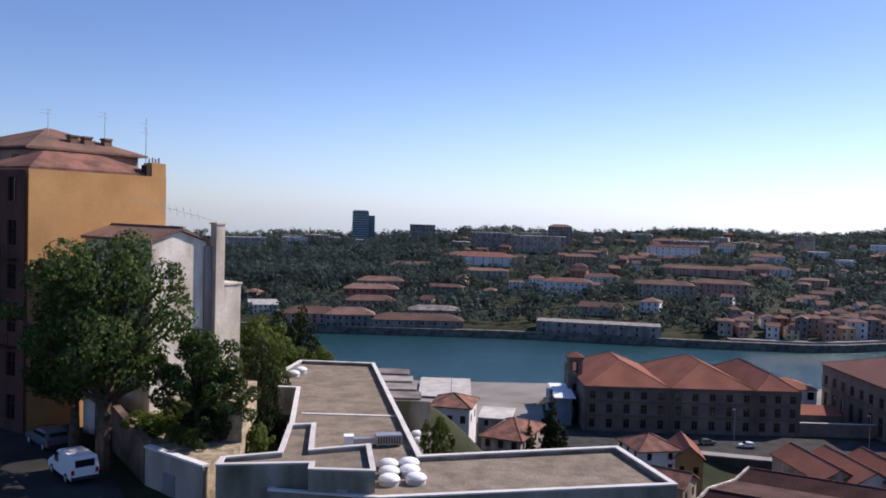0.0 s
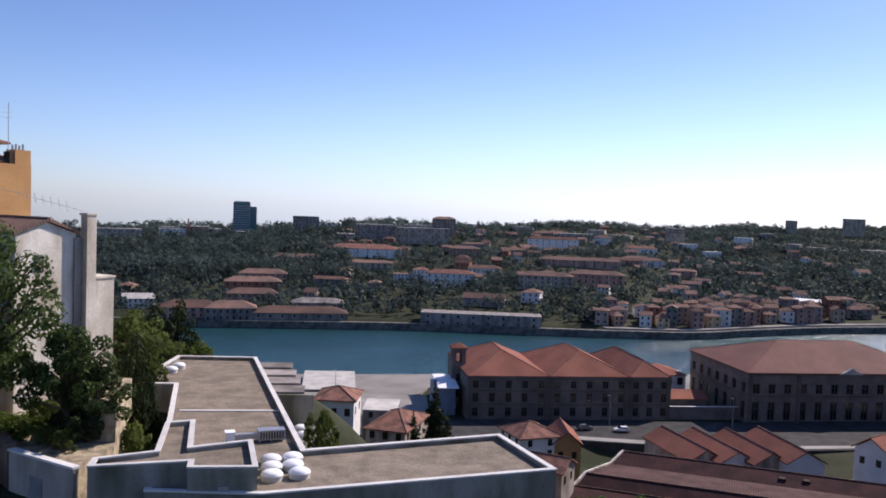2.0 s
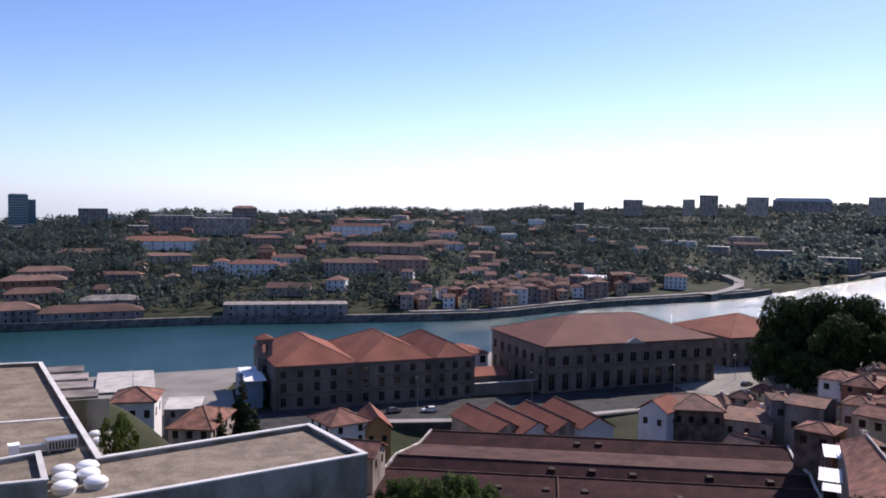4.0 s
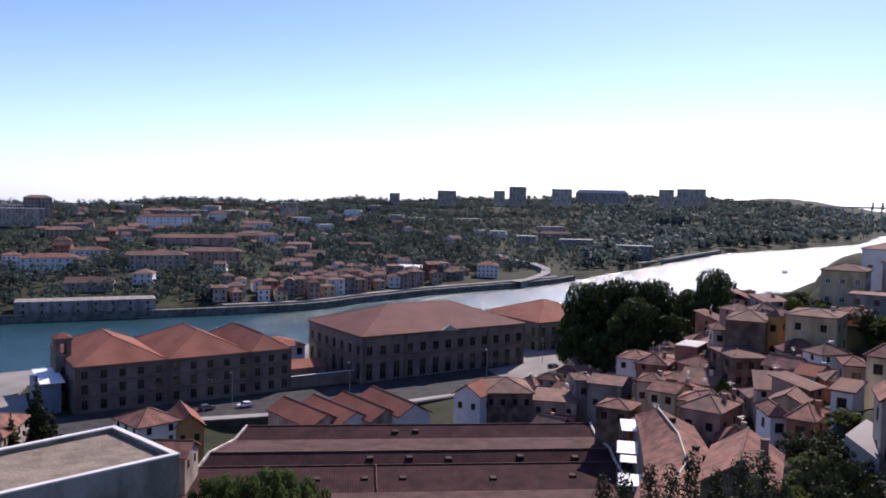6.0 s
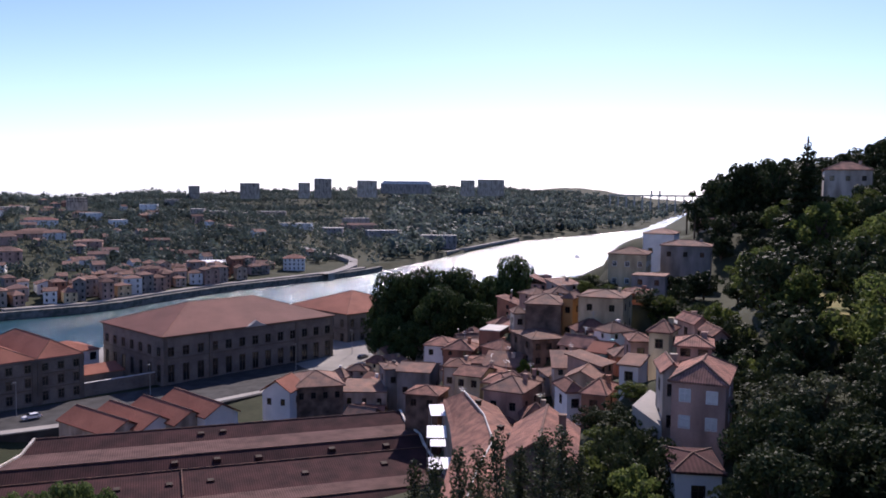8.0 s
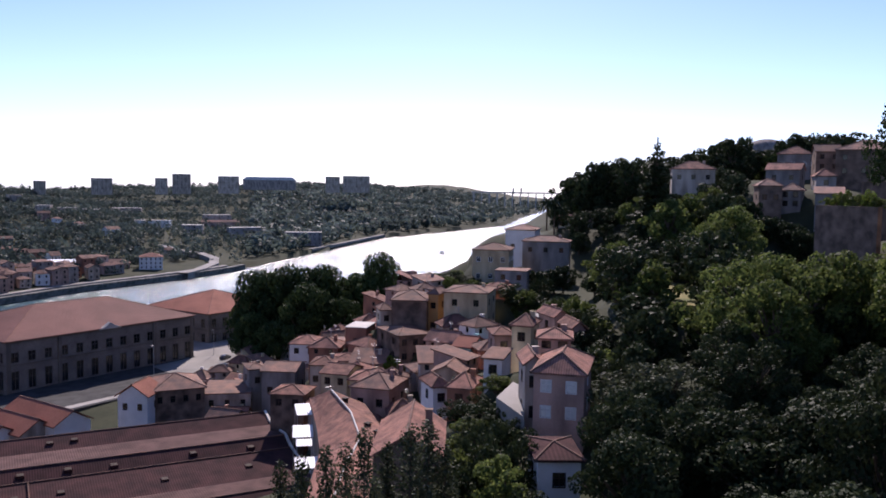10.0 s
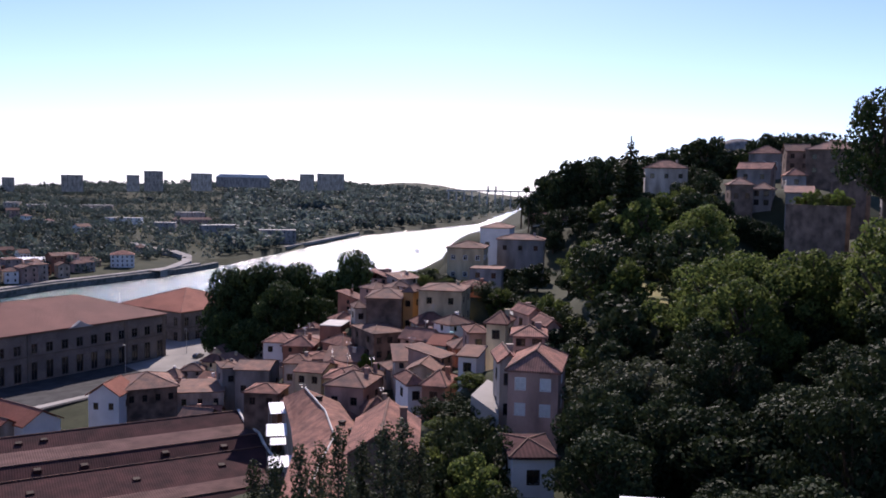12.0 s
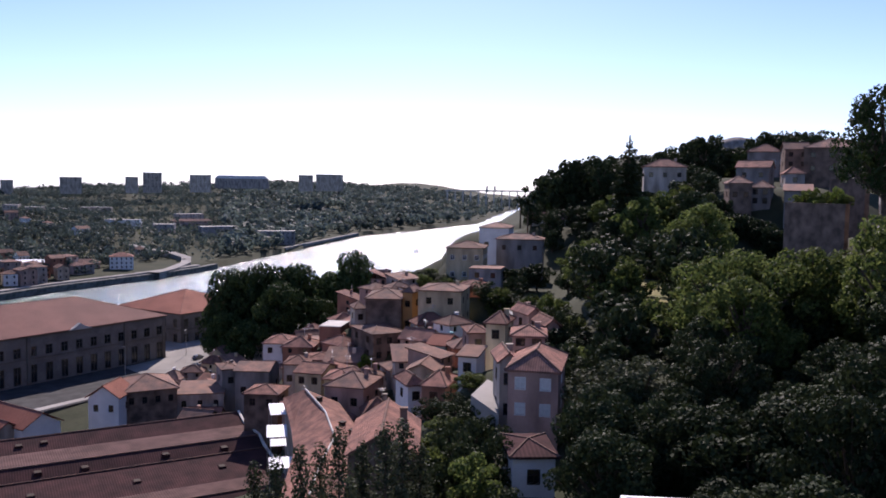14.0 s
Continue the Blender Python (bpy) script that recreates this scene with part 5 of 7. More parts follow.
house(883.3, 1157.4, 55.8, 19.4, 12.0, 18.2, -37, RENDER_, STONE, 'tall grey apartment tower on the ridge', 'flat', 2.6, cols=5, rows=5, side=0, group='far bank houses', below=8.0, far=True)
house(908.2, 1138.0, 56.5, 29.1, 12.0, 24.8, -39, RENDER_, STONE, 'tall grey apartment tower on the ridge', 'flat', 2.6, cols=5, rows=5, side=0, group='far bank houses', below=8.0, far=True)
house(965.6, 1089.8, 58.1, 34.0, 12.0, 20.8, -42, RENDER_, STONE, 'tall grey apartment tower on the ridge', 'flat', 2.6, cols=5, rows=5, side=0, group='far bank houses', below=8.0, far=True)
house(1087.6, 968.0, 61.8, 24.3, 12.0, 19.3, -48, RENDER_, STONE, 'tall grey apartment tower on the ridge', 'flat', 2.6, cols=5, rows=5, side=0, group='far bank houses', below=8.0, far=True)
house(1113.8, 937.8, 62.7, 45.6, 12.0, 20.0, -50, RENDER_, STONE, 'tall grey apartment tower on the ridge', 'flat', 2.6, cols=5, rows=5, side=0, group='far bank houses', below=8.0, far=True)
house(1014.6, 1044.3, 65.2, 87.4, 12.0, 8.4, -44, GREY, STONE, 'long low curved-roof hall on the ridge', 'hip', 5.0, cols=8, rows=1, side=0, group='far bank houses', below=8.0, far=True)
house(372.2, 499.7, 5.4, 15.3, 12.0, 8.6, -37, WHITE, TILE, 'white riverside house with arches', 'hip', 2.6, cols=5, rows=3, side=0, group='far bank houses', below=8.0, far=True)
house(325.3, 535.5, 6.4, 31.2, 12.0, 4.2, -31, RENDER_, SHEET, 'low shed with a white roof', 'shed', 1.5, cols=8, rows=1, side=0, group='far bank houses', below=8.0, far=True)
house(352.5, 521.3, 6.0, 29.2, 12.0, 3.4, -34, PINK, TILE_FAR, 'low riverside building with a red roof', 'hip', 2.6, cols=8, rows=1, side=0, group='far bank houses', below=8.0, far=True)
house(626.4, 596.6, 5.0, 36.8, 12.0, 13.3, -46, GREY, STONE, 'grey industrial hall by the river', 'flat', 1.0, cols=8, rows=3, side=0, group='far bank houses', below=8.0, far=True)
house(692.8, 797.6, 14.2, 49.2, 12.0, 5.5, -41, PINK, TILE_FAR, 'low red-roofed building on the slope', 'hip', 2.6, cols=8, rows=2, side=0, group='far bank houses', below=8.0, far=True)
house(659.7, 970.5, 23.5, 32.8, 12.0, 4.7, -34, WHITE, SHEET, 'white-roofed shed on the slope', 'shed', 1.0, cols=8, rows=2, side=0, group='far bank houses', below=8.0, far=True)

# ---- upper hillside ----
house(254.5, 82.0, 67.4, 12.3, 10.0, 4.2, -68, RENDER_, TILE, 'cream house with a terracotta roof on the hilltop', 'hip', 2.4, cols=3, rows=1, side=2, chimney=1, ridge='x', group='hillside houses', caps=True, style='dark', ww=1.0, wh=1.3, over=0.35, below=12.0)
house(289.0, 59.8, 71.9, 9.7, 9.0, 5.4, -86, GREY, TILE, 'pale house with a terracotta roof stepping up the hillside', 'hip', 2.6, cols=3, rows=1, side=2, chimney=0, ridge='x', group='hillside houses', caps=True, style='white', ww=1.0, wh=1.3, over=0.35, below=12.0)
house(268.8, 47.2, 71.4, 6.7, 9.0, 5.6, -72, SHADE_BROWN, TILE_OLD, 'faded pink house stepping up the hillside', 'gable', 2.2, cols=2, rows=2, side=1, chimney=1, ridge='x', group='hillside houses', caps=True, style='dark', ww=1.0, wh=1.3, over=0.35, below=12.0)
house(250.4, 34.0, 69.4, 13.6, 12.0, 7.1, -88, SHADE_BROWN, TILE_OLD, 'dark derelict house on the hilltop', 'hip', 2.7, cols=3, rows=2, side=2, chimney=0, ridge='x', group='hillside houses', caps=True, style='dark', ww=1.0, wh=1.3, over=0.35, below=12.0)
house(254.8, 55.3, 67.6, 9.1, 8.0, 3.8, -88, GREY, TILE, 'low house with a red roof on the hillside', 'gable', 2.0, cols=2, rows=1, side=1, chimney=0, ridge='x', group='hillside houses', caps=True, style='dark', ww=1.0, wh=1.3, over=0.35, below=12.0)
house(244.1, 43.2, 66.3, 4.9, 7.0, 3.2, -70, GREY, TILE, 'small red-roofed house on the hillside', 'hip', 2.0, cols=1, rows=1, side=1, chimney=0, ridge='x', group='hillside houses', caps=True, style='dark', ww=1.0, wh=1.3, over=0.35, below=12.0)
house(221.0, 46.1, 61.2, 4.6, 7.0, 4.4, -86, GREY, TILE_OLD, 'weathered house above the garden terraces', 'hip', 1.7, cols=2, rows=2, side=1, chimney=0, ridge='x', group='hillside houses', caps=True, style='dark', ww=1.0, wh=1.3, over=0.35, below=12.0)
house(216.5, 51.0, 61.9, 5.2, 8.0, 4.7, -67, SHADE_BROWN, TILE_OLD, 'dark weathered house above the garden terraces', 'hip', 1.7, cols=2, rows=1, side=1, chimney=1, ridge='x', group='hillside houses', caps=True, style='dark', ww=1.0, wh=1.3, over=0.35, below=12.0)
house(214.4, 36.6, 61.5, 6.0, 7.0, 3.4, -80, GREY, TILE_OLD, 'low shed above the stone terraces', 'shed', 1.6, cols=1, rows=1, side=0, chimney=0, ridge='x', group='hillside houses', caps=True, style='dark', ww=1.0, wh=1.3, over=0.35, below=12.0)


# ---- big warehouse below the viewpoint ----
def end_at(p):
    """Where the warehouse ends, metres along, at p metres across."""
    return -20.5 - 0.36 * (162.3 - p)


def strip_roof(parent, u1, p0, z0, p1, z1, mat, name="roof_slope"):
    """Roof slope between two eaves lines at p0 and p1 (metres across), from the slanting end to u1 (metres along)."""
    ua, ub = end_at(p0), end_at(p1)
    bm = bmesh.new()
    V = [bm.verts.new(k) for k in ((ub, p1, z1), (u1, p1, z1), (u1, p0, z0), (ua, p0, z0), (ub, p1, z1 - 0.25), (u1, p1, z1 - 0.25), (u1, p0, z0 - 0.25), (ua, p0, z0 - 0.25))]
    for q in ((0, 1, 2, 3), (7, 6, 5, 4), (0, 4, 5, 1), (1, 5, 6, 2), (2, 6, 7, 3), (3, 7, 4, 0)):
        bm.faces.new([V[i] for i in q])
    uv_planar(bm)
    return part(name, bm, mat, parent)


shed = empty("warehouse", pose(0, 0, 0, 0, 0, -27.7), "large old warehouse under long dark red roofs", "warehouse")
PROFILE = [(162.3, 20.0), (157.8, 18.6), (149.1, 18.9), (145.4, 17.5), (136.2, 16.0), (130.0, 16.2), (121.0, 13.2)]
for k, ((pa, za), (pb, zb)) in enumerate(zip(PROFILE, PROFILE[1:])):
    # Flat bands take the lit tile colour, slopes facing the viewpoint the dark one.
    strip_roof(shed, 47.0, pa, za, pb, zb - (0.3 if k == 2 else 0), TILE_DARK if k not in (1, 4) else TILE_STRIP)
for pk, zk in ((162.3, 20.0), (149.1, 18.9), (145.4, 17.55), (130.0, 16.2)):
    bm = bmesh.new()
    tube(bm, (end_at(pk) - 0.1, pk, zk + 0.05), (47.1, pk, zk + 0.05), 0.14, 0.14, 6)
    part("ridge_cap", bm, TILE_OLD, shed)
bm = bmesh.new()
prism(bm, [(end_at(121.3) + 0.3, 121.3), (46.8, 121.3), (46.8, 162.0), (end_at(162.0) + 0.3, 162.0)], 4.0, 13.2)
uv_planar(bm)
part("wall", bm, RENDER_, shed)
for u in (None, 46.9):
    bm = bmesh.new()
    lo = [bm.verts.new((u or end_at(p), p, 12.9)) for p, z in PROFILE]
    hi = [bm.verts.new((u or end_at(p), p, z + 0.3)) for p, z in PROFILE]
    for i in range(len(lo) - 1):
        bm.faces.new((lo[i], lo[i + 1], hi[i + 1], hi[i]))
    r = bmesh.ops.extrude_face_region(bm, geom=list(bm.faces))
    bmesh.ops.translate(bm, vec=(0.4, 0, 0), verts=[g for g in r["geom"] if isinstance(g, bmesh.types.BMVert)])
    part("gable_wall", bm, STUCCO, shed, "pale plastered gable edge")
bm = bmesh.new()
tube(bm, (4.0, 136.4, 16.3), (4.0, 145.2, 17.75), 0.12, 0.12, 6)
part("ridge_cap", bm, TILE_OLD, shed)
for u, pk in ((-6, 141), (2, 141), (8.5, 141), (24, 140.5), (38, 141), (3, 147.4), (10, 147.4), (17, 147), (30, 147.4), (8, 160.2), (12, 160.4), (40, 147)):
    za = np.interp(-pk, [-p for p, z in PROFILE], [z for p, z in PROFILE])
    bm = bmesh.new()
    box(bm, u - 0.6, pk - 0.75, za - 0.4, u + 0.6, pk + 0.75, za + 0.14)
    box(bm, u - 0.5, pk - 0.65, za + 0.14, u + 0.5, pk + 0.65, za + 0.17, 1)
    part("skylight", bm, [TILE_DARK, DARK], shed)

# ---- row of houses with one curved roof along the lane ----
curve = empty("row_house", pose(0, 0, 0), "curved row of houses under one red tiled roof", "house")
CURVE = [((106.6, 100.0, 28), (104.3, 92.9, 31), (106.7, 87.6, 29)), ((93.7, 86.3, 28), (95.5, 81.1, 31), (98.3, 77.7, 29)),
         ((85.7, 78.4, 28), (86.5, 71.8, 31), (90.0, 67.6, 29)), ((75.2, 70.5, 28), (75.0, 64.9, 31), (78.3, 59.8, 28.6)), ((68.3, 65.2, 28), (68.2, 60.2, 31), (70.4, 54.5, 28.4))]
for a, b in zip(CURVE, CURVE[1:]):
    for i in (0, 1):
        bm = bmesh.new()
        q = [a[i], b[i], b[i + 1], a[i + 1]]
        top = [bm.verts.new((x, y, z + 0.2)) for x, y, z in q]
        low = [bm.verts.new((x, y, z)) for x, y, z in q]
        f = bm.faces.new(top)
        bm.faces.new(low[::-1])
        for k in range(4):
            bm.faces.new((low[k], low[(k + 1) % 4], top[(k + 1) % 4], top[k]))
        bmesh.ops.recalc_face_normals(bm, faces=bm.faces)
        uv_planar(bm)
        part("roof_slope", bm, TILE, curve)
    for i in (0, 2):
        bm = bmesh.new()
        q = [a[i], b[i]]
        m = (Vector(a[1]) + Vector(b[1])) / 2
        V = []
        for z in (12.0, None):
            for x, y, e_ in (q if z else q[::-1]):
                p = Vector((x, y, 0)).lerp(Vector((m.x, m.y, 0)), 0.06)
                V.append(bm.verts.new((p.x, p.y, z or e_ + 0.1)))
        bm.faces.new(V)
        r = bmesh.ops.extrude_face_region(bm, geom=list(bm.faces))
        d = (m - Vector(a[i])).normalized() * 0.3
        bmesh.ops.translate(bm, vec=(d.x, d.y, 0), verts=[g for g in r["geom"] if isinstance(g, bmesh.types.BMVert)])
        part("wall", bm, RENDER_, curve)
    bm = bmesh.new()
    tube(bm, (*a[1][:2], a[1][2] + 0.22), (*b[1][:2], b[1][2] + 0.22), 0.15, 0.15, 6)
    part("ridge_cap", bm, STONE, curve)
for x, y, z in ((93.5, 76.2, 29.9), (91.0, 72.4, 30.0), (101, 87, 30.4)):
    bm = bmesh.new()
    box(bm, x - 0.35, y - 0.35, z - 0.6, x + 0.35, y + 0.35, z + 0.9)
    box(bm, x - 0.45, y - 0.45, z + 0.9, x + 0.45, y + 0.45, z + 1.05)
    part("chimney", bm, DARK, curve)
for k, (x, y, z, w, d, turn) in enumerate(((105.2, 100.1, 26.5, 2.6, 6.0, -42), (96.6, 92.0, 26.1, 3.2, 5.5, -46), (92.8, 88.1, 25.9, 2.4, 3.0, -46), (86.1, 81.2, 25.9, 3.4, 4.2, -44))):
    e = empty("awning", pose(x, y, z, 4, 0, turn), "sunlit white sheet canopy over the narrow lane", "awning", "canopies over the lane")
    bm = bmesh.new()
    n = 12
    rows_ = [[bm.verts.new((-w / 2 + w * i / n, sy * d / 2, 0.05 * (i % 2))) for i in range(n + 1)] for sy in (-1, 1)]
    for i in range(n):
        bm.faces.new((rows_[0][i], rows_[0][i + 1], rows_[1][i + 1], rows_[1][i]))
    r = bmesh.ops.extrude_face_region(bm, geom=list(bm.faces))
    bmesh.ops.translate(bm, vec=(0, 0, 0.05), verts=[q for q in r["geom"] if isinstance(q, bmesh.types.BMVert)])
    part("sheet", bm, SHEET, e)
    for sx in (-1, 1):
        for sy in (-1, 1):
            bm = bmesh.new()
            tube(bm, (sx * w * 0.46, sy * d * 0.46, -7), (sx * w * 0.46, sy * d * 0.46, 0), 0.05, 0.05, 6)
            part("post", bm, METAL, e)

# ---- far landmarks ----
tower = empty("glass_tower", pose(-107.5, 1105, 30, 0, 0, 6), "tall blue-green glass office tower on the skyline", "tower")
bm = bmesh.new()
box(bm, -10.5, -9, -12, 10.5, 9, 35)
part("body", bm, TOWER_GLASS, tower)
bm = bmesh.new()
box(bm, 10.6, -5, -12, 18.6, 9, 29.5)
part("body", bm, TOWER_GLASS, tower)
for k in range(11):
    bm = bmesh.new()
    box(bm, -10.7, -9.2, 3 * k, 10.7, -9.0, 3 * k + 0.5)
    part("floor_band", bm, METAL, tower)
bm = bmesh.new()
box(bm, -9, -7, 35, 9, 7, 36)
part("plant_room", bm, METAL, tower)
stack = empty("smoke_stack", pose(-162.6, 1037, 25), "thin brick smoke stack on the skyline", "chimney")
bm = bmesh.new()
tube(bm, (0, 0, -10), (0, 0, 18), 1.3, 0.8, 10)
part("shaft", bm, RUST, stack)

bridge = empty("arch_bridge", pose(2113, 1135, 0, 0, 0, -62), "long pale concrete arch bridge in the hazy distance", "bridge")
bm = bmesh.new()
box(bm, -170, -8, 52.5, 170, 8, 56.5)
part("deck", bm, STONE, bridge)
for k in range(15):
    bm = bmesh.new()
    x = -164 + k * 22
    box(bm, x - 1.6, -6, 0, x + 1.6, 6, 52.5)
    part("pier", bm, STONE, bridge)
for x in (-52, -30):
    bm = bmesh.new()
    box(bm, x - 2.5, -4, 50, x + 2.5, 4, 68)
    part("pylon", bm, STONE, bridge)

for k in range(26):
    x0, x1 = -120 + k * 22, -120 + (k + 1) * 22
    y0, y1 = float(np.interp(x0, FAR_X, FAR_Y)), float(np.interp(x1, FAR_X, FAR_Y))
    boundary_wall(x0, y0 - 3.5, x1, y1 - 3.5, -3, 3.6, 3.6, 4.0, QUAY_STONE, "dark stone embankment wall along the far shore", "embankment_wall")

for x0, y0, x1, y1, z in ((150, 430.5, 365, 466, 4.0), (365, 466, 430, 484, 4.2), (600, 556, 850, 664, 4.0)):
    n = 10
    out = [(x0 + (x1 - x0) * i / n, float(np.interp(x0 + (x1 - x0) * i / n, FAR_X, FAR_Y)) + 0.8) for i in range(n + 1)]
    slab("promenade", out + [(x, y + 5.5) for x, y in out[::-1]], z + 0.6, PAVING, "pale riverside road on the far shore", "road", 3)
bm = bmesh.new()
LINE = [(374, 468, 4.8), (398, 480, 5.0), (424, 495, 6.5), (440, 513, 8.5), (447, 538, 10.5), (444, 565, 12.0), (452, 592, 14.0)]
ring = []
for k, (x, y, z) in enumerate(LINE):
    p, q = LINE[max(k - 1, 0)], LINE[min(k + 1, len(LINE) - 1)]
    t_ = Vector((q[0] - p[0], q[1] - p[1])).normalized()
    z = max(z, float(ground_height(x, y)) + 0.6)
    ring.append([bm.verts.new((x + sd * 3.6 * t_.y, y - sd * 3.6 * t_.x, h)) for sd, h in ((-1, z - 9), (-1, z), (1, z), (1, z - 9))])
for a, b in zip(ring, ring[1:]):
    for i in range(3):
        bm.faces.new((a[i], b[i], b[i + 1], a[i + 1]))
tagged(mesh_object("ramp_road", bm, PAVING), "pale road curling up from the far shore", "road", kind="structure")

# ---- rows of narrow houses by the far shore ----
rng = random.Random(11)
WALLS = [RENDER_, WHITE, PINK, GREY, CREAM, RUST, GREY, PINK, RENDER_]
for row, (x0, x1, s) in enumerate(((150, 330, 14), (150, 345, 27), (165, 350, 42), (200, 340, 60), (225, 300, 82))):
    x = x0 + rng.uniform(0, 6)
    while x < x1:
        w = rng.uniform(5.0, 9.5)
        y = float(np.interp(x, FAR_X, FAR_Y)) + s + rng.uniform(-3, 3)
        if rng.random() < 0.86 and not any(math.hypot(x - a, y - b) < r * 0.9 + 3 for a, b, r in HOUSE_SPOTS):
            h = rng.uniform(5.0, 10.5) if row < 3 else rng.uniform(4, 7.5)
            house(x, y, float(ground_height(x, y - 4)), w, rng.uniform(7, 11), h, rng.uniform(-14, 6) - 8, rng.choice(WALLS), rng.choice([TILE_FAR, TILE_OLD, TILE_FAR]),
                  "narrow old riverside house with a tiled roof", rng.choice(["hip", "gable"]), rng.uniform(1.2, 2.4), cols=2, rows=2 if h < 8 else 3, side=0,
                  style="dark", ridge=rng.choice("xy"), group="far shore houses", below=8, far=True)
        x += w + rng.choice([0.3, 0.3, 2.0, 5.0])
made = 0
while made < 105:
    x, s = rng.uniform(-260, 520), rng.uniform(60, 640) ** 1.0
    y = float(np.interp(x, FAR_X, FAR_Y)) + s
    a = math.degrees(math.atan2(x, y))
    if a < -2 and 160 < s or (a > 33 and rng.random() < 0.7) or any(math.hypot(x - p, y - q) < r + 9 for p, q, r in HOUSE_SPOTS):
        continue
    w = rng.uniform(6, 14) if rng.random() < 0.75 else rng.uniform(15, 28)
    h = rng.uniform(3.6, 7.5)
    house(x, y, float(ground_height(x, y)), w, rng.uniform(8, 13), h, rng.uniform(-25, 12) - a * 0.5, rng.choice([RENDER_, WHITE, PINK, GREY, GREY, RUST]), rng.choice([TILE_FAR, TILE_OLD, TILE_FAR]),
          "tile-roofed house on the far hillside", rng.choice(["hip", "gable"]), rng.uniform(1.6, 3.0), cols=3, rows=2, side=0, style="dark", group="far hillside houses", below=8, far=True)
    made += 1
for k in range(34):
    a = radians(-13 + 58 * (k + rng.uniform(0.1, 0.9)) / 34)
    d = rng.uniform(900, 1250)
    x, y = d * math.sin(a), d * math.cos(a)
    if any(math.hypot(x - p, y - q) < r + 8 for p, q, r in HOUSE_SPOTS):
        continue
    house(x, y, float(ground_height(x, y)) + 1, rng.uniform(14, 40), 12, rng.uniform(5, 10.5), -math.degrees(a) + rng.uniform(-20, 20), rng.choice([RENDER_, WHITE, GREY]), STONE,
          "pale flat-roofed block on the far ridge", "flat", 1, cols=4, rows=2, side=0, style="dark", group="far ridge blocks", below=10, far=True)


# ---- small houses filling the old town ----
made, tries = 0, 0
while made < 70 and tries < 9000:
    tries += 1
    a, d = rng.uniform(38, 60), rng.uniform(135, 262)
    x, y = d * math.sin(radians(a)), d * math.cos(radians(a))
    u, p = 0.885 * x - 0.465 * y, 0.465 * x + 0.885 * y
    w, dd = rng.uniform(4, 7), rng.uniform(5, 7)
    if y > 192 or (-24 < u < 52 and p < 168) or (a > 56 and d > 205) or any(math.hypot(x - q, y - r) < c * 0.8 + 2.6 for q, r, c in HOUSE_SPOTS):
        continue
    g0 = float(ground_height(x, y))
    h = rng.uniform(2.6, 4.2)
    e = house(x, y, g0, w, dd, h, -a + rng.choice([-30, -12, 5, 18, 40, 60]), rng.choice([RENDER_, PINK, GREY, CREAM, WHITE, RUST, RENDER_]), rng.choice([TILE, TILE_OLD, TILE, TILE_OLD]),
              rng.choice(["small old-town house with a weathered tile roof", "crowded old-town house with patched clay tiles", "low old-town house with stained plaster walls"]),
              rng.choice(["hip", "gable", "hip", "shed"]), rng.uniform(1.2, 2.2), cols=2, rows=2, side=1, style="dark", ww=0.85, wh=1.2, ridge=rng.choice("xy"),
              group="old town houses", below=6, chimney=rng.choice([0, 1, 1]), caps=True, far=True)
    if rng.random() < 0.4:
        bm = bmesh.new()
        tube(bm, (0.8, 0.5, h), (0.8, 0.5, h + 4.0), 0.05, 0.04, 5)
        box(bm, 0.2, 0.47, h + 3.6, 1.5, 0.53, h + 3.66)
        box(bm, 0.4, 0.47, h + 3.2, 1.3, 0.53, h + 3.26)
        part("antenna", bm, METAL, e)
    made += 1


# ---- far woods ----
def far_woods(seed, count, pick, mat, label, size=1.3, per=46):
    g = np.random.default_rng(seed)
    blobs = []
    spots = np.array(HOUSE_SPOTS)
    while len(blobs) < count:
        r = pick(g)
        if r is None:
            continue
        x, y, h = r
        if (np.hypot(spots[:, 0] - x, spots[:, 1] - y) < spots[:, 2] * 0.85 + h * 0.28).any():
            continue
        # keep the view of house fronts open
        back = np.hypot(spots[:, 0] - x * (1 + 14 / math.hypot(x, y)), spots[:, 1] - y * (1 + 14 / math.hypot(x, y))) < spots[:, 2] * 0.8 + 1
        if back.any() and h > 6.5 and g.random() < 0.75:
            continue
        blobs.append((x, y, float(ground_height(x, y)), h))
    quads = []
    for x, y, z, h in blobs:
        r = h * g.uniform(0.34, 0.52)
        sub = [(x, y, z + h * 0.55, r, r, h * 0.45)]
        for k in range(3):
            a = g.uniform(0, 6.28)
            sub.append((x + r * 0.7 * math.cos(a), y + r * 0.7 * math.sin(a), z + h * g.uniform(0.35, 0.7), r * 0.6, r * 0.6, h * 0.28))
        quads.append(leaf_cloud(g, sub, per, size * (0.5 + h / 24), 0.12))
    return tagged(new("woods", quads_mesh("woods", np.concatenate(quads), mat)), label, "trees", kind="stuff")


def slope_pick(a0, a1, s0, s1, h0, h1):
    def pick(g):
        a, s = math.radians(g.uniform(a0, a1)), g.uniform(s0, s1)
        d = 400.0
        for _ in range(12):
            d = (np.interp(d * math.sin(a), FAR_X, FAR_Y) + s) / math.cos(a) if math.cos(a) > 0.3 else 900
        x, y = d * math.sin(a), d * math.cos(a)
        return (x, y, g.uniform(h0, h1)) if d < 3500 else None
    return pick


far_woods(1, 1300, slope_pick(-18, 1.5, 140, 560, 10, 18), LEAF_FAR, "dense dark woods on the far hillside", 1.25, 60)
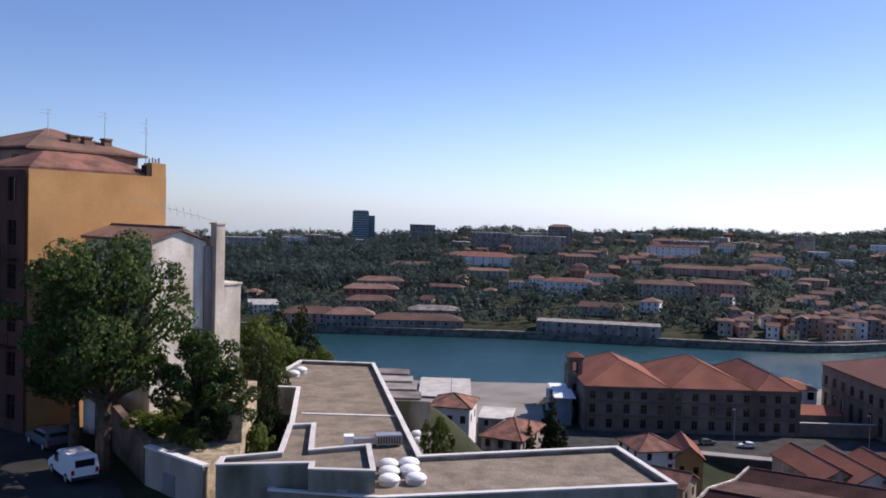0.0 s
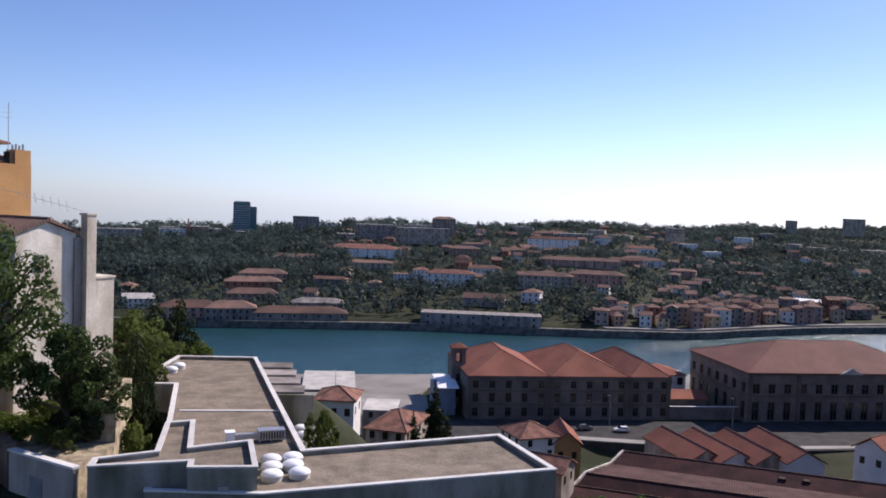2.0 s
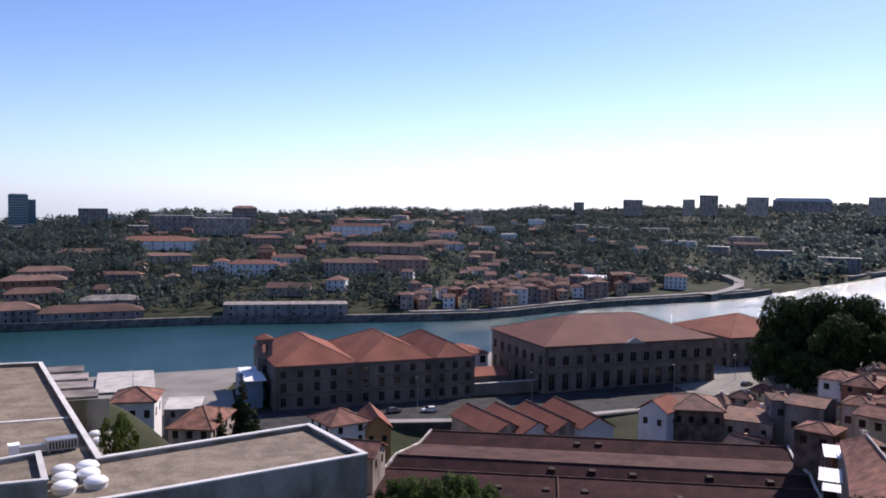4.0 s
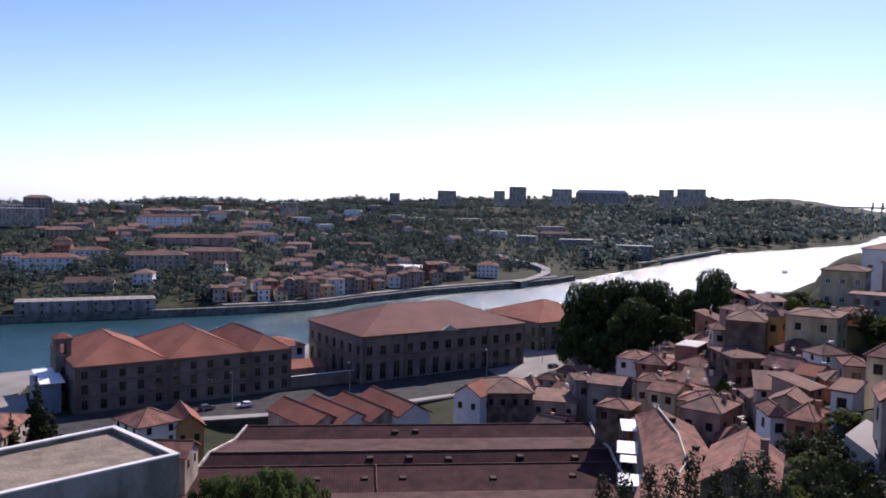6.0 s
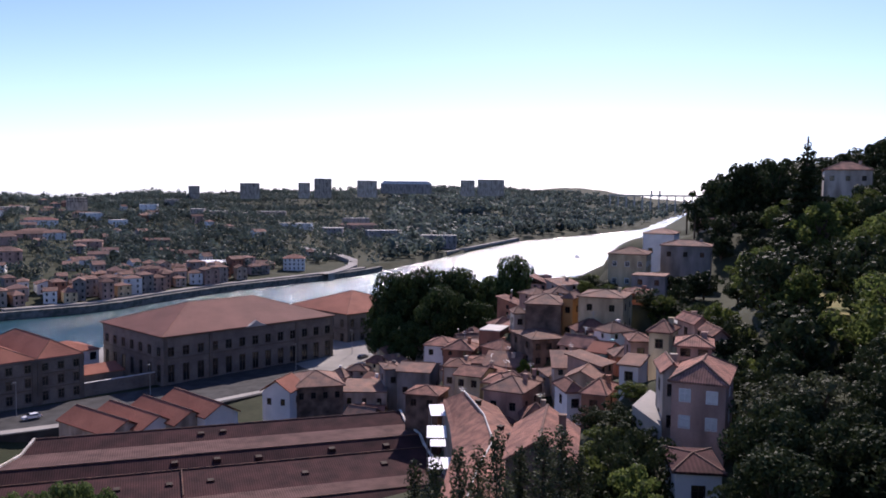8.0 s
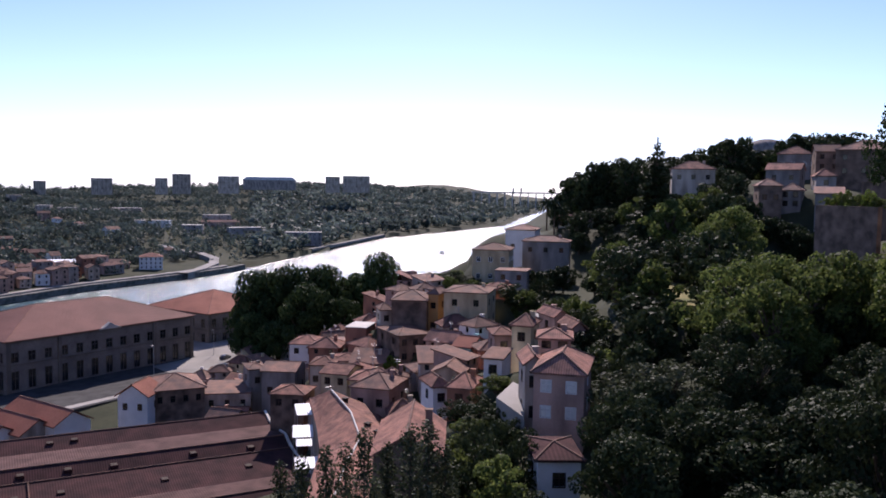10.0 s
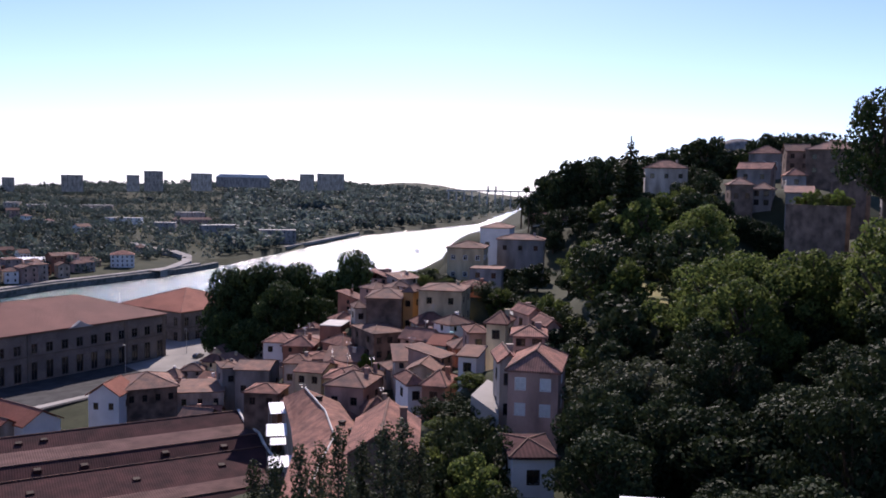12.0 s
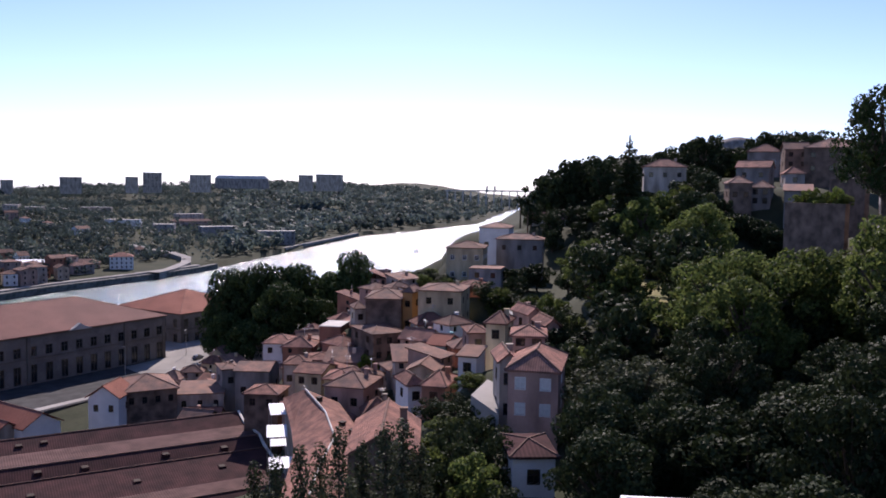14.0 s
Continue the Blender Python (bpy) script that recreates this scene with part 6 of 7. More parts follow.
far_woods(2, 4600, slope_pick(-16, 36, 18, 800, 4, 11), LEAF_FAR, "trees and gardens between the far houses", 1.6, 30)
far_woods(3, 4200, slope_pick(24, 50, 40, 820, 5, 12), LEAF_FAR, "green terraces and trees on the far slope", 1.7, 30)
far_woods(4, 2500, slope_pick(43, 63, 9, 900, 9, 18), LEAF_HAZE, "wooded far bank down the river", 3.0, 36)
far_woods(5, 1150, slope_pick(-18, 63, 620, 860, 7, 15), LEAF_HAZE, "trees along the far ridge", 1.6, 60)
far_woods(6, 700, slope_pick(24, 44, 60, 480, 1.2, 3), LEAF, "low sunny scrub on the far slope", 1.1, 14)
far_woods(7, 2200, slope_pick(40, 63, 7, 850, 1.5, 4.5), LEAF_HAZE, "low scrub between the trees down the river", 1.9, 14)

# ---- trees near the viewpoint ----
def gz(x, y):
    return float(ground_height(x, y))


OAK = tree_model(21, 13.0, 11.5, LEAF_STREET, 15000, 0.2, 0.16, lobes=60, lobe=(0.05, 0.15))
EDGE = tree_model(24, 13.0, 11.5, LEAF_PLANE, 7000, 0.24, 0.16, lobes=40, lobe=(0.05, 0.15))
SMALL = tree_model(22, 7.0, 5.5, LEAF_STREET, 7000, 0.15, 0.2, lobes=34, lobe=(0.06, 0.16))
PLANE = tree_model(23, 27.0, 26.0, LEAF_PLANE, 9000, 0.75, 0.12, lobes=30)
# DEEP and LIT trees differ in leaf colour to paint shade and sun.
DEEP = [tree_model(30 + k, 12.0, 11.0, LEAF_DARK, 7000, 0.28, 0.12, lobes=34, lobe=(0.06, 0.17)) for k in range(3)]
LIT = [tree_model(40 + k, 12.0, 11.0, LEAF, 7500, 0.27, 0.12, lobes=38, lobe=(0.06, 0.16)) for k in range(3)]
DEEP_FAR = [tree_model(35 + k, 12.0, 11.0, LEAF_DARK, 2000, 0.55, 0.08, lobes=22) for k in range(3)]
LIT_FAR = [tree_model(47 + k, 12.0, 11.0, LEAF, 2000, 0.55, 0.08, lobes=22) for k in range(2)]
PALE = tree_model(45, 10.0, 11.0, LEAF_GREY, 6000, 0.28, 0.1, lobes=24)
CONE = tree_model(50, 20.0, 9.0, LEAF_DARK, 5200, 0.36, lobes=18, kind="cone")
WISPY = [tree_model(52 + k, 13.0, 5.2 - 0.5 * k, LEAF_GREY, 2600, 0.14, lobes=24, kind="wispy") for k in range(3)]
PALM = tree_model(60, 9.0, 9.0, LEAF_DARK, kind="palm")
BUSH = [tree_model(70 + k, 3.0, 4.0, m, 1700, 0.16, 0.03, lobes=12) for k, m in enumerate((LEAF, LEAF_DARK, LEAF_BRIGHT))]

tree(OAK, -22.6, 56.8, 48.6, 0.98, 1.13, 20, "broad leafy tree growing over the street wall")
tree(OAK, -26.0, 60.0, 48.4, 0.72, 0.82, 140, "leafy tree beside the ochre building")
tree(SMALL, -16.2, 56.4, 49.3, 1.0, 1.1, 60, "small leafy tree in front of the white house")
tree(SMALL, -14.2, 56.8, 49.3, 0.75, 0.7, 200, "low leafy tree on the rubble terrace")
for k, (x, y, z, s, h, m) in enumerate(((-17.6, 103.5, 44.0, 1.5, 2.9, 1), (-14.5, 103.0, 43.5, 1.3, 1.5, 2), (-18.8, 94, 45.5, 1.6, 1.8, 0), (-16.6, 97, 44.6, 1.3, 1.6, 0), (-17.8, 86, 46.0, 1.5, 2.0, 0),
                                        (-15.8, 80, 45.5, 1.1, 1.5, 0), (-15.2, 72, 44.0, 1.0, 2.2, 1), (-14.0, 68, 43.0, 0.9, 2.6, 1), (-17.2, 78.5, 46.0, 1.2, 2.2, 1), (-20.5, 99, 45.0, 1.9, 2.4, 0),
                                        (-24, 108, 42.0, 2.2, 2.6, 1), (-13.2, 61, 43, 0.9, 2.2, 0), (-12.6, 72.5, 43, 0.7, 1.3, 0), (-0.1, 70.5, 43.0, 0.78, 1.65, 0), (0.7, 71.5, 43.0, 0.5, 1.2, 2), (-22, 103, 44, 2.0, 2.2, 0))):
    tree(BUSH[m], x, y, z, s, h, k * 47, ("leafy green shrub on the slope", "dark green shrub on the slope", "sunlit yellow-green bush on the slope")[m], "shrub", name="shrub")
for x, y, s, h in ((20.3, 148.6, 0.95, 0.62), (16.8, 152, 0.7, 0.5), (23, 151, 0.7, 0.46)):
    tree(CONE, x, y, gz(x, y), s, (34.5 * h / 0.62 - gz(x, y)) / 20.0 if h > 0.6 else (28.0 - gz(x, y)) / 20.0, x * 9, "dark conifer among the houses")
for k, (a, d, s, h) in enumerate(((43.6, 283, 0.85, 1.0), (45.8, 278, 0.95, 1.05), (48.0, 280, 0.85, 1.0), (50.2, 286, 0.7, 0.86), (51.4, 290, 0.66, 1.06), (46.5, 262, 0.7, 0.8), (49, 262, 0.6, 0.62), (43.2, 268, 0.5, 0.6), (44.8, 262, 0.55, 0.5), (51.2, 268, 0.45, 0.5))):
    x, y = d * math.sin(radians(a)), d * math.cos(radians(a))
    tree(PLANE, x, y, max(gz(x, y), 6.0) - 3, s, h * 1.2, k * 61, "huge dark plane tree by the river", group="riverside plane trees")
for a, d, s, h in ((55.0, 262, 0.9, 0.9), (55.9, 258, 0.7, 0.8)):
    x, y = d * math.sin(radians(a)), d * math.cos(radians(a))
    tree(DEEP[0], x, y, 27, s, h, a * 30, "leafy tree at the river's edge")
for a, d, z in ((56.7, 250, 30), (62.8, 300, 52), (63.7, 310, 53), (63.3, 290, 51)):
    x, y = d * math.sin(radians(a)), d * math.cos(radians(a))
    tree(PALM, x, y, z, 0.9, 0.95, a * 70, "palm tree with drooping fronds")
tree(CONE, 200.5 * math.sin(radians(69.9)), 200.5 * math.cos(radians(69.9)), 56, 1.6, 1.07, 0, "tall dark conifer standing above the hillside trees")

g = random.Random(3)
KINDS = [(DEEP, "dark leafy tree on the wooded hillside"), (LIT, "green leafy tree on the wooded hillside")]
made = 0
spots = []
while made < 260:
    a, d = g.uniform(63.5, 97), g.uniform(66, 360)
    x, y = d * math.sin(radians(a)), d * math.cos(radians(a))
    z = gz(x, y)
    if any(math.hypot(x - p, y - q) < r + 3.5 for p, q, r in HOUSE_SPOTS) or any(math.hypot(x - p, y - q) < 3.6 + d * 0.009 for p, q in spots):
        continue
    if (a > 75.0 and 122 < d < 300) or 70.0 < a < 73.5 and 112 < d < 160 or (a < 68.5 and d < 150) or (a < 66 and d < 260) or (a > 70 and d < 82 and z > 47) or (70 < a < 74 and 85 < d < 112):
        continue
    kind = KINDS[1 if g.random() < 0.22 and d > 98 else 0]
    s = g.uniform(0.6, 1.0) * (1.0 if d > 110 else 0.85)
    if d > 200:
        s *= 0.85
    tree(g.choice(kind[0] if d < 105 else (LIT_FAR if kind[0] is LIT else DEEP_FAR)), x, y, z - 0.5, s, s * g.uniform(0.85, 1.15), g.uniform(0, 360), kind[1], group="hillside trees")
    spots.append((x, y))
    made += 1
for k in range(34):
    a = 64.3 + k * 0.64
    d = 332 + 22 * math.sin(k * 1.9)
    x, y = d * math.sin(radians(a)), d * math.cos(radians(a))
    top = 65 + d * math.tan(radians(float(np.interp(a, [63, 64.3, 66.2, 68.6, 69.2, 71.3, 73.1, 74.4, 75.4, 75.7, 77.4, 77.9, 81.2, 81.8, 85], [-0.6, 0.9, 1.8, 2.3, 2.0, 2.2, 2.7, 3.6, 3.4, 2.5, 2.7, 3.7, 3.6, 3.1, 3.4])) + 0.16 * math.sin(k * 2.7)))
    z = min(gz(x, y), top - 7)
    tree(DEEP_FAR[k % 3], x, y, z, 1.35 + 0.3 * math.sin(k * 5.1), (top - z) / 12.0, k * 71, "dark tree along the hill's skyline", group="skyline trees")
for a, d, s, h, m in ((76.5, 112, 1.25, 1.3, 1), (79.0, 108, 1.15, 1.25, 1), (81.5, 112, 1.2, 1.3, 1), (77.5, 100, 1.0, 1.0, 1), (74.6, 172, 1.3, 1.3, 2), (73.6, 168, 1.1, 1.1, 2), (68.9, 88, 1.0, 0.8, 3), (71.0, 92, 1.1, 0.85, 3),
                      (73.0, 76, 0.85, 0.8, 0), (71.0, 72, 0.75, 0.7, 0), (75.5, 74, 0.8, 0.85, 0), (78, 70, 1, 0.8, 0), (81, 72, 1, 0.9, 0), (84, 70, 1, 0.9, 0), (87, 75, 1, 1, 0), (86, 100, 1.2, 1.3, 1), (84.2, 62, 0.8, 1.0, 0),
                      (76, 62, 0.8, 0.55, 0), (79.5, 58, 0.8, 0.55, 0), (73, 60, 0.7, 0.45, 0), (83, 52, 0.8, 0.6, 0)):
    x, y = d * math.sin(radians(a)), d * math.cos(radians(a))
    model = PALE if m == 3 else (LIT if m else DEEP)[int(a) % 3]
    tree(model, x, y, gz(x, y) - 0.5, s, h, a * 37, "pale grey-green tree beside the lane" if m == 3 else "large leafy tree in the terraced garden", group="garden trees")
tree(EDGE, 120 * math.sin(radians(85.2)), 120 * math.cos(radians(85.2)), 60, 1.15, 1.48, 40, "tall tree standing at the hill's edge")
for k, (px_, d, top, s) in enumerate(((44.9, 52, 47.6, 0.9), (46.3, 50, 48.5, 0.9), (48.0, 50, 49.2, 1.0), (49.3, 54, 48.0, 0.9), (50.6, 50, 50.2, 1.0), (52.2, 53, 48.4, 1.0), (53.8, 52, 49.8, 1.2), (55.0, 55, 49.2, 1.2), (56.2, 54, 48.0, 1.0), (51.3, 47, 48.2, 0.8), (47.2, 46, 47.2, 0.9))):
    x, y = d * math.sin(radians(px_)), d * math.cos(radians(px_))
    z = gz(x, y)
    tree(WISPY[k % 3], x, y, z, s, (top - z) / 13.0, k * 77, "slender feathery tree below the viewpoint", group="feathery trees")
for k, (a, d, s, h) in enumerate(((57.5, 80, 1.7, 2.2), (59.0, 78, 1.6, 2.4), (60.3, 84, 1.7, 2.0), (58.5, 88, 1.6, 2.0), (61.2, 76, 1.4, 1.8), (56.5, 72, 1.5, 1.8), (60.0, 70, 1.5, 1.6), (62.2, 66, 1.2, 1.2), (66.6, 105, 1.2, 1.5), (65.8, 128, 1.5, 2.0),
                                  (69.5, 66, 1.4, 1.6), (71.5, 62, 1.5, 1.4), (19.5, 80, 1.2, 1.6), (21.5, 78, 1.3, 1.5), (23.0, 84, 1.2, 1.2), (52.5, 172, 1.2, 1.4), (61.5, 190, 1.8, 2), (62.5, 205, 1.8, 2.2), (63.5, 185, 1.8, 2.2), (64.5, 170, 1.8, 2.4), (65, 150, 1.6, 2.2))):
    x, y = d * math.sin(radians(a)), d * math.cos(radians(a))
    m = 2 if a == 52.5 else (1 if a < 72 and d < 110 and k % 3 else k % 2)
    tree(BUSH[m], x, y, gz(x, y) - 0.2, s, h, k * 53, ("leafy green shrub between the houses", "dark green shrub between the houses", "bright green shrub between the houses")[m], "shrub", name="shrub")

# lawn and terrace walls of the garden, roof edge below the viewpoint
slab("lawn", [(126, 38), (152, 44), (156, 54), (138, 53), (124, 45)], 47.9, material("dry_lawn", (0.2, 0.17, 0.07), 0.95, 0.3, 0.3, 6.0, 0.3, stain=(0.12, 0.13, 0.05)), "dry sunlit lawn among the garden trees", "lawn", 6)
roofcap = empty("flat_roof_hut", pose(32.9, 12.0, 0, 0, 0, 26), "dark flat roof with a white edge below the viewpoint", "hut")
bm = bmesh.new()
box(bm, -8, -7, 44, 0, -0.1, 52.0)
part("wall", bm, GREY, roofcap)
bm = bmesh.new()
parapet(bm, [(-8.1, -7.1), (0.1, -7.1), (0.1, 0.0), (-8.1, 0.0)], 52.0, 52.28, 0.22)
part("coping", bm, SHEET, roofcap)


for k in range(16):
    x, y = -20.5 + (k * 0.83) % 6.3, 52.6 + (k * 2.17) % 12.0
    if x - -13.6 < -0.9 * (y - 50) * 0.55 - 5 or x > -14.2 or y < 51 + (-14 - x) * 0.9:
        continue
    tree(BUSH[k % 3], x, y, 49.2, 0.45 + 0.2 * (k % 3), 0.5 + 0.2 * (k % 2), k * 61, "scrubby plant growing on the rubble terrace", "shrub", name="shrub")
slab("lane", [(138.6, 73.7), (139.7, 71.6), (108.4, 51.2), (106.2, 52.4)], 42.4, PAVING, "pale sunlit lane climbing between the houses", "lane", 12)
slab("yard", [(80.6, 43.6), (93.3, 50.9), (94.9, 53.1), (86.4, 50.6)], 40.0, PAVING, "pale sunlit stone yard between the houses", "yard", 16)
hall = empty("domed_hall", pose(583, 139, 70), "pale domed hall rising behind the hilltop trees", "hall")
bm = bmesh.new()
tube(bm, (0, 0, -10), (0, 0, 22), 14, 14, 32)
part("drum", bm, GREY, hall)
bm = bmesh.new()
bmesh.ops.create_uvsphere(bm, u_segments=32, v_segments=16, radius=14)
bmesh.ops.delete(bm, geom=[v_ for v_ in bm.verts if v_.co.z < -0.01], context="VERTS")
bmesh.ops.scale(bm, vec=(1, 1, 0.6), verts=bm.verts)
bmesh.ops.translate(bm, vec=(0, 0, 22), verts=bm.verts)
part("dome", bm, GREY, hall, smooth=True)

# stone terraces and the dark house above the garden
boundary_wall(147.8, 27.2, 138.9, 17.0, 50, 63.0, 63.0, 0.8, SHADE_BROWN, "old stone terrace wall above the garden", "terrace_wall")
boundary_wall(161.6, 22.5, 153.9, 16.0, 54, 67.0, 67.0, 0.8, SHADE_BROWN, "upper stone terrace wall with plants on top", "terrace_wall")
house(139.5, 4.5, 56, 16, 14, 12.5, -84, GREY, TILE_OLD, "dark stone house standing on the terrace wall", "hip", 1.8, cols=4, rows=3, side=3, style="dark", ww=1.0, wh=1.6, below=10)
for k in range(7):
    t_ = (k + 0.5) / 7
    tree(BUSH[2 if k % 2 else 0], 149 - 8.5 * t_, 26.0 - 9.5 * t_, 62.6, 0.7, 0.6 + 0.2 * (k % 3), k * 83, "leafy plant growing on the terrace wall", "shrub", name="shrub")

for k, (x, y, q) in enumerate(((4.5, 74, 1.3), (7.0, 80, 1.5), (9.5, 86, 1.6), (6.0, 88, 1.4), (11.5, 94, 1.7), (13.0, 100, 1.6), (8.5, 96, 1.4), (3.5, 92, 1.5), (15.5, 106, 1.6), (18, 112, 1.8), (12, 110, 1.6))):
    tree(BUSH[k % 2], x, y, gz(x, y) - 0.3, q, q * 0.9, k * 67, "leafy shrub on the slope below the flat roof", "shrub", name="shrub")
for k, (a, d, top) in enumerate(((19.2, 76, 40.0), (20.6, 74, 40.6), (22.0, 77, 40.2), (23.2, 80, 39.0), (18.2, 80, 38.6), (24.6, 86, 36.0))):
    x, y = d * math.sin(radians(a)), d * math.cos(radians(a))
    z = gz(x, y)
    tree(SMALL, x, y, z, 0.9, (top - z) / 7.0, k * 71, "green leafy tree below the flat roof")
for k, (a, d) in enumerate(((57.6, 104), (58.6, 108), (59.6, 112), (60.4, 104), (58.2, 98), (59.4, 100), (61.0, 98), (57.0, 112), (56.8, 96), (60.2, 92))):
    x, y = d * math.sin(radians(a)), d * math.cos(radians(a))
    tree(BUSH[k % 2], x, y, gz(x, y) - 0.2, 1.1 + 0.2 * (k % 3), 0.9 + 0.2 * (k % 2), k * 59, "dense green shrub beside the lane", "shrub", name="shrub")

for k in range(46):
    a, d = 54.5 + (k * 0.618 % 1) * 9.5, 182 + (k * 0.377 % 1) * 66
    x, y = d * math.sin(radians(a)), d * math.cos(radians(a))
    if any(math.hypot(x - p, y - q) < r + 1.2 for p, q, r in HOUSE_SPOTS):
        continue
    tree(BUSH[k % 2], x, y, gz(x, y) - 0.2, 1.2 + 0.25 * (k % 4), 0.9 + 0.25 * (k % 3), k * 59, "leafy shrub on the river slope", "shrub", name="shrub")

for k in range(44):
    a, d = 65.2 + (k * 0.618 % 1) * 9.5, 78 + (k * 0.377 % 1) * 42
    x, y = d * math.sin(radians(a)), d * math.cos(radians(a))
    if any(math.hypot(x - p, y - q) < r + 1.5 for p, q, r in HOUSE_SPOTS):
        continue
    tree(BUSH[1], x, y, gz(x, y) - 0.3, 1.5 + 0.3 * (k % 4), 1.1 + 0.3 * (k % 3), k * 59, "dark green thicket below the garden", "shrub", name="shrub")

for k in range(30):
    a, d = 73.5 + (k * 0.618 % 1) * 7.6, 176 + (k * 0.377 % 1) * 34
    x, y = d * math.sin(radians(a)), d * math.cos(radians(a))
    if any(math.hypot(x - p, y - q) < r + 1.0 for p, q, r in HOUSE_SPOTS):
        continue
    tree(DEEP_FAR[k % 3], x, y, gz(x, y) - 0.4, 0.42 + 0.06 * (k % 3), 0.4 + 0.08 * (k % 4), k * 59, "small dark tree below the hilltop houses", group="hillside trees")

for k, (a, d, top) in enumerate(((61.3, 224, 43.2), (62.0, 220, 44.0), (62.7, 223, 43.6), (63.4, 219, 44.6), (64.0, 222, 45.4), (60.4, 216, 41.4), (59.4, 214, 40.6), (58.6, 217, 40.8))):
    x, y = d * math.sin(radians(a)), d * math.cos(radians(a))
    z = min(gz(x, y), top - 4.0)
    tree(DEEP_FAR[k % 3], x, y, z, 0.62, (top - z) / 12.0, k * 67, "dark leafy tree below the riverside houses", group="hillside trees")

for k in range(34):
    a, d = 63.6 + (k * 0.618 % 1) * 4.2, 112 + (k * 0.377 % 1) * 78
    x, y = d * math.sin(radians(a)), d * math.cos(radians(a))
    if any(math.hypot(x - p, y - q) < r + 1.4 for p, q, r in HOUSE_SPOTS):
        continue
    tree(BUSH[k % 2], x, y, gz(x, y) - 0.3, 1.4 + 0.25 * (k % 4), 0.9 + 0.3 * (k % 3), k * 59, "leafy shrub between the lane and the garden", "shrub", name="shrub")

# ---- vehicles ----
def car(x, y, z, turn, paint, label, van=False):
    e = empty("van" if van else "car", pose(x, y, z, 0, 0, turn), label, "van" if van else "car", "parked vehicles")
    L, W = (4.4, 1.8) if van else (4.3, 1.75)
    if van:
        prof = [(-L / 2, 0.3), (L / 2, 0.3), (L / 2, 0.85), (L / 2 - 0.9, 1.05), (L / 2 - 1.5, 1.75), (-L / 2 + 0.1, 1.82), (-L / 2, 1.0)]
    else:
        prof = [(-L / 2, 0.3), (L / 2, 0.3), (L / 2, 0.75), (L / 2 - 1.1, 0.92), (L / 2 - 1.9, 1.42), (-L / 2 + 0.9, 1.42), (-L / 2 + 0.1, 0.95)]
    bm = bmesh.new()
    lo = [bm.verts.new((px_, -W / 2 * (0.9 if pz > 1.2 else 1), pz)) for px_, pz in prof]
    hi = [bm.verts.new((px_, W / 2 * (0.9 if pz > 1.2 else 1), pz)) for px_, pz in prof]
    bm.faces.new(lo)
    bm.faces.new(hi[::-1])
    for i in range(len(prof)):
        j = (i + 1) % len(prof)
        bm.faces.new((lo[j], lo[i], hi[i], hi[j]))
    bmesh.ops.bevel(bm, geom=list(bm.edges), offset=0.09, segments=2, affect="EDGES")
    part("body", bm, paint, e, smooth=False)
    top = 1.4 if not van else 1.75
    for s in (-1, 1):
        bm = bmesh.new()
        x0, x1 = (L / 2 - 1.95, L / 2 - 1.2) if van else (-L / 2 + 0.7, L / 2 - 1.5)
        y_ = s * W / 2 * 0.955
        box(bm, x0, y_ - 0.02, 1.0, x1, y_ + 0.02, top - 0.12)
        part("window", bm, GLASS, e)
    bm = bmesh.new()
    if van:
        q = [(L / 2 - 0.88, 1.1), (L / 2 - 1.42, 1.7)]
    else:
        q = [(L / 2 - 1.1, 0.97), (L / 2 - 1.78, 1.4)]
    V = [bm.verts.new(k) for k in ((q[0][0] + 0.03, -W * 0.42, q[0][1]), (q[0][0] + 0.03, W * 0.42, q[0][1]), (q[1][0] + 0.05, W * 0.38, q[1][1]), (q[1][0] + 0.05, -W * 0.38, q[1][1]))]
    f = bm.faces.new(V)
    r = bmesh.ops.extrude_face_region(bm, geom=[f])
    bmesh.ops.translate(bm, vec=(-0.03, 0, -0.03), verts=[k for k in r["geom"] if isinstance(k, bmesh.types.BMVert)])
    part("windscreen", bm, GLASS, e)
    bm = bmesh.new()
    if van:
        box(bm, -L / 2 - 0.03, -0.6, 1.15, -L / 2 + 0.06, 0.6, 1.6)
    else:
        box(bm, -L / 2 + 0.28, -0.6, 1.02, -L / 2 + 0.42, 0.6, 1.3)
    part("rear_window", bm, GLASS, e)
    for s in (-1, 1):
        bm = bmesh.new()
        box(bm, -L / 2 - 0.03, s * 0.75 - 0.09, 0.7, -L / 2 + 0.1, s * 0.75 + 0.09, 1.0 if van else 0.88)
        part("tail_lamp", bm, LAMP_RED, e)
    bm = bmesh.new()
    box(bm, -L / 2 - 0.08, -W * 0.46, 0.35, -L / 2 + 0.05, W * 0.46, 0.55)
    part("bumper", bm, RUBBER, e)
    for px_ in (-L * 0.3, L * 0.31):
        for s in (-1, 1):
            bm = bmesh.new()
            tube(bm, (px_, s * (W / 2 - 0.2), 0.32), (px_, s * (W / 2 + 0.02), 0.32), 0.32, 0.32, 14)
            t = part("tyre", bm, RUBBER, e)
            bm = bmesh.new()
            tube(bm, (px_, s * (W / 2 + 0.02), 0.32), (px_, s * (W / 2 + 0.035), 0.32), 0.2, 0.2, 12)
            part("rim", bm, METAL, t)
    return e


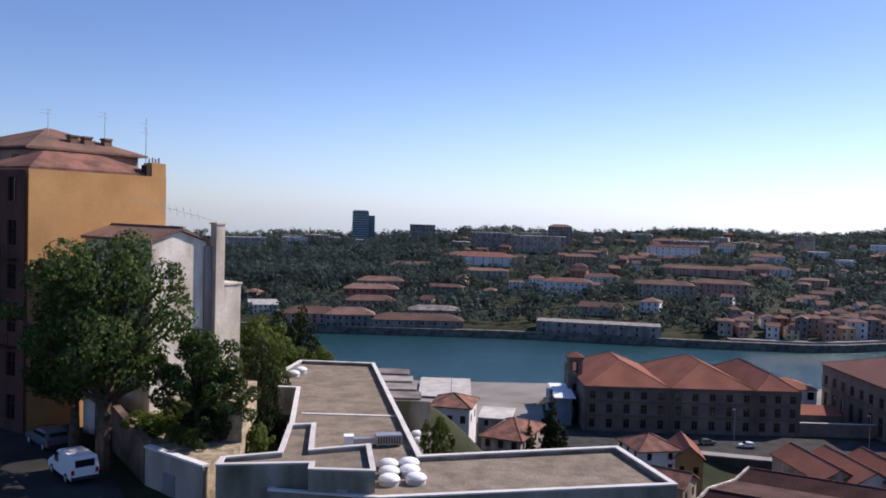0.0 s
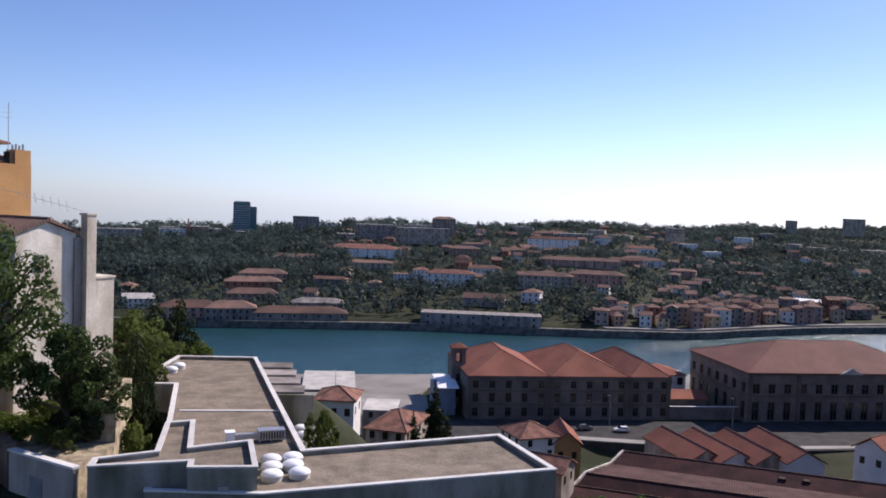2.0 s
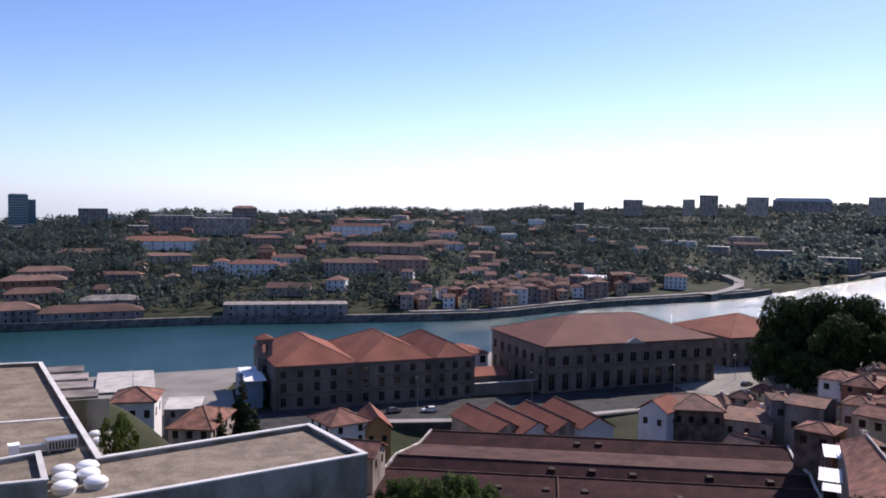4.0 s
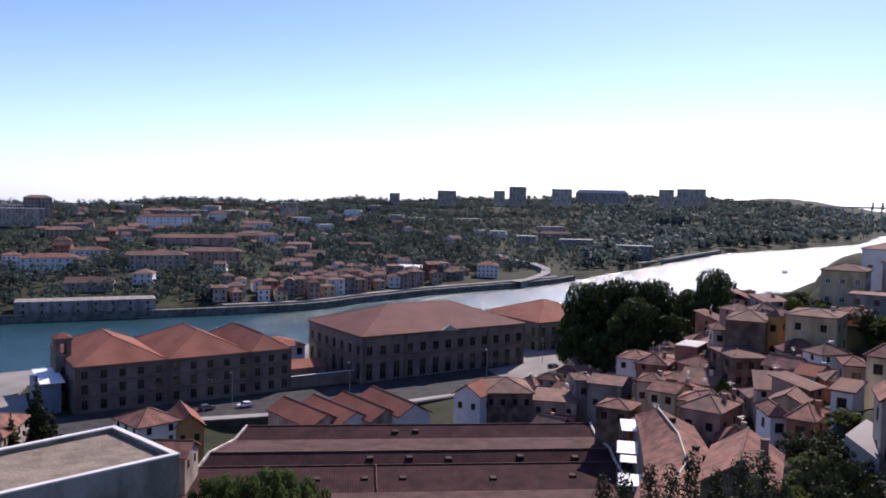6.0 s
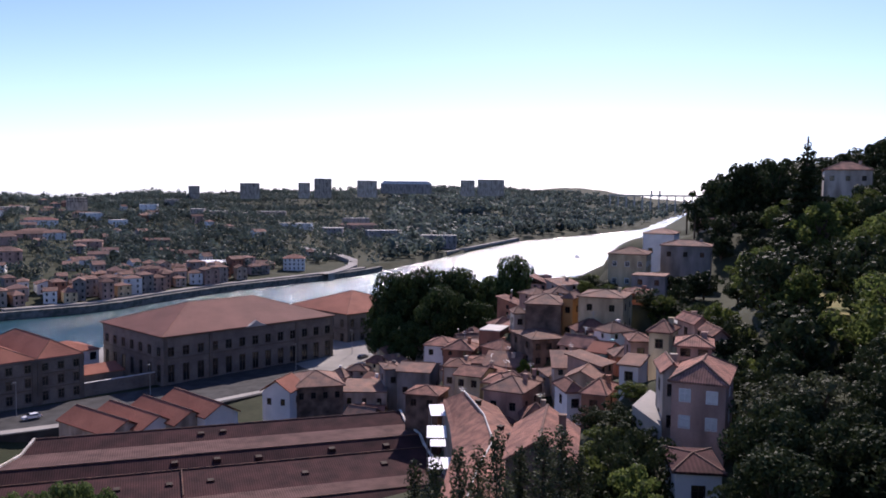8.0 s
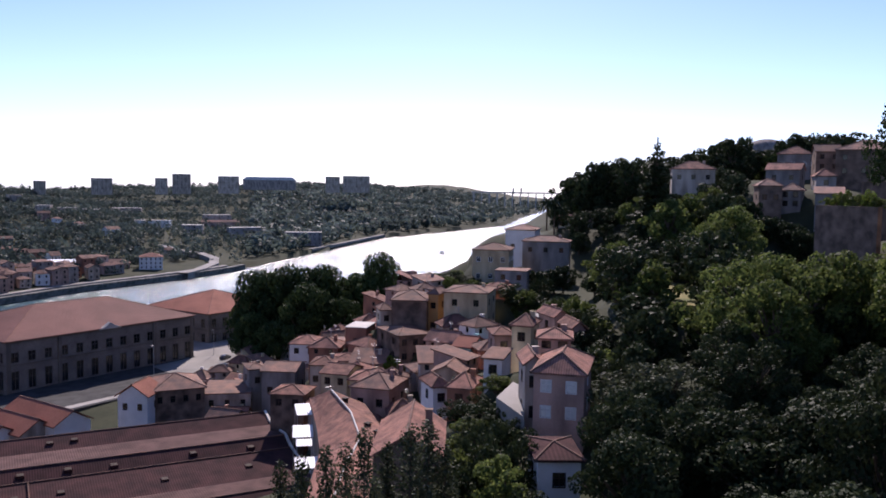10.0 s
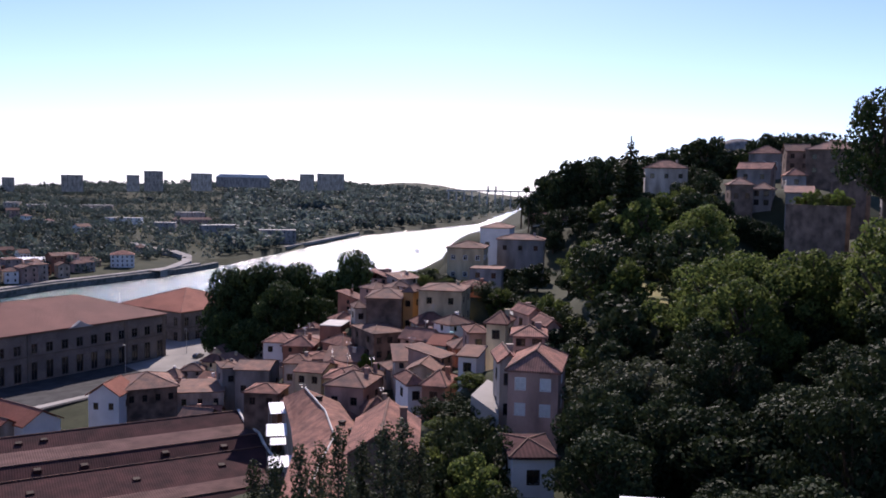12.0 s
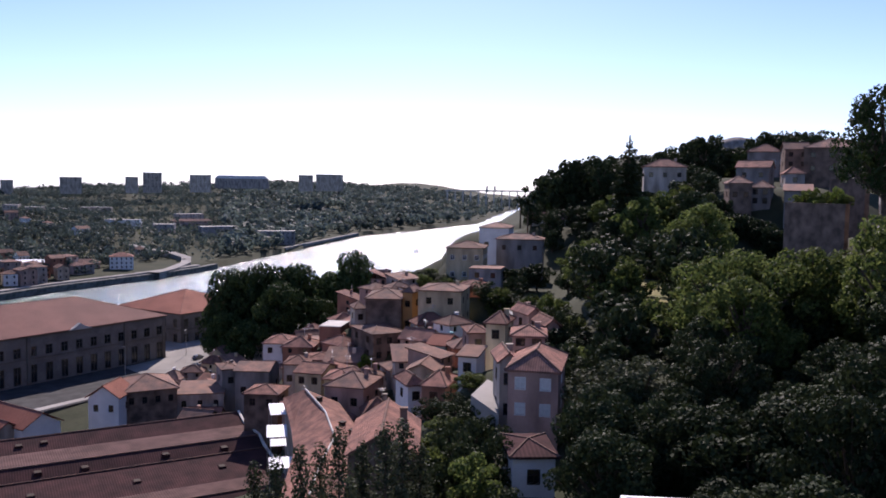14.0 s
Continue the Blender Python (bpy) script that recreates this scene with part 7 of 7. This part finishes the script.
car(-23.8, 54.8, 47.06, 132, CARPAINT_W, "white delivery van parked on the shady street", True)
car(-28.6, 61.6, 47.06, 136, CARPAINT_D, "silver-grey car parked on the shady street")
car(-36.3, 72.4, 47.06, 124, CARPAINT_D, "grey car parked further along the street")
car(79.5, 213.5, 7.55, 176, CARPAINT_W, "light car standing on the riverside road")
car(70.0, 215.5, 7.55, 4, CARPAINT_D, "dark car on the riverside road")
car(188, 214, 7.55, 12, CARPAINT_D, "dark car on the riverside road")
for k in range(5):
    car(-18 + k * 9, 244 + (k % 2) * 6, 7.55, 90 + 20 * k, CARPAINT_D if k % 2 else CARPAINT_W, "car parked on the paved lot", k == 2)


# ---- boats and posts ----
def boat(x, y, size, turn, label):
    e = empty("boat", pose(x, y, 0.05, 0, 0, turn), label, "boat", "boats")
    bm = bmesh.new()
    L, W = size, size * 0.28
    top = [(-L / 2, -W / 2), (L * 0.25, -W / 2), (L / 2, 0), (L * 0.25, W / 2), (-L / 2, W / 2)]
    lo = [bm.verts.new((a * 0.9, b * 0.8, -0.3)) for a, b in top]
    hi = [bm.verts.new((a, b, L * 0.09)) for a, b in top]
    bm.faces.new(hi)
    for i in range(5):
        j = (i + 1) % 5
        bm.faces.new((lo[i], lo[j], hi[j], hi[i]))
    part("hull", bm, CARPAINT_W, e)
    bm = bmesh.new()
    box(bm, -L * 0.25, -W * 0.32, L * 0.09, L * 0.12, W * 0.32, L * 0.24)
    part("cabin", bm, SHEET, e)
    bm = bmesh.new()
    tube(bm, (-L * 0.05, 0, L * 0.2), (-L * 0.05, 0, L * 0.55), 0.08, 0.05, 6)
    part("mast", bm, METAL, e)


boat(62, 372, 3, 30, "small white boat on the river")
boat(268, 362, 16, 35, "tour boat moored at the quay")
boat(690, 470, 9, 60, "small motor boat on the glittering river")
for x, y, h in ((78, 219, 9), (112, 216, 9), (160, 214, 9), (190, 222, 9), (4, 246, 10), (225, 222, 9)):
    e = empty("street_lamp", pose(x, y, 7), "slim grey lamp post beside the road", "street lamp", "lamp posts")
    bm = bmesh.new()
    tube(bm, (0, 0, -2), (0, 0, h), 0.12, 0.06, 8)
    part("post", bm, METAL, e)
    bm = bmesh.new()
    box(bm, -0.9, -0.12, h - 0.05, 0.1, 0.12, h + 0.08)
    part("lamp_head", bm, METAL, e)
